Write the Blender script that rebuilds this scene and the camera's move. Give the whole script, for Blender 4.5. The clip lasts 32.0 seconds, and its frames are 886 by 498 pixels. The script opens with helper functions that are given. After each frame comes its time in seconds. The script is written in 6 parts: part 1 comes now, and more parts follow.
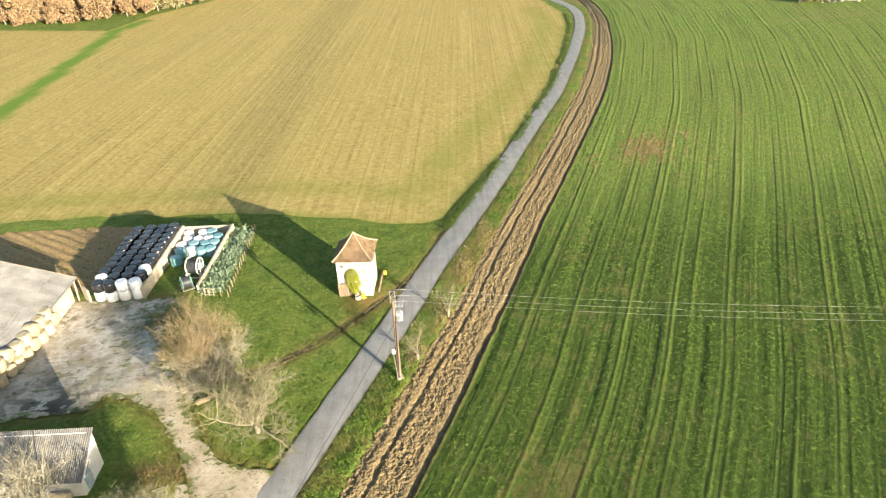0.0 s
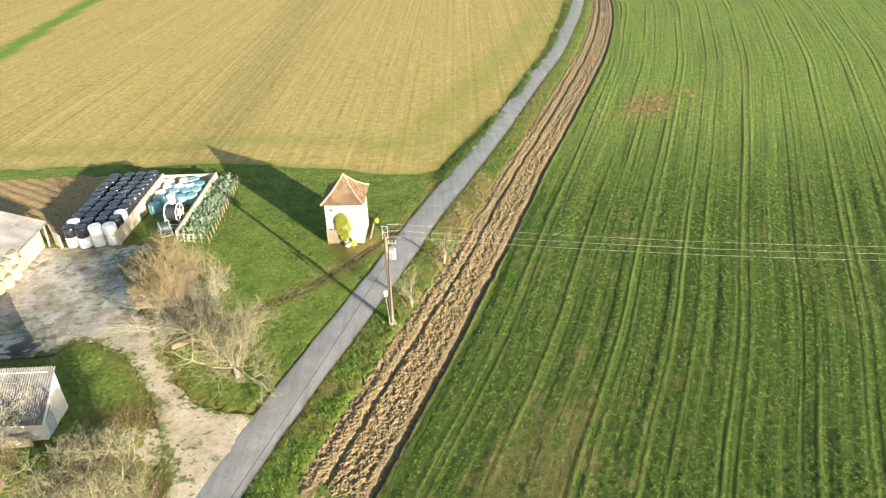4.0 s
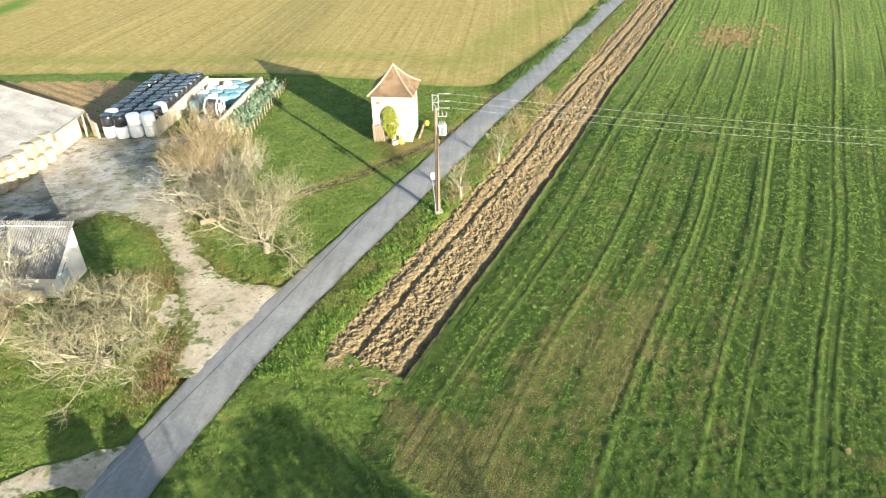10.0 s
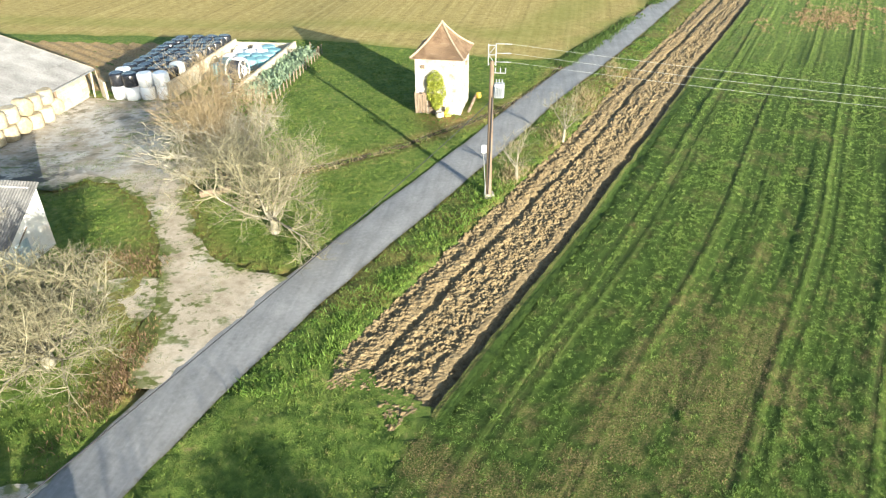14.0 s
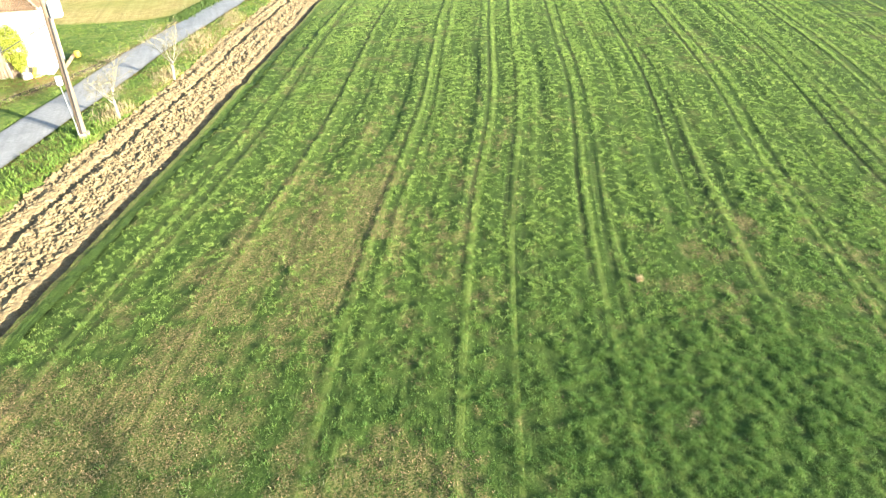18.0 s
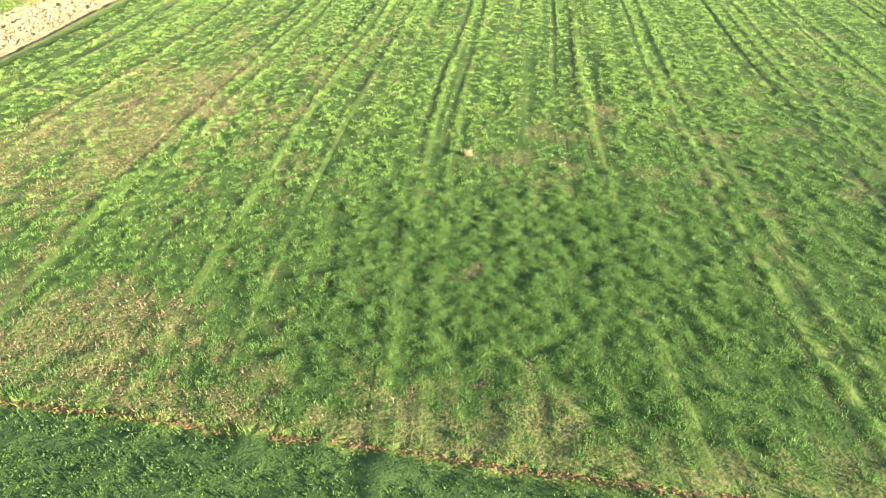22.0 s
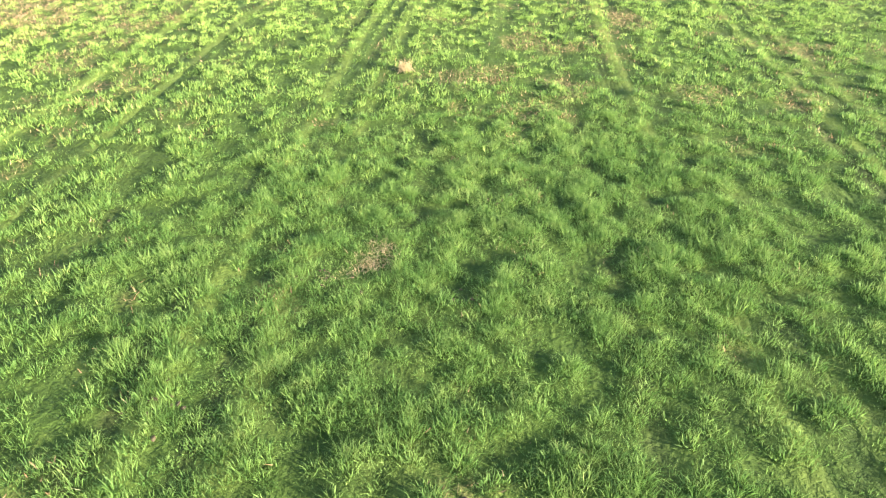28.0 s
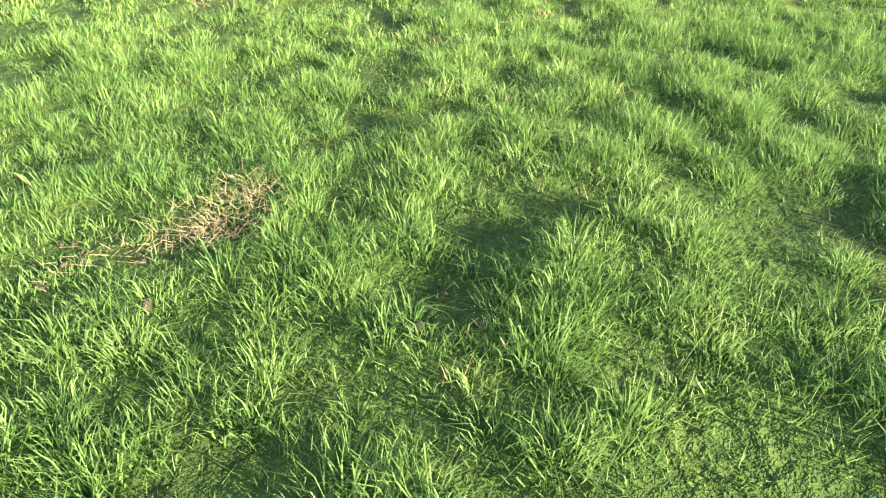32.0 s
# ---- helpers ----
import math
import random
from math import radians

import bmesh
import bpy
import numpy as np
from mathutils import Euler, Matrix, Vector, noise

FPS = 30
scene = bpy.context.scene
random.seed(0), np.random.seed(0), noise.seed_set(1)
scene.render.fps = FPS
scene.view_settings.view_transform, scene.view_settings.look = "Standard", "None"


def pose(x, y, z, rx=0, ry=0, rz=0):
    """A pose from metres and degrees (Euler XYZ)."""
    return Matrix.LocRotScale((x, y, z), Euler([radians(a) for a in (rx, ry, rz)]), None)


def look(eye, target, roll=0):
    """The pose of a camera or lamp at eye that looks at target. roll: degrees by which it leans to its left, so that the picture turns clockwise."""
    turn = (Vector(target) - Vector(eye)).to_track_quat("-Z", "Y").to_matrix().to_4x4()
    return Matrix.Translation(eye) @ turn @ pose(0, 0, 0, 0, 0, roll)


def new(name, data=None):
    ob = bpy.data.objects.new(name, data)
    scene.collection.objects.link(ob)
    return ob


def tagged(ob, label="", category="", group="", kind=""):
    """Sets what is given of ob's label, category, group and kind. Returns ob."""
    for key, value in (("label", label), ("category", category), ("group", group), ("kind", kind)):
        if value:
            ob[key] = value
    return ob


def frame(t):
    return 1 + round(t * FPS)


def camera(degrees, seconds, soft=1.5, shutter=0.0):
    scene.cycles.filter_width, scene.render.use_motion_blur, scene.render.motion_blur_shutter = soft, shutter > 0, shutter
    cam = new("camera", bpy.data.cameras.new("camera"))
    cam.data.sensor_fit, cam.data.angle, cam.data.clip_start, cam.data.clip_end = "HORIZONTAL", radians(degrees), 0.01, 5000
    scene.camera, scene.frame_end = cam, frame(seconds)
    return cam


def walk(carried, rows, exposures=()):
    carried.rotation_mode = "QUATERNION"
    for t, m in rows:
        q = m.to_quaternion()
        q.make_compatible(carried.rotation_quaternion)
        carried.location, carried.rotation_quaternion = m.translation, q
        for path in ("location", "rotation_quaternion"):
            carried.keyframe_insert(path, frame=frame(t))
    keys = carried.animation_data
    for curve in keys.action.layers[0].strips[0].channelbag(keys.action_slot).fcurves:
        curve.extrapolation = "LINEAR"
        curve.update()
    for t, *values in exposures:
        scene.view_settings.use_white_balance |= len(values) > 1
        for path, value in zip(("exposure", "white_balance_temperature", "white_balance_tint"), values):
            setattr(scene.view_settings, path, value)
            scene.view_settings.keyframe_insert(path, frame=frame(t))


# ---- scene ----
cam = camera(65.8, 32.0, soft=1.25)
PATH = [
    (0, (4.747, -49.891, 42.641), (4.744, -48.16, 41.641), -2.9),
    (0.5, (4.864, -49.132, 42.043), (4.859, -47.4, 41.045), -2.9),
    (1, (4.599, -48.956, 41.329), (4.603, -47.224, 40.327), -2.5),
    (1.5, (4.585, -48.843, 40.478), (4.593, -47.114, 39.473), -2.5),
    (2, (4.597, -48.753, 39.66), (4.605, -47.026, 38.652), -2.5),
    (2.5, (4.475, -48.614, 38.804), (4.486, -46.889, 37.792), -2.3),
    (3, (4.412, -48.548, 37.987), (4.426, -46.826, 36.971), -2.3),
    (3.5, (4.257, -48.328, 37.178), (4.274, -46.61, 36.154), -2.1),
    (5.5, (3.799, -48.079, 33.779), (3.821, -46.369, 32.743), -1.6),
    (6, (3.928, -47.944, 32.895), (3.926, -46.236, 31.855), -1.6),
    (6.5, (3.947, -47.901, 32.154), (3.931, -46.195, 31.109), -1.6),
    (7, (3.96, -48.086, 31.35), (3.931, -46.381, 30.304), -1.6),
    (7.5, (3.834, -47.884, 30.431), (3.791, -46.181, 29.384), -1.6),
    (8, (3.955, -47.746, 29.634), (3.893, -46.045, 28.583), -1.8),
    (8.5, (3.837, -47.694, 28.869), (3.762, -45.996, 27.815), -1.7),
    (9, (3.676, -47.723, 28.098), (3.592, -46.026, 27.042), -1.5),
    (9.5, (3.562, -47.728, 27.24), (3.467, -46.033, 26.184), -1.4),
    (10, (3.703, -47.677, 26.346), (3.582, -45.983, 25.29), -1.5),
    (10.5, (3.583, -47.533, 25.553), (3.448, -45.842, 24.493), -1.4),
    (11, (3.517, -46.809, 24.769), (3.364, -45.12, 23.71), -1.5),
    (11.5, (3.342, -45.368, 23.961), (3.172, -43.678, 22.905), -1.5),
    (12, (3.1, -43.462, 23.116), (2.912, -41.77, 22.066), -1.5),
    (12.5, (2.851, -41.379, 22.483), (2.645, -39.687, 21.437), -1.4),
    (13, (2.789, -39.982, 21.796), (2.563, -38.29, 20.753), -1.4),
    (13.5, (2.729, -39.453, 21.126), (2.491, -37.764, 20.081), -1.0),
    (14, (2.702, -39.343, 20.361), (2.458, -37.659, 19.309), -0.8),
    (14.5, (2.658, -39.25, 19.615), (2.518, -37.561, 18.553), -0.4),
    (15, (2.465, -39.061, 18.702), (2.745, -37.393, 17.634), 0.3),
    (15.5, (2.825, -39.035, 18.045), (3.339, -37.423, 16.977), -0.3),
    (17.5, (7.966, -41.462, 15.214), (8.487, -39.835, 14.173), -1.1),
    (18, (8.125, -41.416, 14.384), (8.642, -39.789, 13.344), -1.6),
    (18.5, (8.527, -41.563, 13.536), (9.046, -39.934, 12.498), -1.5),
    (19, (9.521, -41.909, 12.692), (10.049, -40.283, 11.654), -1.0),
    (19.5, (10.525, -42.257, 11.933), (11.063, -40.638, 10.89), -0.6),
    (20, (10.88, -42.374, 11.169), (11.423, -40.758, 10.122), -0.6),
    (20.5, (11.0, -42.366, 10.347), (11.544, -40.751, 9.301), -0.5),
    (21, (11.591, -42.522, 9.578), (12.132, -40.907, 8.529), -0.6),
    (21.5, (12.756, -42.938, 8.988), (13.297, -41.324, 7.938), -0.4),
    (22, (13.789, -43.328, 9.404), (14.336, -41.718, 8.35), -0.0),
    (22.5, (14.12, -43.445, 9.727), (14.674, -41.834, 8.68), 0.0),
    (23, (14.39, -43.199, 9.59), (14.944, -41.585, 8.546), -0.2),
    (23.5, (14.835, -42.454, 8.901), (15.391, -40.839, 7.86), -0.2),
    (24, (15.5, -41.184, 8.181), (16.054, -39.567, 7.142), -0.2),
    (24.5, (16.029, -40.034, 7.579), (16.584, -38.416, 6.543), 0.1),
    (25, (16.261, -39.508, 6.994), (16.82, -37.892, 5.956), 0.6),
    (25.5, (16.374, -39.438, 6.285), (16.941, -37.825, 5.246), 1.0),
    (27.5, (17.141, -38.38, 4.154), (17.689, -36.794, 3.066), 0.1),
    (28, (17.592, -37.01, 4.627), (18.137, -35.423, 3.539), -0.1),
    (28.5, (18.025, -35.911, 4.066), (18.566, -34.318, 2.985), -0.2),
    (29, (18.611, -34.496, 3.385), (19.147, -32.903, 2.302), -0.4),
    (29.5, (19.241, -32.9, 2.769), (19.77, -31.294, 1.7), -0.8),
    (30, (19.542, -32.049, 2.43), (20.068, -30.451, 1.348), -0.8),
    (30.5, (19.549, -32.181, 2.207), (20.074, -30.58, 1.129), -0.6),
    (31, (19.524, -32.318, 1.644), (20.05, -30.722, 0.56), -0.7),
    (31.5, (19.475, -32.478, 1.614), (19.997, -30.88, 0.53), -0.9),
    (32, (19.136, -33.159, 1.576), (19.675, -31.562, 0.5), -0.7),
]
walk(cam, [(t, look(eye, target, roll)) for t, eye, target, roll in PATH],
     [(0, 1.86, 6950, 10), (3.5, 1.87, 6750, 10), (7, 1.92, 6450, 9), (11, 1.92, 6150, 8), (13, 1.9, 6050, 8), (14, 1.84, 6050, 8), (15.5, 1.84, 6050, 7), (17.5, 2.53, 6200, 9), (21, 2.77, 6250, 9), (26, 2.92, 6400, 11), (32, 2.97, 6500, 12)])

# ---- world, sun ----
SUN_EL, SUN_AZ = 12.1, math.atan2(0.62, -0.78)      # the sun stands low behind the flight
world = bpy.data.worlds.new("world")
scene.world = world
world.use_nodes = True
wn = world.node_tree
sky = wn.nodes.new("ShaderNodeTexSky")
sky.sky_type, sky.sun_disc = "NISHITA", False
sky.sun_elevation, sky.sun_rotation = radians(SUN_EL), SUN_AZ
wn.links.new(sky.outputs["Color"], wn.nodes["Background"].inputs["Color"])
wn.nodes["Background"].inputs["Strength"].default_value = 0.085
sun = new("sun", bpy.data.lights.new("sun", "SUN"))
sun.data.energy, sun.data.angle, sun.data.color = 5.0, radians(0.4), (1.0, 0.895, 0.72)
sv = Vector((0.62, -0.78, math.tan(radians(SUN_EL)) * math.hypot(0.62, 0.78)))
sun.matrix_world = look(sv * 100, (0, 0, 0))


# ---- tools ----
def hash2(ix, iy, seed):
    n = (ix.astype(np.int64) * 374761393 + iy.astype(np.int64) * 668265263 + seed * 144269) & 0x7FFFFFFF
    n = ((n ^ (n >> 13)) * 1274126177) & 0x7FFFFFFF
    n = ((n ^ (n >> 16)) * 668265263) & 0x7FFFFFFF
    return (n ^ (n >> 15)) % 65536 / 65535.0


def vnoise(x, y, seed=0):
    """Smooth value noise from 0 to 1."""
    x, y = np.asarray(x, float), np.asarray(y, float)
    ix, iy = np.floor(x), np.floor(y)
    fx, fy = x - ix, y - iy
    fx, fy = fx * fx * (3 - 2 * fx), fy * fy * (3 - 2 * fy)
    a, b = hash2(ix, iy, seed), hash2(ix + 1, iy, seed)
    c, d = hash2(ix, iy + 1, seed), hash2(ix + 1, iy + 1, seed)
    return (a * (1 - fx) + b * fx) * (1 - fy) + (c * (1 - fx) + d * fx) * fy


def fbm(x, y, seed=0, octaves=3):
    total, amp, size = 0.0, 0.5, 0.0
    for k in range(octaves):
        total = total + amp * vnoise(x * 2**k, y * 2**k, seed + 17 * k)
        size += amp
        amp *= 0.5
    return total / size


def smooth(t):
    t = np.clip(t, 0, 1)
    return t * t * (3 - 2 * t)


def inside(x, y, poly):
    """Whether the points lie in a polygon."""
    x, y = np.asarray(x, float), np.asarray(y, float)
    res = np.zeros(x.shape, bool)
    for (x0, y0), (x1, y1) in zip(poly, poly[1:] + poly[:1]):
        if y0 != y1:
            res ^= ((y0 > y) != (y1 > y)) & (x < (x1 - x0) * (y - y0) / (y1 - y0) + x0)
    return res


def away(x, y, line):
    """Distance to a polyline."""
    x, y = np.asarray(x, float), np.asarray(y, float)
    best = np.full(x.shape, 1e9)
    for (x0, y0), (x1, y1) in zip(line, line[1:]):
        dx, dy = x1 - x0, y1 - y0
        t = np.clip(((x - x0) * dx + (y - y0) * dy) / (dx * dx + dy * dy), 0, 1)
        best = np.minimum(best, np.hypot(x - x0 - t * dx, y - y0 - t * dy))
    return best


def curve_x(line, y):
    """x of a line that runs north, by y, rounded off."""
    ys, xs = [p[1] for p in line], [p[0] for p in line]
    y = np.asarray(y, float)
    return sum(np.interp(y + d, ys, xs) for d in (-6, -3, 0, 3, 6)) / 5


def np_mesh(name, verts, faces, mat=None, smooth_on=False):
    """A mesh from an array of places and an array of triangles or quads."""
    verts, faces = np.asarray(verts, np.float32), np.asarray(faces, np.int32)
    me = bpy.data.meshes.new(name)
    k = faces.shape[1]
    me.vertices.add(len(verts))
    me.vertices.foreach_set("co", verts.ravel())
    me.loops.add(faces.size)
    me.loops.foreach_set("vertex_index", faces.ravel())
    me.polygons.add(len(faces))
    me.polygons.foreach_set("loop_start", np.arange(0, faces.size, k, dtype=np.int32))
    me.polygons.foreach_set("use_smooth", np.full(len(faces), smooth_on))
    me.update(calc_edges=True)
    me.validate()
    if mat:
        me.materials.append(mat)
    return me


def grid_faces(nx, ny):
    i = np.arange(nx * ny).reshape(ny, nx)
    return np.stack([i[:-1, :-1], i[:-1, 1:], i[1:, 1:], i[1:, :-1]], -1).reshape(-1, 4)


def add_attr(me, name, values):
    a = me.attributes.new(name, "FLOAT", "POINT")
    a.data.foreach_set("value", np.asarray(values, np.float32).ravel())


def part(name, bm, mat, parent=None, label="", smooth_on=False):
    """Links a bmesh as one mesh object under a thing or a part."""
    me = bpy.data.meshes.new(name)
    bm.to_mesh(me)
    bm.free()
    if mat:
        me.materials.append(mat)
    if smooth_on:
        me.polygons.foreach_set("use_smooth", np.ones(len(me.polygons), bool))
    ob = new(name, me)
    ob.parent = parent
    return tagged(ob, label) if label else ob


def child(name, me, parent, label="", m=None):
    ob = new(name, me)
    ob.parent = parent
    if m is not None:
        ob.matrix_basis = m
    return tagged(ob, label) if label else ob


def add_box(bm, size, m=None, bevel=0.0):
    """A box of that size with its middle at the origin of m."""
    got = bmesh.ops.create_cube(bm, size=1.0, matrix=(m or Matrix()) @ Matrix.Diagonal((*size, 1)))
    if bevel:
        edges = list({e for v in got["verts"] for e in v.link_edges})
        bmesh.ops.bevel(bm, geom=edges, offset=bevel, segments=1, affect="EDGES")
    return bm


def add_rod(bm, a, b, r0, r1=None, sides=8):
    """A tapered round bar from a to b."""
    a, b = Vector(a), Vector(b)
    d = b - a
    m = Matrix.Translation((a + b) / 2) @ d.to_track_quat("Z", "Y").to_matrix().to_4x4()
    bmesh.ops.create_cone(bm, cap_ends=True, segments=sides, radius1=r0, radius2=r0 if r1 is None else r1, depth=d.length, matrix=m)
    return bm


def lathe(bm, profile, sides=20, m=None):
    """Turns a profile of (radius, height) round z."""
    m = m or Matrix()
    rings = []
    for r, z in profile:
        if r < 1e-4:
            rings.append([bm.verts.new(m @ Vector((0, 0, z)))])
        else:
            rings.append([bm.verts.new(m @ Vector((r * math.cos(2 * math.pi * k / sides), r * math.sin(2 * math.pi * k / sides), z))) for k in range(sides)])
    for a, b in zip(rings, rings[1:]):
        for k in range(sides):
            vs = [a[k % len(a)], a[(k + 1) % len(a)], b[(k + 1) % len(b)], b[k % len(b)]]
            vs = list(dict.fromkeys(vs))
            if len(vs) > 2:
                bm.faces.new(vs)
    return bm


def empty(name, x=0, y=0, z=0, rz=0):
    ob = new(name)
    ob.matrix_basis = pose(x, y, z, 0, 0, rz)
    return ob


# ---- materials ----
def nodes_of(name):
    m = bpy.data.materials.new(name)
    m.use_nodes = True
    nt = m.node_tree
    return m, nt, nt.nodes["Principled BSDF"]


def add(nt, kind, **vals):
    n = nt.nodes.new(kind)
    for k, v in vals.items():
        n.inputs[k].default_value = v
    return n


def noise_out(nt, vec, scale, detail=4.0, rough=0.6):
    n = add(nt, "ShaderNodeTexNoise", Scale=scale, Detail=detail, Roughness=rough)
    nt.links.new(vec, n.inputs["Vector"])
    return n.outputs["Fac"]


def ramp(nt, fac, stops):
    r = nt.nodes.new("ShaderNodeValToRGB")
    el = r.color_ramp.elements
    while len(el) < len(stops):
        el.new(0.5)
    for e, (p, c) in zip(el, stops):
        e.position, e.color = p, (*c, 1)
    nt.links.new(fac, r.inputs["Fac"])
    return r.outputs["Color"]


def mixc(nt, fac, a, b, how="MIX"):
    n = nt.nodes.new("ShaderNodeMix")
    n.data_type, n.blend_type, n.clamp_factor = "RGBA", how, True
    for sock, v in ((n.inputs[0], fac), (n.inputs[6], a), (n.inputs[7], b)):
        if isinstance(v, (int, float)):
            sock.default_value = v
        elif isinstance(v, tuple):
            sock.default_value = (*v, 1)
        else:
            nt.links.new(v, sock)
    return n.outputs[2]


def calc(nt, how, a, b=0.0):
    n = nt.nodes.new("ShaderNodeMath")
    n.operation = how
    for sock, v in ((n.inputs[0], a), (n.inputs[1], b)):
        if isinstance(v, (int, float)):
            sock.default_value = v
        else:
            nt.links.new(v, sock)
    return n.outputs[0]


def span(nt, v, a, b):
    n = add(nt, "ShaderNodeMapRange", **{"From Min": a, "From Max": b})
    nt.links.new(v, n.inputs["Value"])
    return n.outputs["Result"]


def attr(nt, name):
    n = nt.nodes.new("ShaderNodeAttribute")
    n.attribute_name = name
    return n.outputs["Fac"]


def bump(nt, bsdf, height, strength, dist):
    b = add(nt, "ShaderNodeBump", Strength=strength, Distance=dist)
    nt.links.new(height, b.inputs["Height"])
    nt.links.new(b.outputs["Normal"], bsdf.inputs["Normal"])


def world_pos(nt):
    return nt.nodes.new("ShaderNodeNewGeometry").outputs["Position"]


def own_pos(nt):
    return nt.nodes.new("ShaderNodeTexCoord").outputs["Object"]


def surf(name, stops, big=1.0, fine=12.0, rough=0.8, metal=0.0, relief=0.3, dist=0.02, own=True, vary=0.0, spec=0.3, stretch=None):
    """A surface: colours by noise at two scales, relief, and a shift from thing to thing."""
    m, nt, b = nodes_of(name)
    vec = own_pos(nt) if own else world_pos(nt)
    if stretch:
        mp = nt.nodes.new("ShaderNodeMapping")
        mp.inputs["Scale"].default_value = stretch
        nt.links.new(vec, mp.inputs["Vector"])
        vec = mp.outputs["Vector"]
    f1, f2 = noise_out(nt, vec, big), noise_out(nt, vec, fine, 5.0, 0.7)
    fac = calc(nt, "ADD", calc(nt, "MULTIPLY", f1, 0.55), calc(nt, "MULTIPLY", f2, 0.45))
    fac = span(nt, fac, 0.3, 0.7)
    if vary:
        rnd = nt.nodes.new("ShaderNodeObjectInfo").outputs["Random"]
        fac = calc(nt, "ADD", fac, calc(nt, "MULTIPLY", calc(nt, "SUBTRACT", rnd, 0.5), vary))
    nt.links.new(ramp(nt, fac, stops), b.inputs["Base Color"])
    b.inputs["Roughness"].default_value, b.inputs["Metallic"].default_value = rough, metal
    b.inputs["Specular IOR Level"].default_value = spec
    if relief:
        bump(nt, b, f2, relief, dist)
    return m

# ---- plan of the ground ----
ROAD = [(-24, -62), (-17.5, -42), (-14.2, -31), (-12.6, -24.5), (-11.75, -20.5), (-10.5, -16.4), (-8.6, -11.4), (-6.9, -7), (-4.9, -1.9), (-3.6, 1.2), (-2.2, 5), (0.6, 12), (3.5, 21), (7.5, 30.4), (13.5, 46), (20.3, 65), (30, 90.5), (40, 124), (47, 151), (50.6, 172), (50.5, 186), (46, 205), (38, 235), (30, 280)]
PLOUGH_L = [(-9.0, -26), (-6.3, -18.8), (-5.6, -16.3), (-4.6, -13.8), (-3.5, -11.0), (-2.3, -8.2), (-0.8, -4.5), (0.6, -0.8), (1.9, 2.3), (4.0, 7.1), (6.1, 12.6), (7.8, 17.6), (9.2, 22.2), (11.4, 28.1), (14.0, 35.5), (16.9, 42.3), (20.5, 52), (25.6, 66.2), (29.2, 75.3), (33.7, 88.5), (38.5, 103.7), (44.4, 125.2), (49.5, 146), (52.8, 162), (56.0, 190), (52, 225), (40, 280)]
PLOUGH_R = [(-8, -40), (-1.2, -20.5), (-0.6, -19.1), (0.4, -16.4), (1.7, -13.1), (3.2, -9.7), (5.0, -5.4), (6.8, -0.3), (9.0, 5.4), (11.4, 11.7), (14.4, 19.5), (17.2, 28.0), (21.0, 37.8), (24.2, 46), (30.5, 62.6), (34.2, 72.6), (36.4, 78.3), (39.0, 85.6), (45.9, 108), (51.6, 131), (57.0, 160), (59.0, 179), (59.4, 196), (55, 225), (43, 280)]
ROWS = [(-8, -40), (-1.1, -20.5), (1.8, -13.6), (6.3, -4.0), (11.9, 12.2), (20.8, 35.9), (36.4, 79.5), (51.0, 131.3), (58.5, 174.5), (59.4, 196), (55, 225), (43, 280)]
TAN = [(-300, 55), (-60, 40.2), (-43.8, 41), (-24.5, 38), (-9.5, 34.4), (2.6, 31.2), (4.6, 32.4), (8.4, 41.2), (19, 67.1), (29, 96), (38.2, 130.8), (44.6, 159), (46, 176), (43, 201), (30, 250), (-60, 290), (-83, 245), (-99, 213), (-104, 188), (-150, 200), (-300, 240)]
LAWN_EDGE = [(-30, -12), (-14, -17.6), (-7.4, -21.6), (-4.5, -23.4), (0.8, -26.5), (6.2, -29.9), (9.3, -31.6), (12.3, -33.2), (15.3, -34.8), (18.0, -36.3), (24, -39.6), (60, -60)]
DITCH = [(-15, 1.2), (-12.1, 3.0), (-7.0, 7.5), (-1.2, 14.6), (2.2, 20), (5.0, 29.8), (10.4, 43), (19.1, 64.5), (30, 96), (38.4, 126), (45, 156), (46.8, 172)]
SIDE_PATH = [(-21.4, -12.2), (-19.6, -12.1), (-17.5, -11.3), (-16.3, -11.9), (-15.4, -15.4), (-16.6, -15.0), (-17.6, -13.9), (-19.8, -13.6), (-21.6, -13.6)]
SIDE_TRACK = [(-13.0, -23.2), (-14.3, -24.6), (-16.0, -25.4), (-17.6, -26.2), (-21, -27.9), (-27, -30.4), (-28, -31.8), (-21, -29.2), (-17.6, -27.5), (-15.6, -27.2), (-13.4, -28.6)]
YARD = [(-52, -2), (-38, -3.4), (-32.3, -2.9), (-28.5, -2.4), (-27.4, -0.6), (-25.2, -0.9), (-22.6, -2.9), (-20.6, -4.6), (-18.1, -8.6), (-16.6, -11.9), (-15.2, -15.4), (-14.0, -19.6), (-11.8, -19.4), (-8.8, -12.6), (-9.0, -10.9), (-10.6, -10.4), (-12.2, -10.1), (-13.8, -9.6), (-15.4, -8.3), (-17.0, -6.3), (-18.5, -4.0), (-21.0, 0.6), (-24.2, 4.6), (-25.0, 9), (-24.4, 13.6), (-25.6, 16.5), (-30.3, 16.9), (-38, 17.6), (-52, 17.6)]
TILTH = [(-70, 24), (-45, 20.5), (-37.2, 19.2), (-37.0, 32.5), (-39, 36.6), (-43, 37.2), (-58, 36.8), (-70, 36.4)]


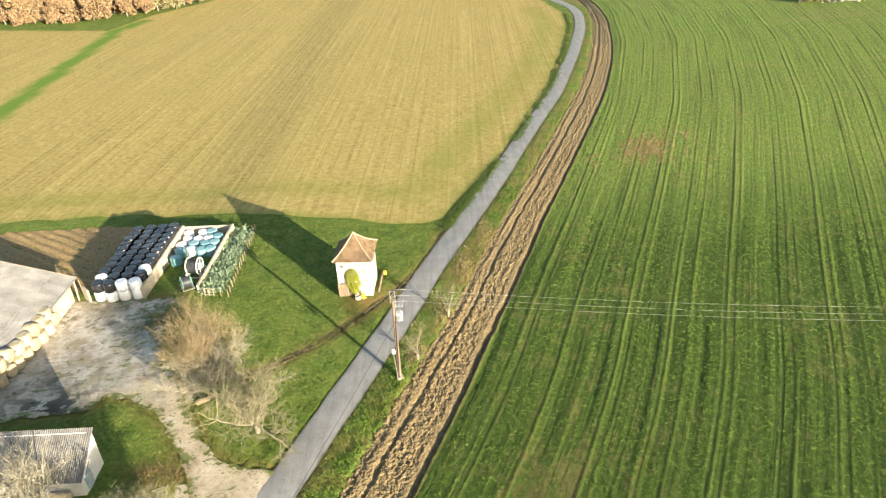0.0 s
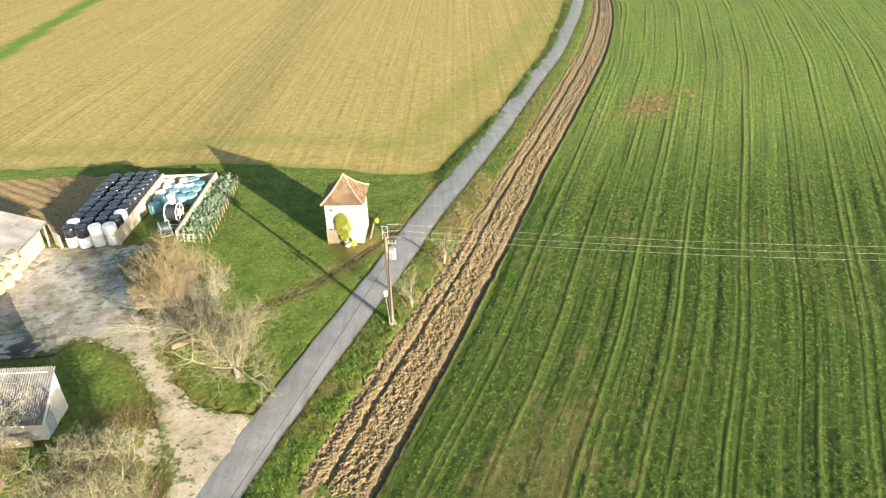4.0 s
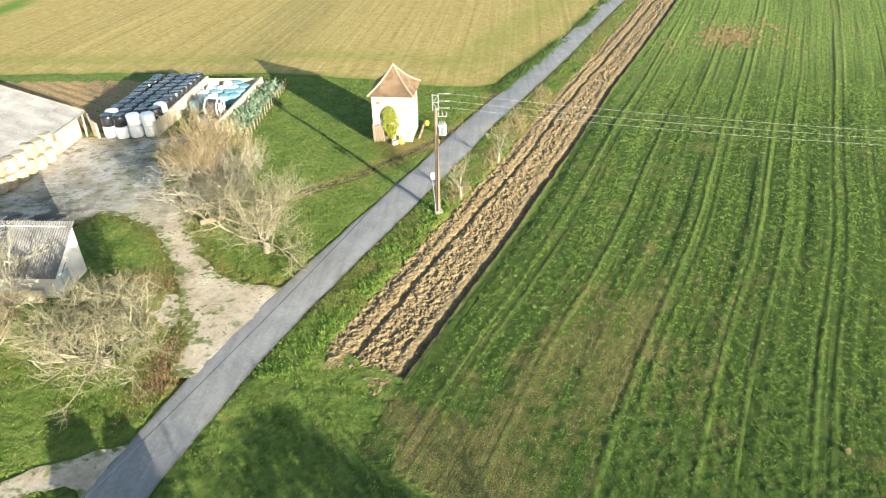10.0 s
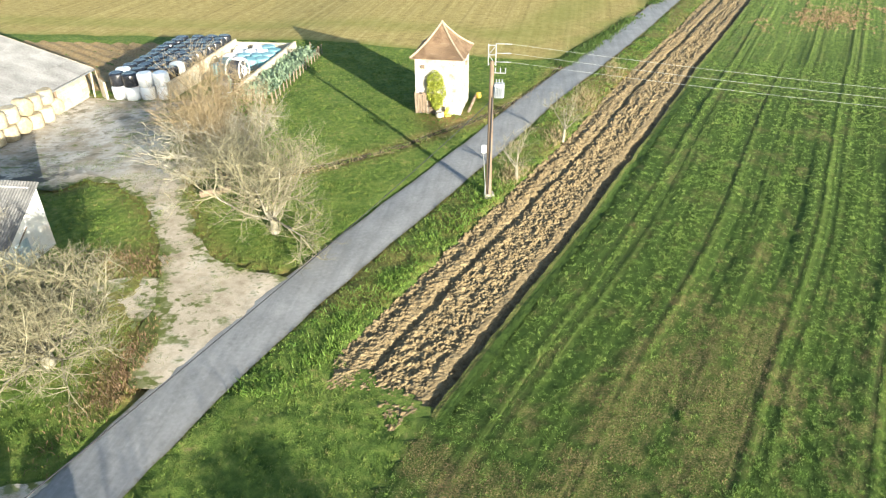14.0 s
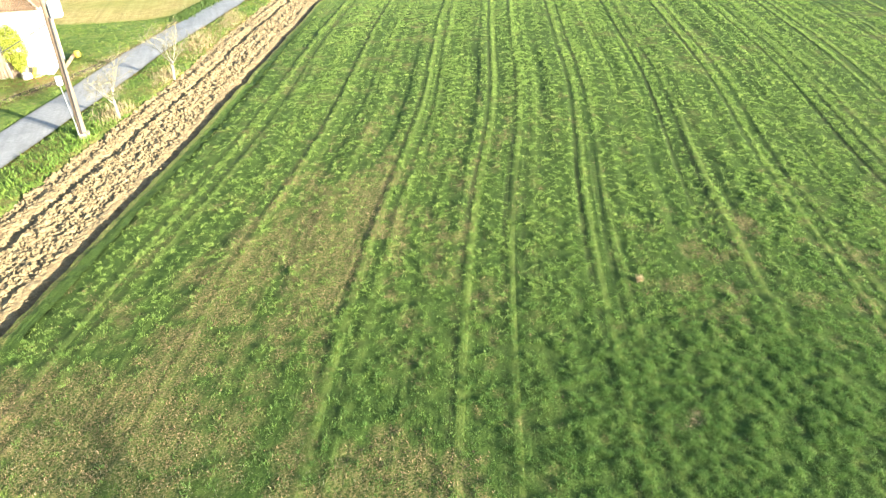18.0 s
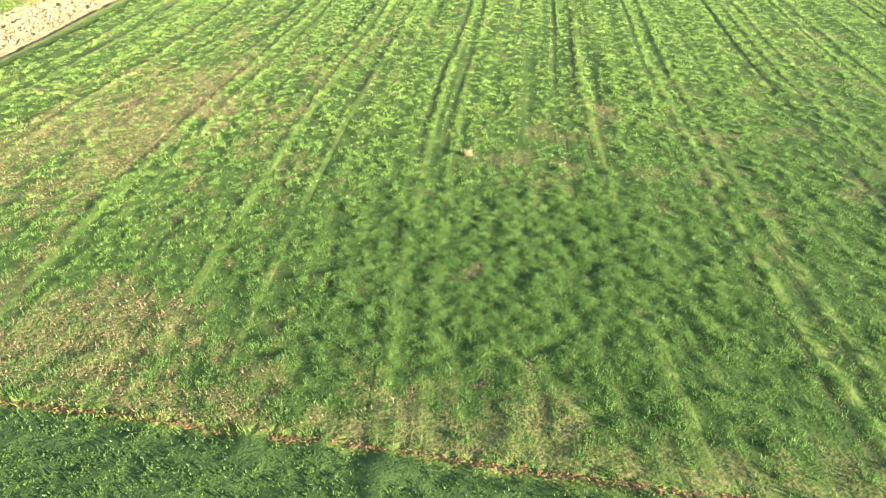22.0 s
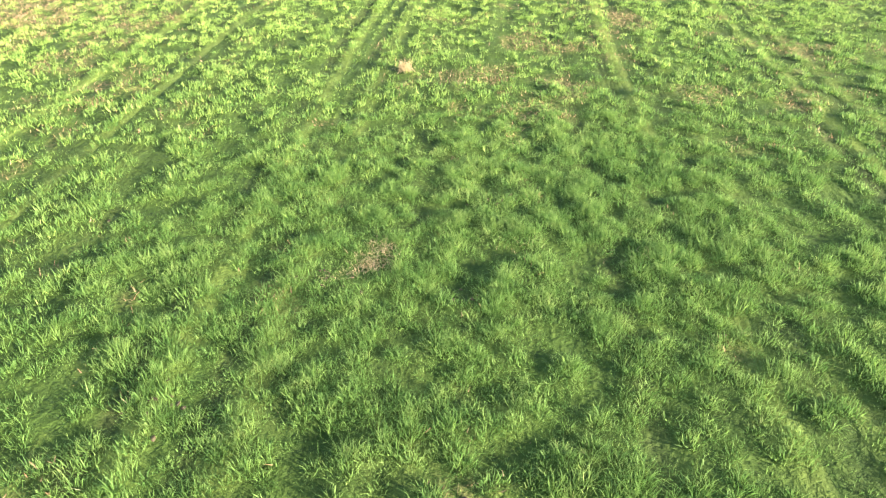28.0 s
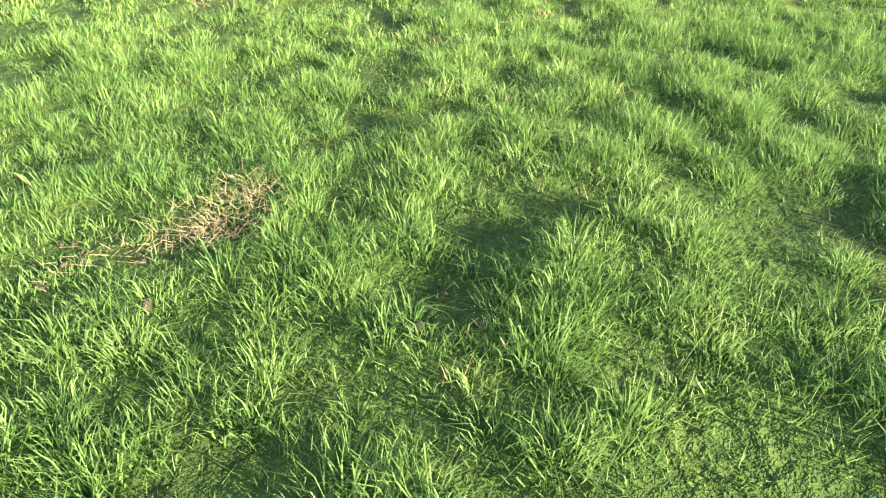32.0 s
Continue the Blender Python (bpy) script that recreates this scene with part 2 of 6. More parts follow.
def gz(x, y):
    """Height of the land."""
    x, y = np.asarray(x, float), np.asarray(y, float)
    return -0.85 * smooth((-x - 20) / 17) * smooth((y + 5) / 15) - 0.018 * np.maximum(0, y - 12) * smooth((y - 12) / 15)


def g(x, y):
    return float(gz(x, y))


def row_u(x, y):
    """Metres across the drilled rows from the ploughed strip."""
    return (x - curve_x(ROWS, y)) / (1 + 0.0022 * (np.asarray(y) + 20))


def bare_at(x, y):
    """How thin the crop stands: 0 full, 1 bare."""
    def blob(cx, cy, rx, ry, turn, power=1.0):
        c, s = math.cos(radians(turn)), math.sin(radians(turn))
        u, v = ((x - cx) * c + (y - cy) * s) / rx, (-(x - cx) * s + (y - cy) * c) / ry
        return power * np.clip(1.25 - np.hypot(u, v), 0, 1)
    b = blob(10.2, -16.5, 5.6, 3.6, 60, 0.6) + blob(12.5, -14.5, 16, 8, 60, 0.42) + blob(38.6, 55.5, 7, 4.5, 60, 0.95)
    b = b + blob(10.5, -29.6, 3.6, 1.6, -25, 0.9) + blob(3.4, -25.3, 4.5, 2.0, -30, 0.9) + blob(5.4, -22.8, 3.0, 1.6, 60, 0.55)
    b = b + blob(0.5, -22.2, 4.0, 1.3, -25, 0.8) + blob(-3.5, -20.8, 3.2, 1.5, -25, 0.7)
    b = b + blob(120, 150, 16, 8, 30, 0.8)
    edge = away(x, y, LAWN_EDGE)
    b = b + 0.75 * np.clip(1 - edge / 2.4, 0, 1)
    b = smooth((1.15 * b + 0.8 * (fbm(x * 0.6, y * 0.6, 5) - 0.5) + 1.3 * (fbm(x * 2.4, y * 2.4, 6, 2) - 0.5) + 0.8 * (vnoise(row_u(x, y) * 2.4, y * 0.35, 36) - 0.5) - 0.28) / 0.7)
    small = smooth((fbm(x * 0.9, y * 0.9, 31) - 0.6) / 0.12) * smooth((vnoise(x * 0.12, y * 0.12, 8) - 0.35) / 0.3)
    return np.clip(0.6 * b + 0.45 * small, 0, 1)


ROW = 1.25


def knoll(x, y):
    """Low knolls of the turf, from 0 to 1."""
    return vnoise(x * 2.9, y * 2.9, 3)


def tussock(x, y):
    """Where the grass stands tall, from 0 to 1: on the knolls, in small tufts."""
    return np.clip(0.5 + 1.2 * (0.42 * knoll(x, y) + 0.58 * vnoise(x * 6.8, y * 6.8, 20) - 0.5), 0, 1)


def rows_on(y):
    """The drilled rows stop short of the headland along the field's southern edge."""
    return np.clip((np.asarray(y) + 23.5) / 8, 0.05, 1)


def row_lines(u, y):
    """The drilled lines: how much of a furrow, and of the crest beside it, lies here."""
    u = np.asarray(u, float)
    dark, light = 0 * u, 0 * u
    for shift in (-1, 0, 1):
        k = np.floor(u / ROW) + shift
        d = u - (k + 0.15 + 0.7 * np.mod(k * 0.618034, 1)) * ROW
        power = np.mod(k * 0.754878, 1) ** 1.3 * (0.35 + 0.9 * vnoise(k * 7.3, np.asarray(y) * 0.04, 79))
        dark = np.maximum(dark, power * np.exp(-((d / 0.13) ** 2)))
        light = np.maximum(light, power * np.exp(-(((d - 0.33) / 0.17) ** 2)))
    return np.clip(dark * rows_on(y), 0, 1), np.clip(light * rows_on(y), 0, 1)


def rut_at(u, y):
    """Dark wheel marks and gaps that run along the rows."""
    broad = smooth((vnoise(u * 2.1, y * 0.012, 77) - 0.74) / 0.12) * (0.4 + 0.6 * vnoise(u * 0.5, y * 0.06, 78)) * np.clip((y + 16) / 12, 0, 1)
    return np.maximum(0.7 * broad, row_lines(u, y)[0])


def lawn_side(x, y):
    """Positive on the mown side of the field's southern edge."""
    return np.interp(x, [p[0] for p in LAWN_EDGE], [p[1] for p in LAWN_EDGE]) - y


def is_crop(x, y):
    return (x > curve_x(PLOUGH_R, y)) & (lawn_side(x, y) < 0)


# ---- materials of the ground ----
def soil_grass_mat():
    m, nt, b = nodes_of("grassland")
    p = world_pos(nt)
    n1, n2, n3 = noise_out(nt, p, 0.35), noise_out(nt, p, 2.3, 6), noise_out(nt, p, 14, 4, 0.7)
    u = attr(nt, "row")
    along = nt.nodes.new("ShaderNodeCombineXYZ")
    sep = nt.nodes.new("ShaderNodeSeparateXYZ")
    nt.links.new(p, sep.inputs[0])
    nt.links.new(calc(nt, "MULTIPLY", u, 0.55), along.inputs["X"])
    nt.links.new(calc(nt, "MULTIPLY", sep.outputs["Y"], 0.018), along.inputs["Y"])
    stripe = noise_out(nt, along.outputs[0], 1.0, 3, 0.65)
    along2 = nt.nodes.new("ShaderNodeCombineXYZ")
    nt.links.new(calc(nt, "MULTIPLY", u, 2.2), along2.inputs["X"])
    nt.links.new(calc(nt, "MULTIPLY", sep.outputs["Y"], 0.05), along2.inputs["Y"])
    fine = noise_out(nt, along2.outputs[0], 1.0, 3, 0.6)
    # crop ground: soil plus the shade between blades, both in this dark colour
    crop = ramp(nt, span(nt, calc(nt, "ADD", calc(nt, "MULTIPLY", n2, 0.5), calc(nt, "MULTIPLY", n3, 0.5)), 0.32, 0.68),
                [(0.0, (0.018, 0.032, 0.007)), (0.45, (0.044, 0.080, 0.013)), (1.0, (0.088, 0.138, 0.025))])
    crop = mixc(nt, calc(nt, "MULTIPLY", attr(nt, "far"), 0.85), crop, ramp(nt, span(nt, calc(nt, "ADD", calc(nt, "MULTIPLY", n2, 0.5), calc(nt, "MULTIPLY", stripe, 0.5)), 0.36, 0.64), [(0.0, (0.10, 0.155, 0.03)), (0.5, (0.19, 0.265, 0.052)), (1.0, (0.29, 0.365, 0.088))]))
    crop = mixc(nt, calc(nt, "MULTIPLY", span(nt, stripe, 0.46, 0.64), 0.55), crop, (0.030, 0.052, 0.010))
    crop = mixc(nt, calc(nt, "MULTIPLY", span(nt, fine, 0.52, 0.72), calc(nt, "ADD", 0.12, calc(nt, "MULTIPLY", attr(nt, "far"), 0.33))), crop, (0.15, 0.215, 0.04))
    along3 = nt.nodes.new("ShaderNodeCombineXYZ")
    nt.links.new(calc(nt, "MULTIPLY", u, 4.2), along3.inputs["X"])
    nt.links.new(calc(nt, "MULTIPLY", sep.outputs["Y"], 0.7), along3.inputs["Y"])
    dash = noise_out(nt, along3.outputs[0], 1.0, 4, 0.7)
    crop = mixc(nt, calc(nt, "MULTIPLY", span(nt, dash, 0.50, 0.34), 0.6), crop, (0.04, 0.075, 0.014))
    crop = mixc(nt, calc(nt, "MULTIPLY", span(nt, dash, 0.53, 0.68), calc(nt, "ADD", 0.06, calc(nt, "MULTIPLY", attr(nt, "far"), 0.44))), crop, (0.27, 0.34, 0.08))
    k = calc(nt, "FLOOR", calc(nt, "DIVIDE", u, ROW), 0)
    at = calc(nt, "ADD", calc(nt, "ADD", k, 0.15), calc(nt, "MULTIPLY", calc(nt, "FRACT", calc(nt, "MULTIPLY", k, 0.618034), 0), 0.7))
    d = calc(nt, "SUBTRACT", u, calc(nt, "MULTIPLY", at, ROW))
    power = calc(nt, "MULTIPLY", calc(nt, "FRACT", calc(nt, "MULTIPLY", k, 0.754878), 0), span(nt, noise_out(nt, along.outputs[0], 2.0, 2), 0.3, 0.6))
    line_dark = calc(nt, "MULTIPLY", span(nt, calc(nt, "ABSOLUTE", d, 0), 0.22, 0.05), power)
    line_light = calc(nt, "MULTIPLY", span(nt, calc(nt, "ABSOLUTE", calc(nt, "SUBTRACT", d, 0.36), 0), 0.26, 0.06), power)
    # ridges lit from one side: shaded and sunlit flanks painted as dark and pale lines
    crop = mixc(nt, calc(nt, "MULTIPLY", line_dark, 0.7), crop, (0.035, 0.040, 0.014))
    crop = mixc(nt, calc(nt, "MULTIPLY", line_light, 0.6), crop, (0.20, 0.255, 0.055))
    soil = ramp(nt, span(nt, n3, 0.3, 0.7), [(0.0, (0.10, 0.072, 0.03)), (0.5, (0.24, 0.175, 0.075)), (1.0, (0.38, 0.285, 0.14))])
    bare = calc(nt, "MULTIPLY", calc(nt, "MULTIPLY", attr(nt, "bare"), 0.7), calc(nt, "ADD", 0.15, calc(nt, "MULTIPLY", span(nt, n3, 0.42, 0.56), 0.85)))
    crop = mixc(nt, bare, crop, soil)
    lawn = ramp(nt, span(nt, calc(nt, "ADD", calc(nt, "MULTIPLY", n2, 0.6), calc(nt, "MULTIPLY", n1, 0.4)), 0.32, 0.68),
                [(0.0, (0.048, 0.085, 0.016)), (0.4, (0.10, 0.155, 0.028)), (0.75, (0.17, 0.215, 0.046)), (1.0, (0.27, 0.225, 0.09))])
    lawn = mixc(nt, attr(nt, "dry"), lawn, (0.235, 0.165, 0.06))
    # lawn south of the field: tree shade mixed in as a darker green
    lawn = mixc(nt, attr(nt, "lawn_shade"), lawn, ramp(nt, span(nt, n2, 0.3, 0.7), [(0.0, (0.03, 0.058, 0.014)), (1.0, (0.065, 0.11, 0.026))]))
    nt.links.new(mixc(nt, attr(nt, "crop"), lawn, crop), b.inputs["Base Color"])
    b.inputs["Roughness"].default_value, b.inputs["Specular IOR Level"].default_value = 0.9, 0.15
    h = calc(nt, "ADD", calc(nt, "MULTIPLY", n3, 0.6), calc(nt, "ADD", calc(nt, "MULTIPLY", n2, 0.6), calc(nt, "MULTIPLY", calc(nt, "ADD", calc(nt, "ADD", stripe, fine), calc(nt, "MULTIPLY", calc(nt, "SUBTRACT", line_light, line_dark), 0.5)), attr(nt, "crop"))))
    bump(nt, b, h, 1.0, 0.16)
    return m


def tan_mat():
    m, nt, b = nodes_of("stubble_sown_field")
    p = world_pos(nt)
    n1, n2, n3 = noise_out(nt, p, 0.05), noise_out(nt, p, 1.2, 6), noise_out(nt, p, 9, 4, 0.7)
    u = attr(nt, "row")
    cmb = nt.nodes.new("ShaderNodeCombineXYZ")
    sep = nt.nodes.new("ShaderNodeSeparateXYZ")
    nt.links.new(p, sep.inputs[0])
    nt.links.new(calc(nt, "MULTIPLY", u, 1.5), cmb.inputs["X"])
    nt.links.new(calc(nt, "MULTIPLY", sep.outputs["Y"], 0.01), cmb.inputs["Y"])
    rows = noise_out(nt, cmb.outputs[0], 1.0, 4, 0.75)
    mix = calc(nt, "ADD", calc(nt, "MULTIPLY", rows, 0.24), calc(nt, "ADD", calc(nt, "MULTIPLY", n2, 0.3), calc(nt, "MULTIPLY", n3, 0.46)))
    c = ramp(nt, span(nt, mix, 0.38, 0.62), [(0.0, (0.20, 0.145, 0.052)), (0.5, (0.375, 0.288, 0.102)), (1.0, (0.58, 0.47, 0.195))])
    c = mixc(nt, calc(nt, "MULTIPLY", span(nt, n1, 0.3, 0.7), 0.22), c, (0.31, 0.275, 0.078))
    k = calc(nt, "FLOOR", calc(nt, "DIVIDE", u, 2.6), 0)
    d = calc(nt, "SUBTRACT", u, calc(nt, "MULTIPLY", calc(nt, "ADD", k, calc(nt, "ADD", 0.3, calc(nt, "MULTIPLY", calc(nt, "FRACT", calc(nt, "MULTIPLY", k, 0.618034), 0), 0.4))), 2.6))
    pale = calc(nt, "MULTIPLY", span(nt, calc(nt, "ABSOLUTE", d, 0), 0.30, 0.08), calc(nt, "MULTIPLY", calc(nt, "FRACT", calc(nt, "MULTIPLY", k, 0.754878), 0), span(nt, noise_out(nt, p, 0.07, 3), 0.35, 0.6)))
    c = mixc(nt, calc(nt, "MULTIPLY", pale, 0.3), c, (0.62, 0.50, 0.23))
    dark = calc(nt, "MULTIPLY", span(nt, calc(nt, "ABSOLUTE", calc(nt, "ADD", d, 0.42), 0), 0.26, 0.08), calc(nt, "FRACT", calc(nt, "MULTIPLY", k, 0.569840), 0))
    c = mixc(nt, calc(nt, "MULTIPLY", dark, 0.36), c, (0.20, 0.145, 0.055))
    green = calc(nt, "MULTIPLY", attr(nt, "green"), calc(nt, "ADD", 0.35, calc(nt, "MULTIPLY", span(nt, n3, 0.35, 0.65), 0.6)))
    c = mixc(nt, green, c, (0.20, 0.235, 0.045))
    c = mixc(nt, attr(nt, "strip"), c, (0.13, 0.22, 0.035))
    nt.links.new(c, b.inputs["Base Color"])
    b.inputs["Roughness"].default_value, b.inputs["Specular IOR Level"].default_value = 0.95, 0.1
    bump(nt, b, mix, 1.0, 0.12)
    return m


def soil_mat(name, dark, mid, light):
    m, nt, b = nodes_of(name)
    p = world_pos(nt)
    n1, n2 = noise_out(nt, p, 2.5, 6), noise_out(nt, p, 18, 5, 0.7)
    f = span(nt, calc(nt, "ADD", calc(nt, "MULTIPLY", n1, 0.5), calc(nt, "MULTIPLY", n2, 0.5)), 0.32, 0.68)
    nt.links.new(ramp(nt, f, [(0, dark), (0.5, mid), (1, light)]), b.inputs["Base Color"])
    b.inputs["Roughness"].default_value, b.inputs["Specular IOR Level"].default_value = 0.85, 0.25
    bump(nt, b, f, 0.8, 0.06)
    return m


def road_mat():
    m, nt, b = nodes_of("worn_tarmac")
    p = world_pos(nt)
    n1, n2, n3 = noise_out(nt, p, 0.5, 5), noise_out(nt, p, 5, 6), noise_out(nt, p, 70, 3, 0.7)
    f = span(nt, calc(nt, "ADD", calc(nt, "MULTIPLY", n1, 0.4), calc(nt, "ADD", calc(nt, "MULTIPLY", n2, 0.35), calc(nt, "MULTIPLY", n3, 0.25))), 0.35, 0.65)
    c = ramp(nt, f, [(0, (0.17, 0.168, 0.162)), (0.5, (0.255, 0.253, 0.245)), (1, (0.36, 0.355, 0.342))])
    s = attr(nt, "side")
    wheel = calc(nt, "ABSOLUTE", calc(nt, "SUBTRACT", calc(nt, "ABSOLUTE", s), 0.5))
    c = mixc(nt, calc(nt, "MULTIPLY", span(nt, wheel, 0.22, 0.0), 0.35), c, (0.285, 0.284, 0.276))
    turn = nt.nodes.new("ShaderNodeMapping")
    turn.inputs["Rotation"].default_value, turn.inputs["Scale"].default_value = (0, 0, radians(23)), (1.7, 0.10, 1.0)
    nt.links.new(p, turn.inputs["Vector"])
    streak = noise_out(nt, turn.outputs[0], 1.0, 5, 0.65)
    c = mixc(nt, calc(nt, "MULTIPLY", span(nt, streak, 0.52, 0.38), 0.4), c, (0.165, 0.163, 0.158))
    c = mixc(nt, calc(nt, "MULTIPLY", span(nt, streak, 0.55, 0.68), 0.45), c, (0.33, 0.325, 0.31))
    edge = calc(nt, "ADD", calc(nt, "ABSOLUTE", s), calc(nt, "MULTIPLY", calc(nt, "SUBTRACT", n2, 0.5), 0.5))
    c = mixc(nt, calc(nt, "MULTIPLY", span(nt, edge, 0.85, 1.05), 0.8), c, (0.10, 0.085, 0.05))
    nt.links.new(c, b.inputs["Base Color"])
    b.inputs["Roughness"].default_value, b.inputs["Specular IOR Level"].default_value = 0.7, 0.35
    bump(nt, b, calc(nt, "ADD", n3, n2), 0.35, 0.02)
    return m


def yard_mat():
    m, nt, b = nodes_of("rough_gravel_and_concrete")
    p = world_pos(nt)
    n1, n2, n3 = noise_out(nt, p, 0.28, 6), noise_out(nt, p, 1.6, 6), noise_out(nt, p, 22, 4, 0.7)
    f = span(nt, calc(nt, "ADD", calc(nt, "MULTIPLY", n1, 0.45), calc(nt, "ADD", calc(nt, "MULTIPLY", n2, 0.33), calc(nt, "MULTIPLY", n3, 0.22))), 0.36, 0.63)
    c = ramp(nt, f, [(0, (0.26, 0.205, 0.135)), (0.3, (0.44, 0.365, 0.26)), (0.65, (0.60, 0.51, 0.385)), (1, (0.74, 0.65, 0.51))])
    grey = ramp(nt, f, [(0, (0.19, 0.17, 0.14)), (0.5, (0.47, 0.43, 0.36)), (1, (0.66, 0.61, 0.53))])
    c = mixc(nt, span(nt, calc(nt, "ADD", n1, calc(nt, "MULTIPLY", attr(nt, "concrete"), 0.3)), 0.56, 0.74), c, grey)
    moss = noise_out(nt, p, 0.75, 7, 0.7)
    turn = nt.nodes.new("ShaderNodeMapping")
    turn.inputs["Rotation"].default_value = (0, 0, radians(-52))
    turn.inputs["Scale"].default_value = (0.5, 0.9, 1.0)
    nt.links.new(p, turn.inputs["Vector"])
    wheel = noise_out(nt, turn.outputs[0], 1.1, 6, 0.65)
    c = mixc(nt, calc(nt, "MULTIPLY", span(nt, wheel, 0.50, 0.36), calc(nt, "ADD", 0.12, calc(nt, "MULTIPLY", attr(nt, "concrete"), 0.3))), c, (0.24, 0.20, 0.145))
    c = mixc(nt, calc(nt, "MULTIPLY", span(nt, wheel, 0.54, 0.62), 0.6), c, (0.56, 0.51, 0.43))
    c = mixc(nt, calc(nt, "MULTIPLY", span(nt, noise_out(nt, p, 0.42, 7, 0.66), 0.46, 0.60), calc(nt, "ADD", 0.2, calc(nt, "MULTIPLY", attr(nt, "concrete"), 0.5))), c, (0.29, 0.23, 0.145))
    c = mixc(nt, calc(nt, "MULTIPLY", span(nt, moss, 0.54, 0.62), calc(nt, "ADD", 0.15, calc(nt, "MULTIPLY", attr(nt, "concrete"), 0.6))), c, (0.15, 0.13, 0.075))
    c = mixc(nt, calc(nt, "MULTIPLY", span(nt, calc(nt, "ADD", wheel, calc(nt, "MULTIPLY", attr(nt, "weedy"), 0.3)), 0.58, 0.65), 0.85), c, (0.13, 0.155, 0.038))
    c = mixc(nt, span(nt, calc(nt, "ADD", n2, calc(nt, "MULTIPLY", attr(nt, "weedy"), 0.4)), 0.62, 0.72), c, (0.12, 0.135, 0.036))
    # dark blotches: wet ground, and shadow deepened by colour
    c = mixc(nt, calc(nt, "MULTIPLY", attr(nt, "shade_damp"), span(nt, noise_out(nt, p, 0.55, 5, 0.6), 0.47, 0.53)), c, (0.045, 0.043, 0.038))
    nt.links.new(c, b.inputs["Base Color"])
    b.inputs["Roughness"].default_value, b.inputs["Specular IOR Level"].default_value = 0.9, 0.2
    bump(nt, b, calc(nt, "ADD", n2, n3), 0.5, 0.03)
    return m


MAT_GRASS, MAT_TAN, MAT_ROAD, MAT_YARD = soil_grass_mat(), tan_mat(), road_mat(), yard_mat()
MAT_PLOUGH = soil_mat("turned_earth", (0.10, 0.073, 0.037), (0.222, 0.165, 0.084), (0.37, 0.287, 0.158))
MAT_DITCH = soil_mat("damp_ditch_earth", (0.025, 0.02, 0.014), (0.05, 0.042, 0.03), (0.10, 0.085, 0.06))
MAT_TILTH = soil_mat("tilled_earth", (0.15, 0.10, 0.045), (0.31, 0.215, 0.10), (0.45, 0.335, 0.17))

# ---- ground: one sheet to the horizon ----
def graded(lo, hi, step, far, finer=None):
    a = list(np.arange(lo, hi + step / 2, step))
    if finer:
        a = [v for v in a if not finer[0] <= v <= finer[1]] + list(np.arange(finer[0], finer[1], finer[2]))
    d, v = step, hi
    while v < far:
        d *= 1.18
        v += d
        a.append(v)
    d, v = step, lo
    while v > -far:
        d *= 1.18
        v -= d
        a.append(v)
    return np.array(sorted(a))


gx, gy = graded(-44, 52, 0.45, 2600, (9, 31, 0.16)), graded(-46, 44, 0.45, 2600, (-37, -17, 0.16))
gy = np.array(sorted([v for v in gy if not 44 < v < 212] + list(np.arange(45.0, 212, 1.6))))
GX, GY = np.meshgrid(gx, gy)
crop_on = is_crop(GX, GY) & (np.hypot(GX, GY) < 900)
bare_v = bare_at(GX, GY)
U = row_u(GX, GY)
rut_v = rut_at(U, GY) * crop_on
lumps = 0.07 * (knoll(GX, GY) - 0.5) + (0.13 * rows_on(GY) * (vnoise(U * 1.3, GY * 0.05, 12) - 0.5) - 0.06 * rut_v) * crop_on
near_fade = np.clip(1 - (np.hypot(GX - 5, GY) - 60) / 40, 0, 1)
GZ = gz(GX, GY) + lumps * near_fade
GZ += 0.15 * (fbm(GX * 1.5, GY * 1.5, 23, 3) - 0.5) * near_fade * (~crop_on & ~inside(GX, GY, TAN))
GZ -= 0.16 * np.exp(-(away(GX, GY, DITCH) / 0.45) ** 2) * (GY < 60)
GZ -= 0.05 * np.exp(-((lawn_side(GX, GY) - 0.15) / 0.2) ** 2) * (GX > 2) * (GX < 30) * (0.5 + vnoise(GX, GY, 4))
for zone in (YARD, TILTH, SIDE_TRACK):
    GZ -= 0.09 * (inside(GX, GY, zone) | (away(GX, GY, zone + zone[:1]) < 0.45))
GZ -= 0.08 * (away(GX, GY, ROAD) < 1.95)
pl_f = (GX - curve_x(PLOUGH_L, GY)) / (curve_x(PLOUGH_R, GY) - curve_x(PLOUGH_L, GY))
GZ -= 0.42 * ((pl_f > 0.04) & (GX < curve_x(PLOUGH_R, GY) + 0.30) & (GY > -16.1 - 3.0 * pl_f) & (GY < 280))
GZ -= 0.05 * inside(GX, GY, TAN)
dry_v = 1.0 * np.exp(-(away(GX, GY, DITCH) / 1.0) ** 2) * (0.35 + 0.9 * fbm(GX * 0.4, GY * 0.4, 9))
dry_v += 0.8 * np.exp(-(away(GX, GY, [(7, 18), (11, 27)]) / 2.2) ** 2) + 0.5 * np.exp(-((np.hypot(GX + 3.5, GY - 14)) / 2.5) ** 2) + 0.7 * np.exp(-((np.hypot(GX + 5.2, GY - 13.2)) / 1.6) ** 2)
dry_v += 0.75 * np.exp(-(away(GX, GY, YARD + YARD[:1]) / 0.9) ** 2) * (0.3 + fbm(GX * 0.9, GY * 0.9, 48))
dry_v += 0.55 * ((GX > curve_x(ROAD, GY)) & (GX < curve_x(PLOUGH_L, GY)) & (GY > -14)) * smooth((fbm(GX * 0.5, GY * 0.5, 38) - 0.36) / 0.25)
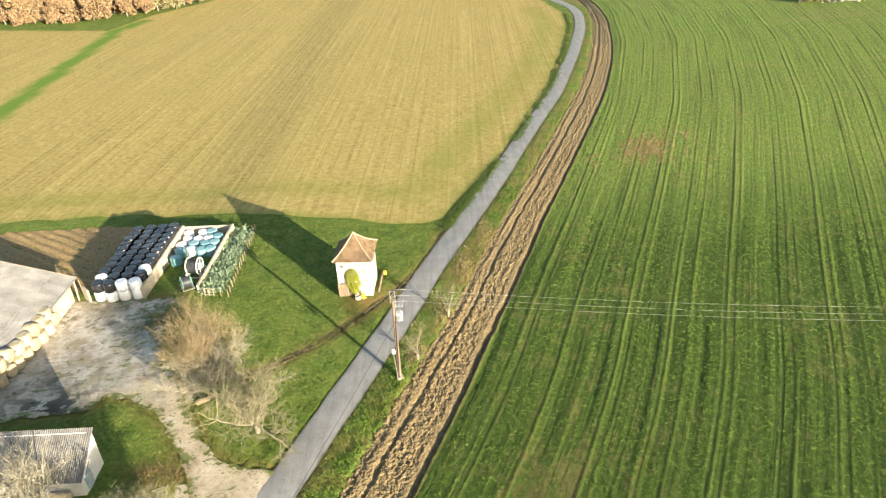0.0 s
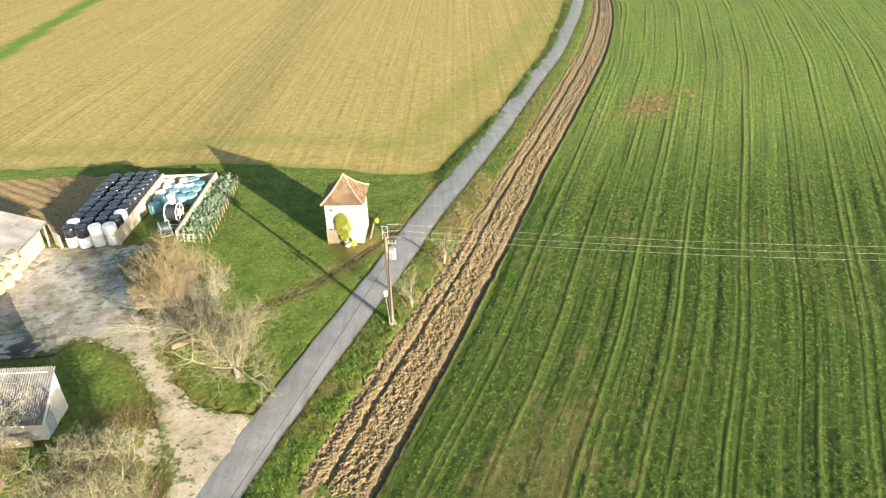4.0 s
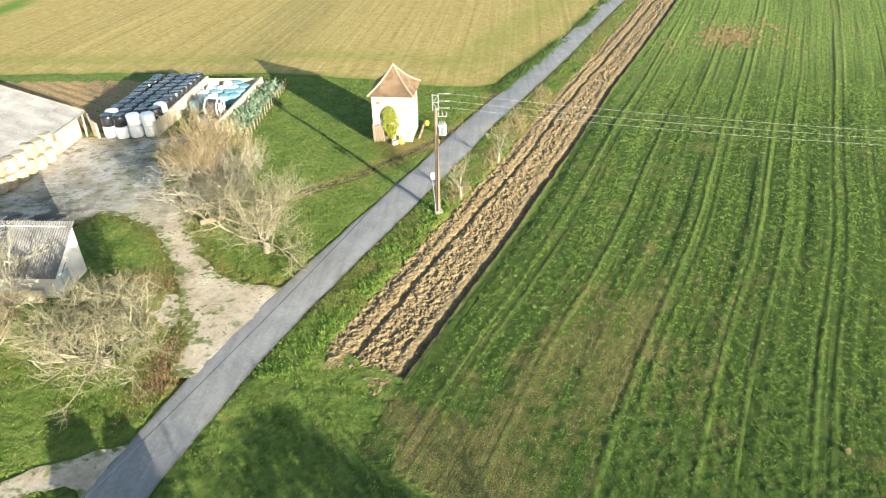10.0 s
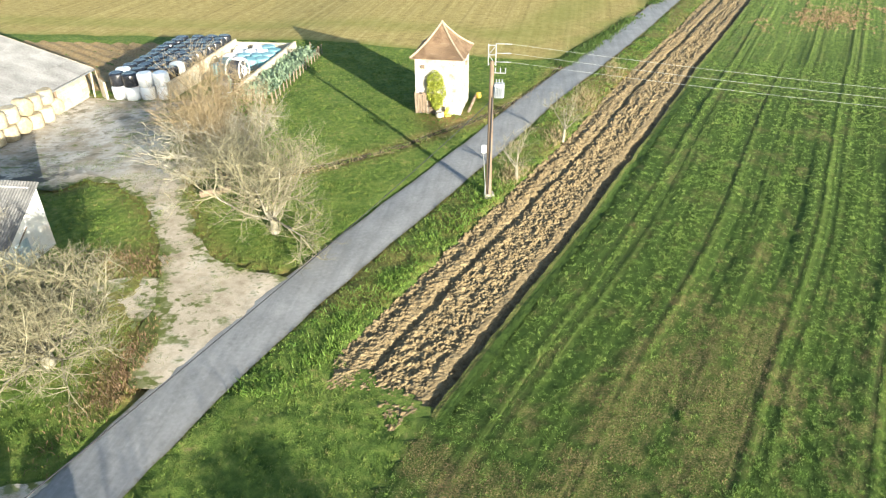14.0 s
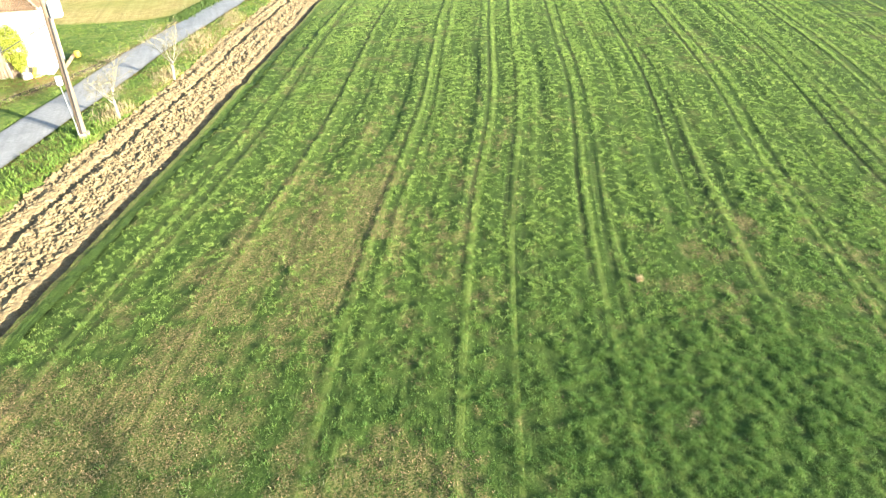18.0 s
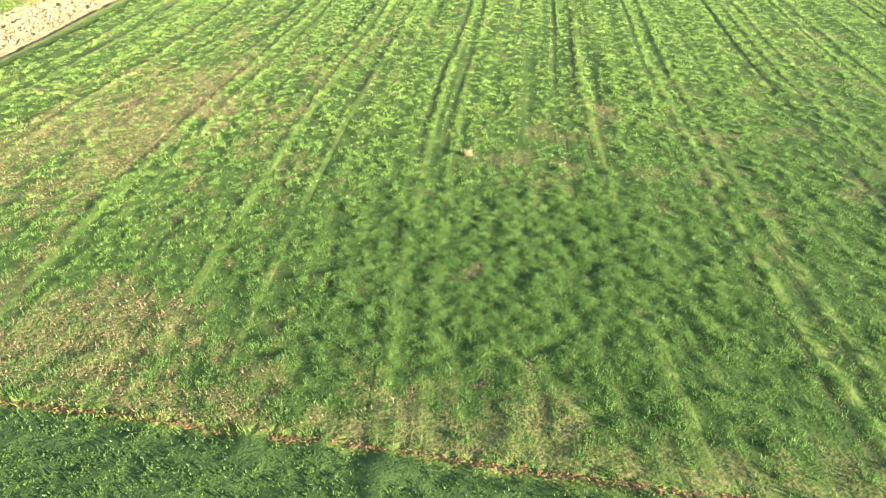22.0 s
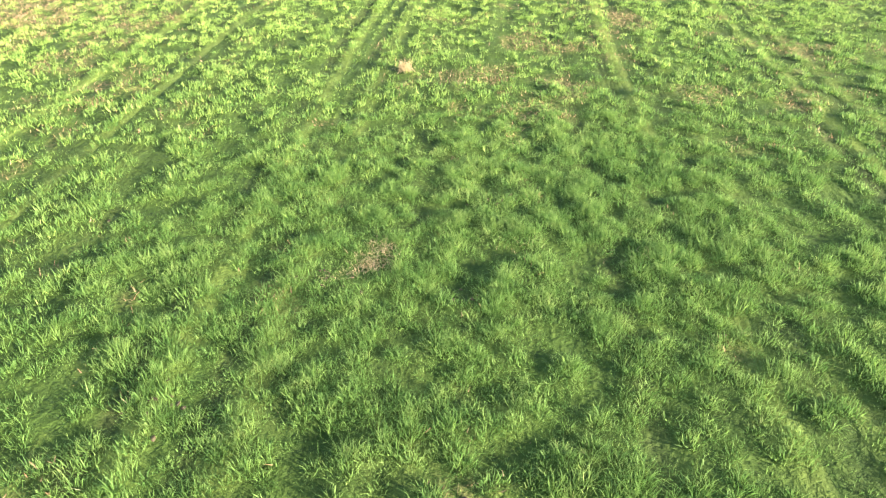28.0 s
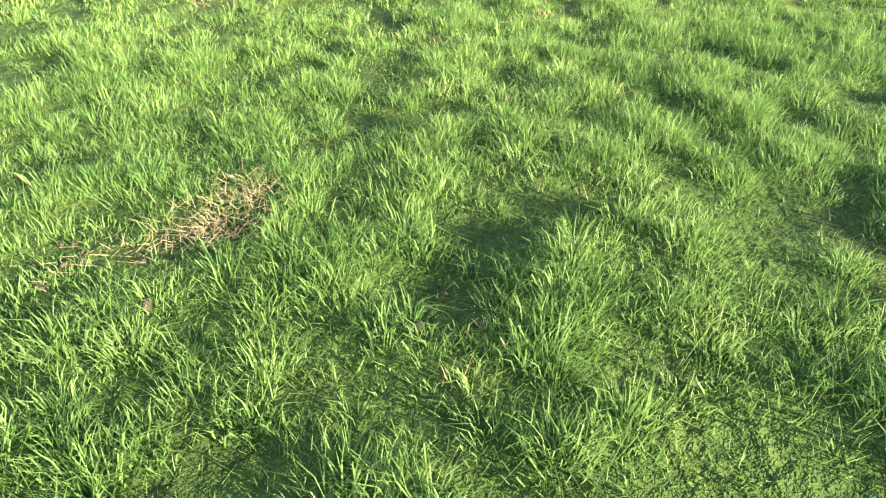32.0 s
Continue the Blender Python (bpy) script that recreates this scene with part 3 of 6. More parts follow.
dry_v += 0.9 * np.exp(-(away(GX, GY, [(-20, -10), (-15.5, -17), (-14.5, -20)]) / 1.5) ** 2) * fbm(GX * 0.8, GY * 0.8, 2)
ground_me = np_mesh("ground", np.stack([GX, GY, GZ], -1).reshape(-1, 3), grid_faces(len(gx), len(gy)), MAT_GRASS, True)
for nm, val in (("row", U), ("bare", bare_v), ("crop", crop_on), ("far", smooth((GY - 14) / 40)), ("lawn_shade", smooth((lawn_side(GX, GY) - 0.1) / 0.3) * smooth((GX + 5 + 3 * fbm(GX * 0.3, GY * 0.3, 44)) / 9) * (GX < 400)), ("dry", np.clip(dry_v, 0, 1))):
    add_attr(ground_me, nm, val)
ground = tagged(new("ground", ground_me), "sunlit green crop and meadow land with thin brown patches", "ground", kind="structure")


def sheet(name, poly, step, lift, mat, attrs=(), label="", category="", bumps=0.0, wobble=0.25, ridges=0.0):
    """A patch of the ground within an outline, with an uneven edge."""
    xs, ys = [p[0] for p in poly], [p[1] for p in poly]
    ring = []
    for (x0, y0), (x1, y1) in zip(poly, poly[1:] + poly[:1]):
        n = max(1, min(400, int(math.hypot(x1 - x0, y1 - y0) / step)))
        for k in range(n):
            x, y = x0 + (x1 - x0) * k / n, y0 + (y1 - y0) * k / n
            w = wobble * (float(fbm(np.array(x * 0.9), np.array(y * 0.9), 41)) - 0.5) * 2
            w2 = wobble * (float(fbm(np.array(x * 0.9), np.array(y * 0.9), 43)) - 0.5) * 2
            ring.append((x + w, y + w2))
    from mathutils import geometry
    X, Y = np.meshgrid(np.arange(min(xs) + step, max(xs), step), np.arange(min(ys) + step, max(ys), step))
    X, Y = X.ravel() + np.random.uniform(-0.2, 0.2, X.size) * step, Y.ravel() + np.random.uniform(-0.2, 0.2, Y.size) * step
    keep = inside(X, Y, ring) & (away(X, Y, ring + ring[:1]) > 0.4 * step)
    pts = [Vector(p) for p in ring] + [Vector(p) for p in zip(X[keep].tolist(), Y[keep].tolist())]
    loop = list(range(len(ring)))
    vs, es, fs = geometry.delaunay_2d_cdt(pts, list(zip(loop, loop[1:] + loop[:1])), [loop], 1, 1e-4)[:3]
    v = np.array([tuple(p) for p in vs])
    z = gz(v[:, 0], v[:, 1]) + lift + bumps * (fbm(v[:, 0] * 2.2, v[:, 1] * 2.2, 6) - 0.5)
    z = z + ridges * np.sin(2 * math.pi * (0.42 * v[:, 0] + 0.62 * v[:, 1]) + 2.2 * fbm(v[:, 0] * 0.4, v[:, 1] * 0.4, 16))
    me = np_mesh(name, np.column_stack([v, z]), np.array([f for f in fs if len(f) == 3]), mat, True)
    for nm, fn in attrs:
        add_attr(me, nm, fn(v[:, 0], v[:, 1]))
    return tagged(new(name, me), label, category, kind="structure")


def headland(x, y):
    """How green the sown field's turning strips are."""
    south = away(x, y, [(-300, 62), (-60, 47.2), (-34.5, 47.0), (-17.8, 46.2), (-3, 43)])
    east = away(x, y, [(0.7, 41), (10, 66), (20.5, 92), (31, 125), (38, 160), (38, 185)])
    patchy = 0.6 + 0.8 * (fbm(x * 0.25, y * 0.25, 47) - 0.2)
    return 0.75 * patchy * (np.exp(-(south / 2.4) ** 4) + np.exp(-(east / 3.6) ** 4)) + np.clip(1.0 - away(x, y, TAN + TAN[:1]) / 0.9, 0, 1)


tan_field = sheet("tan_field", TAN, 2.5, 0.02, MAT_TAN, (("row", lambda x, y: x - 0.045 * y), ("green", lambda x, y: np.clip(headland(x, y), 0, 1)), ("strip", lambda x, y: np.clip(3.0 - away(x, y, [(-80, 5), (-90.5, 96.5), (-101, 187), (-97, 203)]) / 1.0, 0, 1))),
                  "pale tan sown field with thin straw-coloured rows", "field", wobble=0.9)
# the dark mask lies over the shed's shadow and beside the bales, deepening both
yard = sheet("gravel_yard", YARD, 0.5, 0.03, MAT_YARD, (("concrete", lambda x, y: smooth((y + 1) / 4) * smooth((-x - 22) / 4)), ("shade_damp", lambda x, y: 0.95 * np.exp(-(np.hypot((x + 32.5) / 5.5, (y + 2.0) / 4.0)) ** 2) + 0.55 * np.exp(-(np.hypot((x + 26.5) / 3.5, (y - 11.5) / 3.0)) ** 2)), ("weedy", lambda x, y: 0.42 * np.exp(-(away(x, y, YARD + YARD[:1]) / 0.75) ** 2) + 0.6 * np.exp(-((np.hypot(x + 26, y - 12)) / 3.0) ** 2) + 0.30 * np.exp(-(np.hypot(x + 14.0, y + 14.6) / 2.3) ** 2) * (0.5 + vnoise(x * 0.9, y * 0.9, 68)) + 0.22 * np.exp(-(away(x, y, [(-16.4, -14.0), (-14.6, -17.6)]) / 0.6) ** 2))),
             "pale gravel farm yard and drive with worn concrete patches", "yard", bumps=0.03, wobble=0.6)
side_path = sheet("side_path", SIDE_PATH, 0.4, 0.022, MAT_YARD, (("concrete", lambda x, y: 0 * x), ("weedy", lambda x, y: 0.24 + 0.03 * (x + 17) ** 2 * (x < -17))), "faint pale gravel path half grown over with grass", "path", bumps=0.03, wobble=0.6)
side_track = sheet("side_track", SIDE_TRACK, 0.35, 0.026, MAT_YARD, (("concrete", lambda x, y: 0.4 + 0 * x), ("weedy", lambda x, y: 0.25 * np.exp(-(away(x, y, SIDE_TRACK + SIDE_TRACK[:1]) / 0.4) ** 2))), "pale grey gravel side track joining the lane", "track", bumps=0.03, wobble=0.5)
tilth = sheet("tilled_plot", TILTH, 0.3, 0.03, MAT_TILTH, (), "small plot of bare tilled brown soil", "soil", bumps=0.2, wobble=0.4, ridges=0.11)


def ribbon(name, line, half, ys, mat, lift, label, category, cross=9, camber=0.0, uneven=0.0):
    """A strip of even width along a line that runs north."""
    cx = curve_x(line, ys)
    dx, dy = np.gradient(cx), np.gradient(ys)
    L = np.hypot(dx, dy)
    nx, ny = dy / L, -dx / L
    s = np.linspace(-1, 1, cross)
    wid = half * (1 + uneven * (np.stack([fbm(ys * 0.5, ys * 0, 3), fbm(ys * 0.5, ys * 0, 4)], 1) - 0.5))
    side = np.where(s[None] < 0, s[None] * wid[:, :1], s[None] * wid[:, 1:])
    X, Y = cx[:, None] + nx[:, None] * side, ys[:, None] + ny[:, None] * side
    Z = gz(X, Y) + lift + camber * (1 - s[None] ** 2)
    me = np_mesh(name, np.stack([X, Y, Z], -1).reshape(-1, 3), grid_faces(cross, len(ys))[:, ::1], mat, True)
    add_attr(me, "side", np.broadcast_to(s, X.shape))
    return tagged(new(name, me), label, category, kind="structure")


road = ribbon("road", ROAD, 1.56, np.concatenate([np.arange(-62, 60, 0.4), np.arange(60, 280, 1.5)]), MAT_ROAD, 0.02, "narrow grey worn tarmac country lane", "road", camber=0.05, uneven=0.12)

# ---- ploughed strip: ridges and clods ----
py = np.concatenate([np.arange(-20.6, 12, 0.085), np.arange(12, 45, 0.16), np.arange(45, 130, 0.45), np.arange(130, 280, 1.5)])
ps = np.linspace(0, 1, 96)
PL, PR = curve_x(PLOUGH_L, py), curve_x(PLOUGH_R, py)
PL, PR = PL + 0.35 * (fbm(py * 0.7, py * 0, 8) - 0.5), PR + 0.25 * (fbm(py * 0.6, py * 0, 9) - 0.5)
PX = PL[:, None] + (PR + 0.85 - PL)[:, None] * ps[None]
PY = py[:, None] + 0 * PX
W = PX - PL[:, None]
furrow = np.zeros_like(PX)
for at, w, d in ((0.10, 0.16, 0.15), (0.19, 0.22, -0.2), (0.34, 0.2, 0.65), (0.43, 0.25, -0.15), (0.56, 0.16, 0.12), (0.76, 0.18, 0.2)):
    furrow -= 0.24 * d * np.exp(-((W - (at * (PR - PL) + 0.5 * (fbm(py * 0.22, py * 0 + 9 * at, 14) - 0.5))[:, None]) / w) ** 2)
cl = fbm(PX * 4.2 - PY * 3.0, PY * 6.3 + PX * 5.4, 21, 3)
cl2 = vnoise(PX * 6.5 - PY * 4, PY * 8.5 + PX * 6, 23)
long = vnoise(W * 2.2, PY * 0.25, 24) - 0.5
clod = np.abs(cl - 0.5) * 2
edge_r = (PR - PL)[:, None] - W
calm = 1 - 0.7 * np.exp(-((edge_r - 0.75) / 0.3) ** 2) - 0.4 * np.exp(-((W / (PR - PL)[:, None] - 0.24) / 0.07) ** 2)
lip = smooth((0.06 - edge_r) / 0.12)
furrow += -0.26 * np.exp(-((edge_r - 0.2) / 0.3) ** 2) + 0.02 * np.exp(-((edge_r - 0.85) / 0.3) ** 2) + 0.02 * np.exp(-((W / (PR - PL)[:, None] - 0.24) / 0.07) ** 2)
lip_u = row_u(PX, PY)
lip_z = 0.07 * (knoll(PX, PY) - 0.5) + 0.13 * rows_on(PY) * (vnoise(lip_u * 1.3, PY * 0.05, 12) - 0.5) - 0.06 * rut_at(lip_u, PY)
PZ = gz(PX, PY) - 0.03 + furrow * (1 - lip) + (1 - lip) * 0.05 * long + (0.11 + lip_z) * lip + (1 - lip) * calm * (0.19 * (0.35 - clod) + 0.12 * (cl2 - 0.5) + 0.06 * (vnoise(PX * 11, PY * 11, 22) - 0.5) + 0.12 * (vnoise(PX * 3.1, PY * 2.6, 25) - 0.5))
ragged = -17.5 - 3.0 * ps[None] + 3.4 * (vnoise(ps[None] * 7, ps[None] * 0, 33) - 0.5)
PZ = PZ - 0.16 * smooth((ragged - PY) / 1.4) - 0.35 * (ps[None] < 0.008)
plough_me = np_mesh("ploughed_strip", np.stack([PX, PY, PZ], -1).reshape(-1, 3), grid_faces(len(ps), len(py)), MAT_PLOUGH, False)
plough_me.materials.append(MAT_GRASS)
turfed = ((edge_r < -0.02)[:-1, :-1]).astype(int)
plough_me.polygons.foreach_set("material_index", turfed.ravel())
for nm, val in (("row", lip_u), ("crop", np.ones_like(PX)), ("bare", 0.5 * (edge_r > -0.3)), ("far", smooth((PY - 14) / 40))):
    add_attr(plough_me, nm, val)
tagged(new("ploughed_strip", plough_me), "freshly ploughed strip of cloddy brown earth beside the lane", "soil", kind="structure")

# ---- materials of things ----
MAT_LIME = surf("old_limewashed_stone", [(0.0, (0.13, 0.117, 0.095)), (0.3, (0.27, 0.25, 0.21)), (0.55, (0.43, 0.405, 0.355)), (1.0, (0.60, 0.58, 0.53))], 1.4, 4.5, 0.9, relief=0.6, dist=0.04, own=False)
MAT_WHITEWALL = surf("white_render", [(0.0, (0.52, 0.49, 0.44)), (0.4, (0.74, 0.72, 0.68)), (1.0, (0.84, 0.83, 0.80))], 1.2, 14, 0.85, relief=0.3, own=False)
MAT_TILE = surf("mossy_flat_clay_tile", [(0.0, (0.055, 0.040, 0.024)), (0.35, (0.14, 0.092, 0.055)), (0.65, (0.23, 0.155, 0.095)), (1.0, (0.32, 0.26, 0.15))], 1.5, 13, 0.85, relief=0.8, dist=0.03, own=False)
MAT_HIP = surf("pale_mortared_hip_tile", [(0.0, (0.22, 0.165, 0.11)), (1.0, (0.42, 0.34, 0.24))], 3, 14, 0.85, relief=0.4)
MAT_FIBRE = surf("weathered_fibre_cement", [(0.0, (0.115, 0.112, 0.105)), (0.4, (0.20, 0.196, 0.188)), (0.7, (0.26, 0.256, 0.245)), (1.0, (0.34, 0.334, 0.32))], 0.5, 8, 0.85, relief=0.3, own=False, vary=0.25)
MAT_FIBREDARK = surf("lichen_grey_corrugated_sheet", [(0.0, (0.075, 0.074, 0.071)), (0.5, (0.145, 0.143, 0.136)), (1.0, (0.26, 0.255, 0.24))], 0.9, 10, 0.85, relief=0.3, own=False)
MAT_BOARD = surf("bleached_boarding", [(0.0, (0.26, 0.21, 0.14)), (0.5, (0.42, 0.36, 0.265)), (1.0, (0.56, 0.50, 0.40))], 1.5, 16, 0.85, relief=0.4, own=False, vary=0.3)
MAT_CONC = surf("stained_concrete", [(0.0, (0.27, 0.23, 0.16)), (0.45, (0.45, 0.39, 0.29)), (1.0, (0.58, 0.52, 0.41))], 1.1, 12, 0.9, relief=0.35, own=False)
MAT_OLDWOOD = surf("old_grey_brown_wood", [(0.0, (0.11, 0.078, 0.05)), (0.5, (0.22, 0.165, 0.115)), (1.0, (0.34, 0.275, 0.205))], 2, 14, 0.85, relief=0.5, stretch=(6, 6, 0.6), vary=0.4)
MAT_POLE = surf("creosoted_brown_pole", [(0.0, (0.11, 0.078, 0.052)), (0.5, (0.18, 0.13, 0.09)), (1.0, (0.26, 0.20, 0.145))], 1.5, 12, 0.8, relief=0.4, stretch=(5, 5, 0.5))
MAT_GALV = surf("galvanised_steel", [(0.0, (0.30, 0.31, 0.31)), (1.0, (0.46, 0.47, 0.47))], 3, 20, 0.45, 0.6, relief=0.1)
MAT_GREYPAINT = surf("pale_grey_painted_steel", [(0.0, (0.30, 0.325, 0.345)), (1.0, (0.44, 0.465, 0.48))], 2, 15, 0.45, 0.0, relief=0.1)
MAT_PORC = surf("brown_grey_insulator_glaze", [(0.0, (0.16, 0.17, 0.17)), (1.0, (0.34, 0.36, 0.36))], 4, 20, 0.25, relief=0.05)
MAT_WIRE = surf("bright_aluminium_wire", [(0.0, (0.40, 0.42, 0.38)), (1.0, (0.6, 0.62, 0.56))], 4, 20, 0.5, 0.2, relief=0.0)
MAT_CABLE = surf("black_cable_sheath", [(0.0, (0.02, 0.02, 0.022)), (1.0, (0.05, 0.05, 0.055))], 4, 20, 0.5, relief=0.0)
MAT_BLACKWRAP = surf("glossy_black_bale_film", [(0.0, (0.010, 0.011, 0.014)), (0.6, (0.018, 0.020, 0.026)), (1.0, (0.045, 0.048, 0.055))], 2.0, 9, 0.24, relief=0.35, dist=0.03, vary=0.3, spec=0.6)
MAT_WHITEWRAP = surf("white_bale_film", [(0.0, (0.74, 0.76, 0.77)), (1.0, (0.90, 0.91, 0.91))], 2.0, 9, 0.35, relief=0.3, dist=0.03, spec=0.5)
MAT_TEALWRAP = surf("pale_teal_bale_film", [(0.0, (0.10, 0.24, 0.27)), (0.5, (0.17, 0.35, 0.38)), (1.0, (0.30, 0.48, 0.50))], 1.4, 9, 0.35, relief=0.3, dist=0.03, vary=0.35, spec=0.5)
MAT_STRAW = surf("golden_straw", [(0.0, (0.24, 0.19, 0.11)), (0.5, (0.40, 0.34, 0.225)), (1.0, (0.55, 0.49, 0.36))], 3, 24, 0.9, relief=0.9, dist=0.04, vary=0.3)
MAT_HOSE = surf("black_polythene_hose", [(0.0, (0.018, 0.02, 0.025)), (1.0, (0.05, 0.055, 0.065))], 3, 18, 0.4, relief=0.2)
MAT_WHITEPAINT = surf("chipped_white_paint", [(0.0, (0.62, 0.60, 0.56)), (1.0, (0.82, 0.81, 0.78))], 3, 18, 0.5, relief=0.15)
MAT_GREENPAINT = surf("faded_green_paint", [(0.0, (0.10, 0.22, 0.17)), (1.0, (0.20, 0.36, 0.30))], 3, 18, 0.5, relief=0.15)
MAT_RUBBER = surf("tyre_rubber", [(0.0, (0.02, 0.02, 0.02)), (1.0, (0.045, 0.043, 0.04))], 4, 20, 0.8, relief=0.2)
MAT_BLUEDOOR = surf("faded_blue_grey_paint", [(0.0, (0.24, 0.30, 0.33)), (0.5, (0.38, 0.46, 0.49)), (1.0, (0.55, 0.61, 0.62))], 1.3, 10, 0.7, relief=0.2)
MAT_YELLOW = surf("yellow_plastic", [(0.0, (0.62, 0.40, 0.03)), (1.0, (0.80, 0.58, 0.10))], 3, 16, 0.5, relief=0.1)
MAT_STONE = surf("rough_pale_stone", [(0.0, (0.24, 0.21, 0.17)), (1.0, (0.5, 0.46, 0.38))], 2, 10, 0.9, relief=0.6, vary=0.3)
MAT_BARK = surf("lichened_bark", [(0.0, (0.12, 0.107, 0.082)), (0.5, (0.245, 0.225, 0.17)), (1.0, (0.41, 0.385, 0.30))], 2, 13, 0.9, relief=0.6)


def leaf_mat(name, cols, thin=0.35, rough=0.55, tufts=9.0, own=0.4, patch=0.25, tint=""):
    """Leaves or twigs: a colour of its own for each, and light through them."""
    m, nt, b = nodes_of(name)
    rnd = attr(nt, tint) if tint else nt.nodes.new("ShaderNodeNewGeometry").outputs["Random Per Island"]
    big = noise_out(nt, world_pos(nt), 0.7, 3)
    tuft = span(nt, noise_out(nt, world_pos(nt), tufts, 3, 0.6), 0.33, 0.67)
    fac = calc(nt, "ADD", calc(nt, "MULTIPLY", rnd, own), calc(nt, "ADD", calc(nt, "MULTIPLY", tuft, 1 - own - patch), calc(nt, "MULTIPLY", span(nt, big, 0.3, 0.7), patch)))
    c = ramp(nt, fac, cols)
    nt.links.new(c, b.inputs["Base Color"])
    b.inputs["Roughness"].default_value, b.inputs["Specular IOR Level"].default_value = rough, 0.25
    if thin:
        t = nt.nodes.new("ShaderNodeBsdfTranslucent")
        nt.links.new(c, t.inputs["Color"])
        mx = nt.nodes.new("ShaderNodeMixShader")
        mx.inputs[0].default_value = thin
        nt.links.new(b.outputs[0], mx.inputs[1])
        nt.links.new(t.outputs[0], mx.inputs[2])
        nt.links.new(mx.outputs[0], nt.nodes["Material Output"].inputs["Surface"])
    return m


MAT_CROP = leaf_mat("young_grass_blades", [(0.0, (0.04, 0.09, 0.02)), (0.28, (0.09, 0.178, 0.04)), (0.5, (0.132, 0.228, 0.053)), (0.72, (0.178, 0.272, 0.072)), (0.86, (0.235, 0.305, 0.095)), (1.0, (0.33, 0.285, 0.13))], 0.45, 0.65, tufts=5.0, own=0.46, patch=0.22, tint="tint")
# paler, yellower blades, mixed in more and more towards the north
MAT_CROP_FAR = leaf_mat("pale_yellow_green_grass_blades", [(0.0, (0.06, 0.125, 0.024)), (0.28, (0.15, 0.245, 0.05)), (0.5, (0.225, 0.335, 0.07)), (0.7, (0.30, 0.40, 0.10)), (0.84, (0.39, 0.43, 0.135)), (1.0, (0.46, 0.36, 0.165))], 0.38, 0.6, 5.0, 0.45, 0.25, "tint")
MAT_LAWN = leaf_mat("short_meadow_grass", [(0.0, (0.045, 0.088, 0.018)), (0.28, (0.095, 0.158, 0.028)), (0.5, (0.15, 0.222, 0.042)), (0.7, (0.22, 0.255, 0.062)), (0.86, (0.28, 0.24, 0.095)), (1.0, (0.36, 0.275, 0.13))], 0.4, 0.6, 2.6, 0.22, 0.3)
# dark green: tree shade put into the lawn's colour; the ditch weeds' own colour
MAT_SHADELAWN_WEED = leaf_mat("shaded_lawn_and_ditch_weeds", [(0.0, (0.04, 0.075, 0.016)), (0.5, (0.075, 0.125, 0.028)), (1.0, (0.13, 0.185, 0.045))])
MAT_WEED = leaf_mat("bright_verge_weeds", [(0.0, (0.05, 0.105, 0.018)), (0.3, (0.105, 0.19, 0.03)), (0.55, (0.165, 0.265, 0.044)), (0.8, (0.22, 0.30, 0.062)), (1.0, (0.30, 0.31, 0.095))], 0.4, 0.6, 3.0, 0.25, 0.3)
MAT_DRY = leaf_mat("dry_straw_litter", [(0.0, (0.17, 0.12, 0.06)), (0.5, (0.34, 0.265, 0.145)), (1.0, (0.54, 0.45, 0.27))], 0.15)
MAT_EDGE = leaf_mat("thin_pale_edge_grass", [(0.0, (0.12, 0.125, 0.06)), (0.5, (0.23, 0.225, 0.12)), (1.0, (0.35, 0.33, 0.20))], 0.3)
MAT_STUBBLE = leaf_mat("brown_stubble", [(0.0, (0.15, 0.09, 0.045)), (0.5, (0.28, 0.19, 0.10)), (1.0, (0.42, 0.31, 0.175))], 0.15)
MAT_CLOD = surf("damp_brown_clods", [(0.0, (0.03, 0.021, 0.013)), (0.5, (0.065, 0.046, 0.028)), (1.0, (0.12, 0.088, 0.055))], 6, 24, 0.9, relief=0.6)
MAT_FALLEN = leaf_mat("fallen_autumn_leaves", [(0.0, (0.08, 0.042, 0.022)), (0.5, (0.17, 0.09, 0.042)), (1.0, (0.32, 0.19, 0.085))], 0.15)
MAT_IVY = leaf_mat("yellow_green_ivy", [(0.0, (0.13, 0.18, 0.025)), (0.5, (0.28, 0.32, 0.045)), (1.0, (0.46, 0.45, 0.085))], 0.3)
MAT_LEEK = leaf_mat("blue_green_leaves", [(0.0, (0.10, 0.155, 0.08)), (0.5, (0.23, 0.31, 0.19)), (1.0, (0.42, 0.50, 0.34))], 0.25)
MAT_RUSSET = leaf_mat("russet_oak_leaves", [(0.0, (0.17, 0.11, 0.065)), (0.5, (0.31, 0.215, 0.125)), (1.0, (0.44, 0.335, 0.19))], 0.25)
MAT_OLIVE = leaf_mat("thin_olive_leaves", [(0.0, (0.14, 0.128, 0.07)), (0.5, (0.26, 0.235, 0.125)), (1.0, (0.40, 0.355, 0.20))], 0.25)
MAT_TWIG_Y = leaf_mat("yellow_lichened_twigs", [(0.0, (0.085, 0.077, 0.046)), (0.5, (0.185, 0.17, 0.104)), (1.0, (0.33, 0.305, 0.20))], 0.0, 0.9)
MAT_TWIG_O = leaf_mat("orange_brown_twigs", [(0.0, (0.11, 0.085, 0.05)), (0.5, (0.225, 0.175, 0.10)), (1.0, (0.36, 0.29, 0.17))], 0.0, 0.9)
MAT_TWIG_G = leaf_mat("pale_grey_twigs", [(0.0, (0.12, 0.108, 0.082)), (0.5, (0.26, 0.24, 0.18)), (1.0, (0.46, 0.43, 0.33))], 0.0, 0.9)
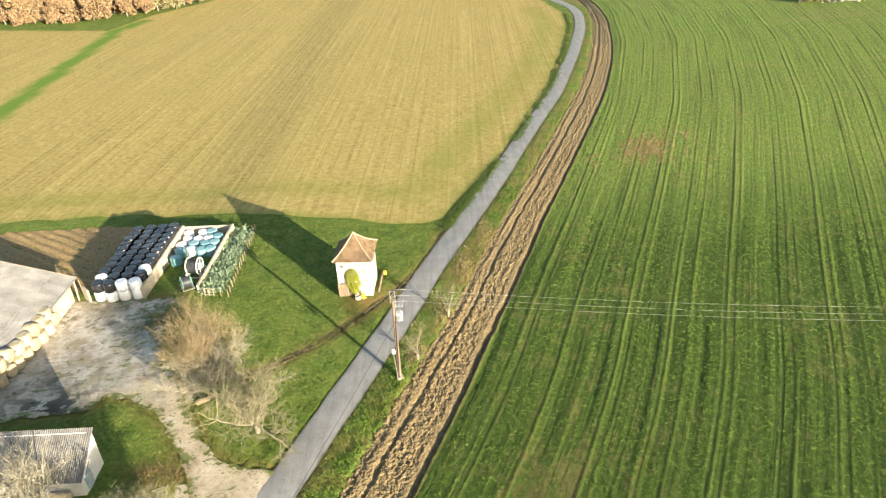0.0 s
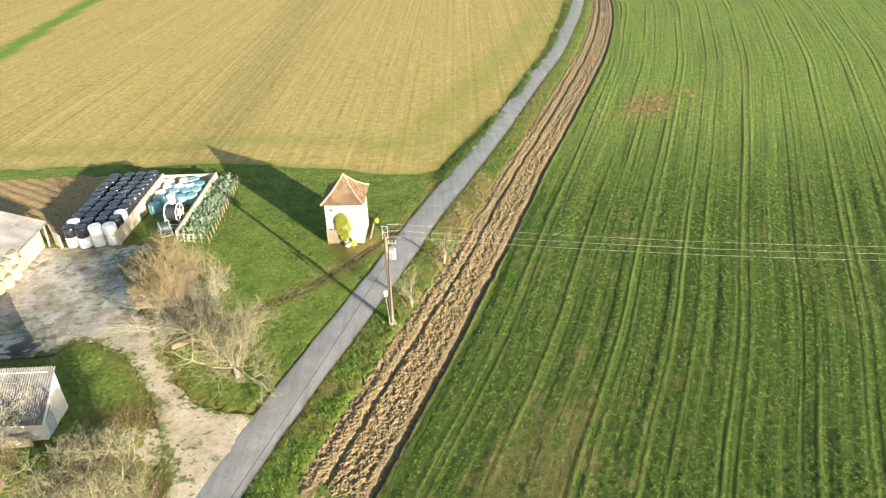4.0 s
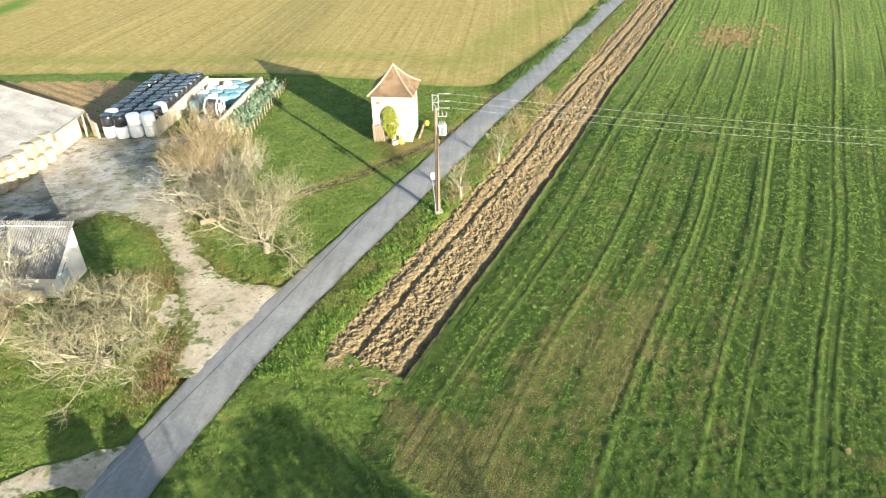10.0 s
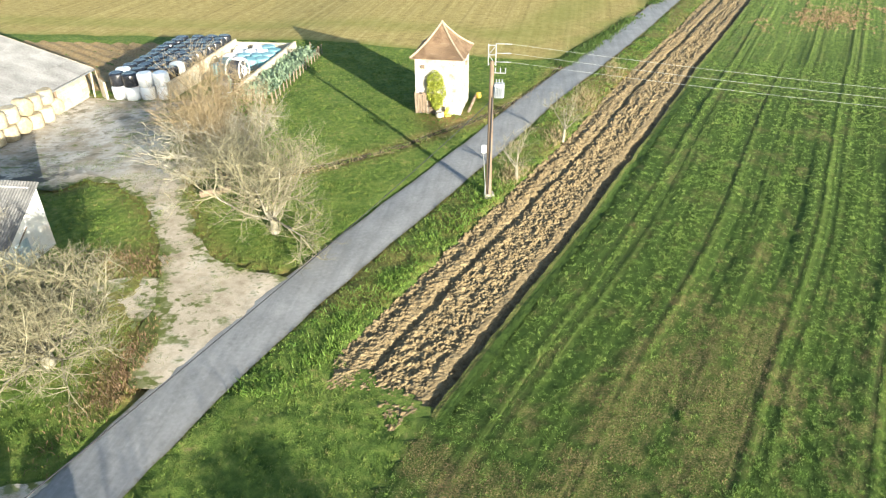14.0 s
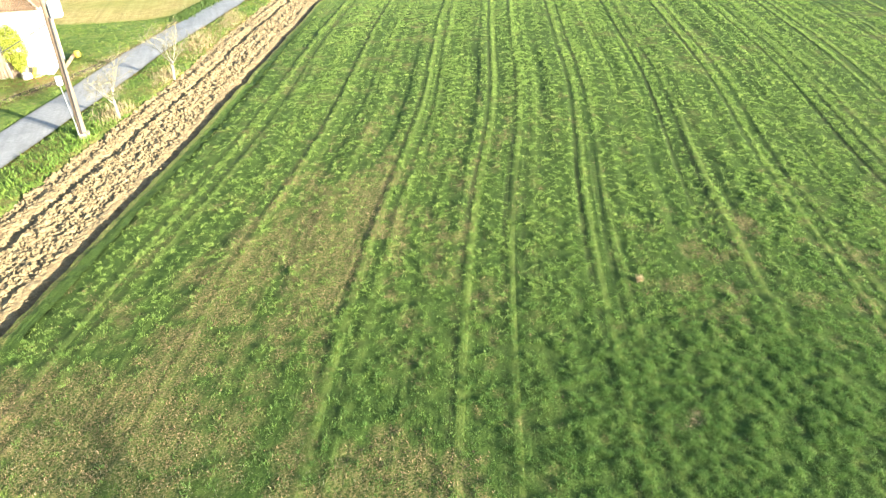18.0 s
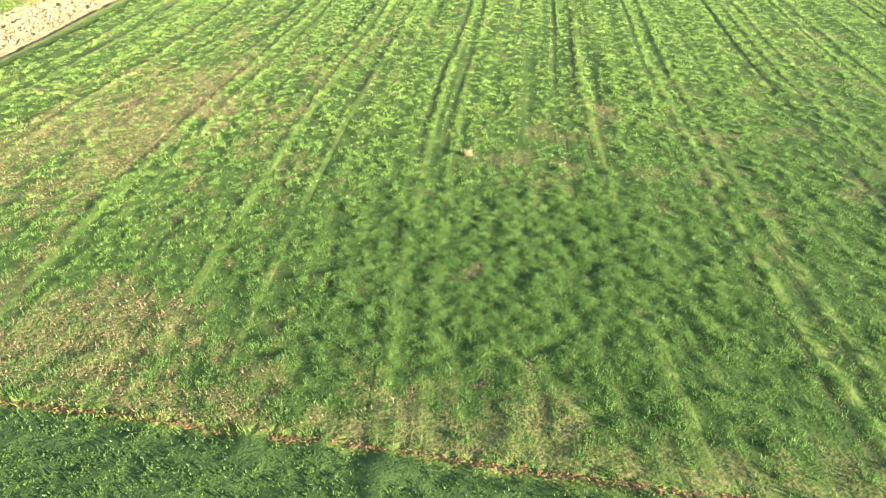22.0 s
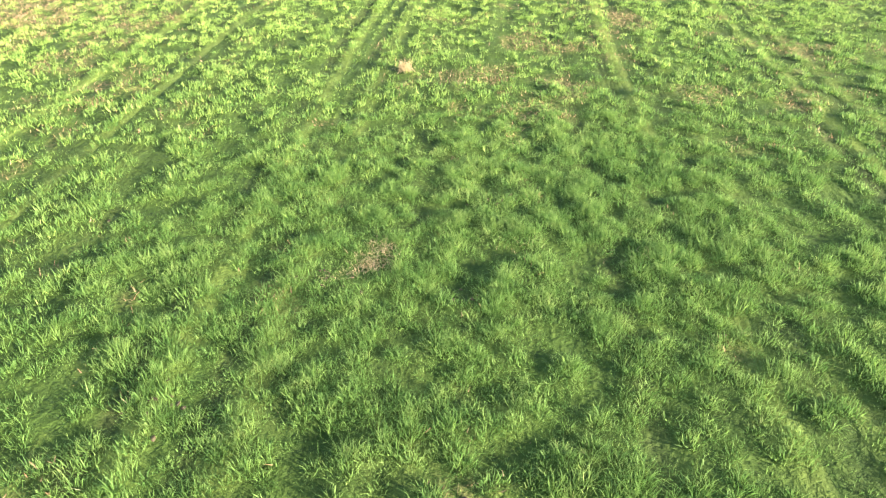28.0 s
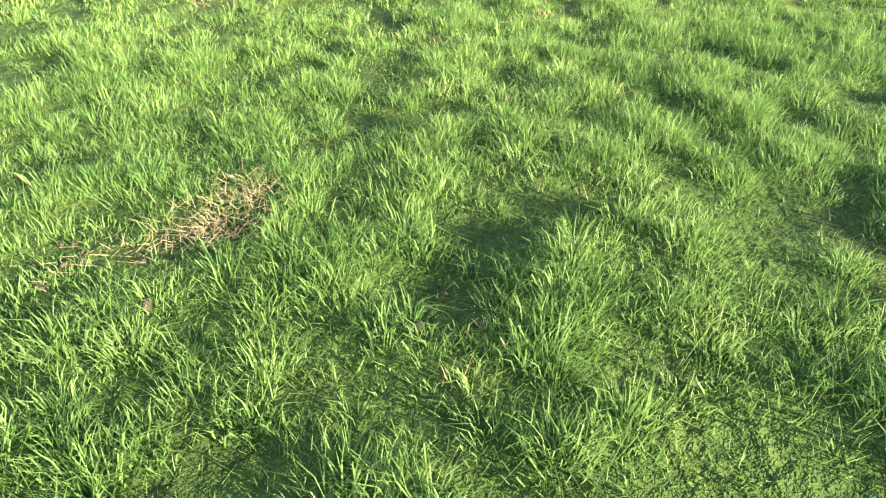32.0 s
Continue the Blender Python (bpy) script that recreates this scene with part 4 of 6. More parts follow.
MAT_BRAMBLE = leaf_mat("red_brown_brambles", [(0.0, (0.085, 0.052, 0.032)), (0.5, (0.18, 0.115, 0.065)), (1.0, (0.29, 0.21, 0.12))], 0.0, 0.9)
MAT_CONIFER = leaf_mat("dark_evergreen", [(0.0, (0.02, 0.04, 0.012)), (1.0, (0.06, 0.09, 0.025))], 0.1)

# ---- dovecote tower ----
def tower():
    th = empty("dovecote_tower", -5.2, 16.45, 0.0, -3.2)
    w, d, h = 3.75, 4.15, 4.72
    for name, sx, sy, px, py in (("wall", w, 0.4, 0, -d / 2 + 0.2), ("wall", w, 0.4, 0, d / 2 - 0.2), ("wall", 0.4, d - 0.8, w / 2 - 0.2, 0), ("wall", 0.4, d - 0.8, -w / 2 + 0.2, 0)):
        bm = bmesh.new()
        add_box(bm, (sx, sy, h + 0.3), pose(px, py, h / 2 - 0.15))
        bmesh.ops.subdivide_edges(bm, edges=bm.edges[:], cuts=7, use_grid_fill=True)
        for v in bm.verts:
            n = noise.noise(v.co * 1.7 + Vector((px, py, 0)))
            v.co += Vector((px, py, 0)).normalized() * 0.05 * n
        part("wall", bm, MAT_LIME, th)
    ew, ed, eh, ah = w / 2 + 0.33, d / 2 + 0.33, 4.6, 6.95
    def at(k, f):
        """A corner of the roof at f from the eaves to the top; the slope flattens towards the eaves."""
        z = eh + (ah - eh) * (0.62 * f + 0.38 * f * f)
        return Vector(((-ew, -ed), (ew, -ed), (ew, ed), (-ew, ed))[k % 4] + (0,)) * (1 - f) + Vector((0, 0, z))
    n = 17
    for k in range(4):
        bm = bmesh.new()
        for j in range(n):
            a0, b0, a1, b1 = at(k, j / n), at(k + 1, j / n), at(k, min(1, (j + 1.12) / n)), at(k + 1, min(1, (j + 1.12) / n))
            out = (b0 - a0).cross(a1 - a0).normalized()
            m = max(1, int((b0 - a0).length / 0.19))
            for i in range(m):
                u0, u1 = i / m + 0.006, (i + 1) / m - 0.006
                lift = 0.03 + 0.018 * random.random()
                drop = 0.03 * random.random()
                q = [a0.lerp(b0, u0) + out * lift, a0.lerp(b0, u1) + out * lift, a1.lerp(b1, u1) + out * 0.008, a1.lerp(b1, u0) + out * 0.008]
                q[0] += (a0 - a1).normalized() * drop
                q[1] += (a0 - a1).normalized() * drop
                top = [bm.verts.new(p) for p in q]
                low = [bm.verts.new(p - out * 0.03) for p in q]
                bm.faces.new(top)
                for s in range(4):
                    bm.faces.new((top[s], low[s], low[(s + 1) % 4], top[(s + 1) % 4]))
        part("roof_slope", bm, MAT_TILE, th)
        bm = bmesh.new()
        for j in range(9):
            p, q = at(k, j / 9), at(k, (j + 1.1) / 9 if j < 8 else 1)
            add_rod(bm, p + Vector((0, 0, 0.06)), q + Vector((0, 0, 0.03)), 0.1, 0.075, 7)
        part("hip_tiles", bm, MAT_HIP, th, "pale mortared ridge of round hip tiles")
    bm = bmesh.new()
    lathe(bm, [(0.16, 6.85), (0.13, 7.0), (0.05, 7.12), (0, 7.14)], 10)
    part("finial", bm, MAT_HIP, th)
    bm = bmesh.new()
    for sx, sy, px, py in ((2 * ew, 0.12, 0, -ed), (2 * ew, 0.12, 0, ed), (0.12, 2 * ed, ew, 0), (0.12, 2 * ed, -ew, 0)):
        add_box(bm, (sx - 0.1, sy, 0.1), pose(px * 0.93, py * 0.93, 4.58))
    part("eaves_cornice", bm, MAT_OLDWOOD, th)
    bm = bmesh.new()
    add_box(bm, (0.9, 0.1, 1.75), pose(-0.35, -d / 2 - 0.02, 0.87))
    part("door", bm, MAT_OLDWOOD, th, "dark old plank door behind the ivy")
    for px, py, pz, s in ((-1.2, -d / 2, 3.9, 0.28), (1.87, 0.2, 3.7, 0.3)):
        bm = bmesh.new()
        add_box(bm, (s, s, s), pose(px, py, pz))
        part("pigeon_hole", bm, MAT_OLDWOOD, th)
    tagged(th, "square white limewashed stone dovecote with a flared tile roof", "tower")


tower()


def leaf_cloud(name, centres, radii, count, size, mat, parent=None, flat=0.5, seed=1, label=""):
    """Many small leaves in a few overlapping clouds, denser towards the outside."""
    rng = np.random.default_rng(seed)
    vs, fs = [], []
    per = max(1, count // len(centres))
    for c, r in zip(centres, radii):
        d = rng.normal(size=(per, 3))
        d /= np.linalg.norm(d, axis=1)[:, None]
        rad = rng.uniform(0.45, 1.0, per) ** 0.5
        lump = 0.75 + 0.5 * vnoise(d[:, 0] * 2.3 + c[0], d[:, 1] * 2.3 + d[:, 2] * 1.7 + c[1], seed)
        p = np.array(c) + d * np.array(r) * (rad * lump)[:, None]
        a = rng.normal(size=(per, 3))
        a /= np.linalg.norm(a, axis=1)[:, None]
        b = np.cross(a, rng.normal(size=(per, 3)))
        b /= np.linalg.norm(b, axis=1)[:, None]
        s = size * rng.uniform(0.6, 1.4, per)[:, None]
        base = sum(len(v) for v in vs)
        vs.append(np.stack([p - a * s, p + b * s * flat, p + a * s, p - b * s * flat], 1).reshape(-1, 3))
        fs.append(base + np.arange(per * 4).reshape(-1, 4))
    me = np_mesh(name, np.concatenate(vs), np.concatenate(fs), mat)
    return child(name, me, parent, label) if parent else new(name, me)


ivy = empty("ivy_bush", -5.45, 14.1, 0.0)
leaf_cloud("foliage", [(0, 0, 1.9), (-0.08, 0.02, 2.8), (0.05, -0.05, 1.15)], [(0.85, 0.36, 1.0), (0.72, 0.3, 0.8), (0.5, 0.3, 0.65)], 5200, 0.06, MAT_IVY, ivy)
bm = bmesh.new()
add_rod(bm, (0, 0.05, -0.1), (0.03, 0.1, 1.6), 0.07, 0.03)
add_rod(bm, (0.1, 0.06, 0.6), (0.25, 0.1, 1.7), 0.035, 0.015)
part("stem", bm, MAT_BARK, ivy)
tagged(ivy, "sunlit yellow-green ivy bush climbing the tower's front", "ivy")

boards = empty("stacked_boards", -6.75, 14.22, 0.0, 0)
for k in range(5):
    bm = bmesh.new()
    add_box(bm, (0.17, 0.05, 1.95 - 0.13 * (k % 3)), pose(-0.38 + 0.21 * k, 0.0 - 0.02 * (k % 2), 0.93, 9, 2 * (k % 2), 0), 0.008)
    part("board", bm, MAT_OLDWOOD, boards)
tagged(boards, "old brown planks leaning against the tower", "boards")
bm = bmesh.new()
add_box(bm, (0.28, 0.16, 0.85), pose(0, 0, 0.42, 22, 24, 0), 0.05)
add_box(bm, (0.5, 0.34, 0.16), pose(0.1, -0.1, 0.09, 0, 0, 30), 0.04)
ob = part("yellow_tub", bm, MAT_YELLOW)
ob.matrix_basis = pose(-4.55, 13.9, 0.02)
tagged(ob, "broken bright yellow plastic tub by the tower", "tub")
bm = bmesh.new()
lathe(bm, [(0.0, 0.0), (0.34, 0.0), (0.36, 0.25), (0.3, 0.42), (0.26, 0.36), (0.0, 0.3)], 14)
ob = part("stone_trough", bm, MAT_STONE)
ob.matrix_basis = pose(-5.1, 13.75, 0.0)
tagged(ob, "small grey stone trough under the ivy", "trough")
bm = bmesh.new()
lathe(bm, [(0.0, 0.0), (0.22, 0.0), (0.26, 0.2), (0.2, 0.45), (0.0, 0.5)], 12)
ob = part("feed_bag", bm, MAT_YELLOW)
ob.matrix_basis = pose(-2.35, 18.7, 0.0)
tagged(ob, "pale yellow bag standing beside the tower", "bag")
logs = empty("log_pile", -2.75, 16.7, 0.0, -3)
for k in range(13):
    bm = bmesh.new()
    add_rod(bm, (0, -1.9 + 0.3 * k + 0.1 * random.random(), 0.1), (0.02, -1.65 + 0.32 * k, 0.12 + 0.12 * (k % 2)), 0.1 + 0.03 * random.random(), 0.1, 8)
    part("log", bm, MAT_OLDWOOD, logs)
tagged(logs, "low row of brown firewood along the tower wall", "logs")

# ---- power pole and lines ----
def power_pole():
    th = empty("power_pole", 0, 0, 0)
    lean = 0.03
    bm = bmesh.new()
    add_rod(bm, (0, 0, -0.3), (0, lean * 8.7, 8.7), 0.2, 0.125, 14)
    part("shaft", bm, MAT_POLE, th)
    bm = bmesh.new()
    add_box(bm, (0.62, 0.62, 0.34), pose(0.04, 0, 0.08, 0, 0, 12), 0.06)
    part("footing", bm, MAT_STONE, th, "pale stone footing block")
    bm = bmesh.new()
    for px in (-0.22, 0.22):
        add_box(bm, (0.06, 0.06, 1.25), pose(px, lean * 9, 9.05))
    for z in (8.5, 9.05, 9.6):
        add_box(bm, (0.5, 0.05, 0.05), pose(0, lean * 9, z))
    for z, s in ((8.78, 1), (9.32, -1)):
        add_box(bm, (0.68, 0.035, 0.035), pose(0, lean * 9 - 0.03, z, 0, 50 * s, 0))
    part("lattice_head", bm, MAT_GALV, th, "galvanised cross-braced head frame")
    for k, (z, y) in enumerate(((9.62, 0.52), (9.15, 0.28), (8.7, 0.08))):
        bm = bmesh.new()
        add_box(bm, (0.55, 0.04, 0.04), pose(0.45, y, z))
        arm = part("crossarm", bm, MAT_GALV, th)
        bm = bmesh.new()
        for j in range(5):
            lathe(bm, [(0.0, 0.0), (0.055, 0.01), (0.03, 0.05), (0.03, 0.07)], 10, pose(0.72 + 0.075 * j, y, z, 0, 90, 0))
        part("insulator", bm, MAT_PORC, arm)
    bm = bmesh.new()
    add_box(bm, (0.9, 0.05, 0.05), pose(0.38, 0.25, 8.0))
    arm = part("fuse_arm", bm, MAT_GALV, th)
    for j in range(3):
        bm = bmesh.new()
        for q in range(4):
            lathe(bm, [(0.0, 0.0), (0.05, 0.01), (0.028, 0.05), (0.028, 0.07)], 9, pose(0.2 + 0.3 * j, 0.25, 8.03 + 0.07 * q))
        part("surge_arrester", bm, MAT_PORC, arm)
    bm = bmesh.new()
    add_box(bm, (0.62, 0.55, 0.85), pose(0.45, 0.28, 6.95), 0.07)
    tank = part("transformer", bm, MAT_GREYPAINT, th, "pale grey transformer tank")
    bm = bmesh.new()
    for j in range(5):
        add_box(bm, (0.03, 0.12, 0.6), pose(0.25 + 0.1 * j, -0.03, 6.92))
    part("cooling_fin", bm, MAT_GREYPAINT, tank)
    for j in range(3):
        bm = bmesh.new()
        for q in range(3):
            lathe(bm, [(0.0, 0.0), (0.05, 0.01), (0.028, 0.05), (0.028, 0.08)], 9, pose(0.28 + 0.17 * j, 0.28, 7.38 + 0.08 * q))
        part("bushing", bm, MAT_PORC, tank)
    bm = bmesh.new()
    add_box(bm, (0.3, 0.2, 0.5), pose(-0.34, -0.18, 3.35), 0.03)
    box = part("meter_box", bm, MAT_WHITEPAINT, th, "small white switch box")
    bm = bmesh.new()
    add_rod(bm, (-0.36, -0.2, 3.1), (-0.2, -0.22, 0.9), 0.03, 0.03, 6)
    add_rod(bm, (-0.2, -0.22, 0.9), (-0.2, -0.2, -0.1), 0.045, 0.045, 6)
    part("conduit", bm, MAT_GALV, box)
    bm = bmesh.new()
    add_rod(bm, (0.05, -0.15, 3.0), (0.1, 0.0, 6.6), 0.035, 0.035, 6)
    add_rod(bm, (-0.02, -0.18, 0.2), (0.05, -0.15, 3.0), 0.035, 0.035, 6)
    part("riser_cable", bm, MAT_CABLE, th)
    return tagged(th, "brown timber power pole with transformer and lattice head", "power pole")


power_pole()
far_pole = new("far_power_pole")
far_pole.matrix_basis = pose(104, -8.3, 0)
bm = bmesh.new()
add_rod(bm, (0, 0, -0.3), (0, 0, 10), 0.2, 0.13, 10)
add_box(bm, (0.6, 1.4, 0.08), pose(0, 0.2, 9.4))
part("shaft", bm, MAT_POLE, far_pole)
tagged(far_pole, "plain brown timber pole at the end of the wires", "power pole")


def line(name, a, b, sag, r, mat, label, category, group=""):
    """A hanging wire."""
    cu = bpy.data.curves.new(name, "CURVE")
    cu.dimensions, cu.bevel_depth, cu.bevel_resolution = "3D", r, 1
    sp = cu.splines.new("POLY")
    n = 28
    sp.points.add(n)
    for k in range(n + 1):
        f = k / n
        p = Vector(a).lerp(Vector(b), f)
        sp.points[k].co = (p.x, p.y, p.z - 4 * sag * f * (1 - f), 1)
    cu.materials.append(mat)
    return tagged(new(name, cu), label, category, group)


for y0, z0, y1 in ((0.52, 9.62, -7.0), (0.28, 9.15, -8.3), (0.08, 8.7, -9.4)):
    line("power_line", (1.1, y0, z0), (104, y1, 9.45), 2.3, 0.0056, MAT_WIRE, "bright thin overhead wire across the field", "wire", "overhead wires")
line("service_cable", (-0.1, -0.1, 6.3), (-19, -55, 6.4), 1.0, 0.02, MAT_CABLE, "thin black service cable along the lane", "cable")

# ---- silage bays: walls and wrapped bales ----
def slab_wall(name, a, b, thick, z0, z1, label, courses=3):
    """A wall of cast panels, end to end, with joints between them."""
    a, b = Vector((*a, 0)), Vector((*b, 0))
    L, ang = (b - a).length, math.degrees(math.atan2(b.y - a.y, b.x - a.x))
    th = tagged(empty(name, a.x, a.y, 0, ang), label, "wall", kind="structure")
    n = max(1, round(L / 2.5))
    for k in range(n):
        bm = bmesh.new()
        add_box(bm, (L / n - 0.02, thick, z1 - z0 + 0.06 * random.random()), pose((k + 0.5) * L / n, 0.02 * (random.random() - 0.5), (z0 + z1) / 2), 0.02)
        part("panel", bm, MAT_CONC, th)
    return th


slab_wall("bay_wall_1", (-30.25, 16.8), (-30.1, 32.1), 0.26, -1.0, 0.95, "tan concrete panel wall between the bays")
slab_wall("bay_wall_2", (-23.85, 16.9), (-23.45, 32.1), 0.26, -1.0, 0.82, "tan concrete panel wall beside the garden")
slab_wall("bay_wall_3", (-36.6, 32.5), (-23.4, 32.3), 0.2, -1.0, 0.55, "low tan concrete wall behind the bales")
slab_wall("bay_wall_4", (-37.7, 18.1), (-36.6, 17.1), 0.2, -1.2, 0.75, "short leaning concrete end panel")
bm = bmesh.new()
add_rod(bm, (0, 0, -0.4), (-0.12, 0, 2.3), 0.07, 0.05, 8)
ob = part("corner_post", bm, MAT_OLDWOOD)
ob.matrix_basis = pose(-37.75, 18.15, -0.8)
tagged(ob, "grey wooden post at the bay's corner", "post")


def bale_mesh(name, mat, r, h, seed, sag=0.03):
    bm = bmesh.new()
    e = 0.16
    prof = [(0, 0), (r - e, 0), (r - 0.05, 0.05), (r, e), (r * 1.015, h / 2), (r, h - e), (r - 0.05, h - 0.05), (r - e, h), (r * 0.5, h - 0.015), (0, h - sag)]
    lathe(bm, prof, 20)
    for v in bm.verts:
        n = noise.noise(v.co * 1.9 + Vector((seed * 3.1, 0, 0)))
        v.co.x += 0.05 * n * v.co.x
        v.co.y += 0.05 * n * v.co.y
        v.co.z += 0.03 * n * (v.co.z / h)
    me = bpy.data.meshes.new(name)
    bm.to_mesh(me)
    bm.free()
    me.materials.append(mat)
    me.polygons.foreach_set("use_smooth", np.ones(len(me.polygons), bool))
    return me


BLACK = [bale_mesh("black_bale", MAT_BLACKWRAP, 0.7, 1.22, k) for k in range(4)]
WHITE = [bale_mesh("white_bale", MAT_WHITEWRAP, 0.69, 1.24, k + 7) for k in range(3)]
TEAL = [bale_mesh("teal_bale", MAT_TEALWRAP, 0.72, 1.22, k + 11) for k in range(3)]


def bale(kind, x, y, z, rz=0, tip=0.0, size=1.0):
    me, name, label, group = {"b": (BLACK, "black_bale", "round silage bale in glossy black film, stacked on end", "black bales"),
                       "w": (WHITE, "white_bale", "round silage bale in shining white film", "white bales"),
                       "t": (TEAL, "teal_bale", "round silage bale in pale teal film", "teal bales")}[kind]
    ob = new(name, random.choice(me))
    ob.matrix_basis = pose(x, y, z, tip, 0, rz) @ Matrix.Scale(size, 4)
    return tagged(ob, label, "bale", group)


for i in range(4):
    for j in range(11):
        x = -35.55 + 1.53 * i + random.uniform(-0.07, 0.07) - (0.25 if i == 0 and j > 5 else 0)
        y = 17.55 + 1.38 * j + random.uniform(-0.08, 0.08) - 0.35 * (i == 1 and j == 0) - 0.2 * (i > 1 and j == 0)
        low = g(x, y) + 0.02
        front = j == 0
        bale("w" if front else "b", x, y, low, random.uniform(0, 360))
        top = "w" if (front and i > 1) or (i, j) in ((0, 1), (3, 2)) else "b"
        bale(top, x + random.uniform(-0.05, 0.05), y + random.uniform(-0.06, 0.06), low + 1.23, random.uniform(0, 360), random.uniform(-4, 4))
for kind, x, y, up, tip in (("w", -29.2, 31.2, 0, 0), ("w", -27.3, 31.0, 0, 8), ("t", -24.75, 29.4, 0, 0), ("w", -28.95, 29.5, 0.1, 14), ("w", -27.4, 29.2, 0.15, 18), ("w", -25.95, 29.1, 0.1, 12),
                            ("t", -24.75, 27.7, 0.0, 0), ("w", -29.15, 28.0, 0, 6), ("t", -28.9, 26.4, 0, 0), ("t", -28.8, 24.4, 0, 0), ("w", -27.45, 26.4, 0.05, 10), ("t", -26.0, 26.0, 0, 6), ("t", -24.8, 26.1, 0, 0), ("t", -25.9, 27.6, 0, 0), ("t", -27.5, 27.9, 0, 0), ("t", -26.0, 31.0, 0, 0)):
    bale(kind, x, y, g(x, y) + 0.02 + up * 0.2, random.uniform(0, 360), tip, 0.97)


def hose_reel(x, y, rz, size, frame_mat):
    """A drum of irrigation hose on a wheeled frame."""
    th = empty("hose_reel", x, y, g(x, y), rz)
    ax = pose(0, 0, 1.35 * size, 90, 0, 0)
    bm = bmesh.new()
    prof = [(0.3, -0.62)]
    for k in range(9):
        prof += [(0.84, -0.58 + 0.13 * k), (0.9, -0.52 + 0.13 * k)]
    prof += [(0.84, 0.6), (0.3, 0.62)]
    lathe(bm, [(r * size, z * size) for r, z in prof], 28, ax)
    drum = part("hose_coil", bm, MAT_HOSE, th, "coiled black hose", True)
    for s in (-1, 1):
        bm = bmesh.new()
        lathe(bm, [(r * size, z * size) for r, z in ((0.98, 0.62 * s), (1.08, 0.62 * s), (1.1, 0.66 * s), (1.08, 0.7 * s), (0.98, 0.7 * s), (0.98, 0.62 * s))], 32, ax)
        for k in range(6):
            a = k * math.pi / 3
            add_rod(bm, ax @ Vector((0.1, 0, 0.67 * s)) * 1.0, ax @ Vector((1.03 * size * math.cos(a), 1.03 * size * math.sin(a), 0.67 * s * size)), 0.03, 0.03, 5)
        lathe(bm, [(r * size, z * size) for r, z in ((0.36, 0.63 * s), (0.44, 0.63 * s), (0.44, 0.7 * s), (0.36, 0.7 * s), (0.36, 0.63 * s))], 20, ax)
        part("flange", bm, MAT_WHITEPAINT if size > 0.9 else MAT_GREENPAINT, th, "spoked steel rim")
    bm = bmesh.new()
    for s in (-1, 1):
        add_rod(bm, (-1.1 * size, 0.85 * s * size, 0.42), (0, 0.82 * s * size, 1.35 * size), 0.05, 0.05, 6)
        add_rod(bm, (1.0 * size, 0.85 * s * size, 0.42), (0, 0.82 * s * size, 1.35 * size), 0.05, 0.05, 6)
        add_rod(bm, (-1.25 * size, 0.85 * s * size, 0.42), (1.3 * size, 0.85 * s * size, 0.42), 0.06, 0.06, 6)
        add_rod(bm, (1.3 * size, 0.85 * s * size, 0.42), (2.1 * size, 0, 0.35), 0.05, 0.05, 6)
    for px in (-1.2, 1.2):
        add_rod(bm, (px * size, -0.85 * size, 0.42), (px * size, 0.85 * size, 0.42), 0.05, 0.05, 6)
    part("frame", bm, frame_mat, th)
    for s in (-1, 1):
        bm = bmesh.new()
        lathe(bm, [(0.16, -0.08), (0.34, -0.1), (0.38, 0), (0.34, 0.1), (0.16, 0.08)], 18, pose(-0.2, 1.02 * s * size, 0.38, 90, 0, 0))
        wheel = part("wheel", bm, MAT_RUBBER, th)
        bm = bmesh.new()
        lathe(bm, [(0, -0.06), (0.17, -0.07), (0.17, 0.07), (0, 0.06)], 14, pose(-0.2, 1.02 * s * size, 0.38, 90, 0, 0))
        part("rim", bm, frame_mat, wheel)
    return tagged(th, "irrigation hose reel with white rims on a wheeled frame", "hose reel", "hose reels")


hose_reel(-25.3, 21.0, 85, 1.0, MAT_WHITEPAINT)
hose_reel(-25.4, 17.9, 118, 0.75, MAT_GALV)

# ---- kitchen garden ----
def leek_mesh(seed):
    rng = random.Random(seed)
    bm = bmesh.new()
    for k in range(11):
        a, ln, up = rng.uniform(0, 6.28), rng.uniform(0.4, 0.75), rng.uniform(0.35, 0.75)
        dx, dy = math.cos(a), math.sin(a)
        w = 0.05
        pts = [Vector((0, 0, 0)), Vector((dx * ln * 0.35, dy * ln * 0.35, up * 0.8)), Vector((dx * ln * 0.75, dy * ln * 0.75, up)), Vector((dx * ln * 1.1, dy * ln * 1.1, up * 0.7))]
        rows_ = [(bm.verts.new(p + Vector((-dy, dx, 0)) * w * f), bm.verts.new(p - Vector((-dy, dx, 0)) * w * f)) for p, f in zip(pts, (0.6, 1.6, 1.3, 0.15))]
        for (p, q), (r, s) in zip(rows_, rows_[1:]):
            bm.faces.new((p, q, s, r))
    me = bpy.data.meshes.new("leek_plant")
    bm.to_mesh(me)
    bm.free()
    me.materials.append(MAT_LEEK)
    return me


LEEKS = [leek_mesh(k) for k in range(5)]
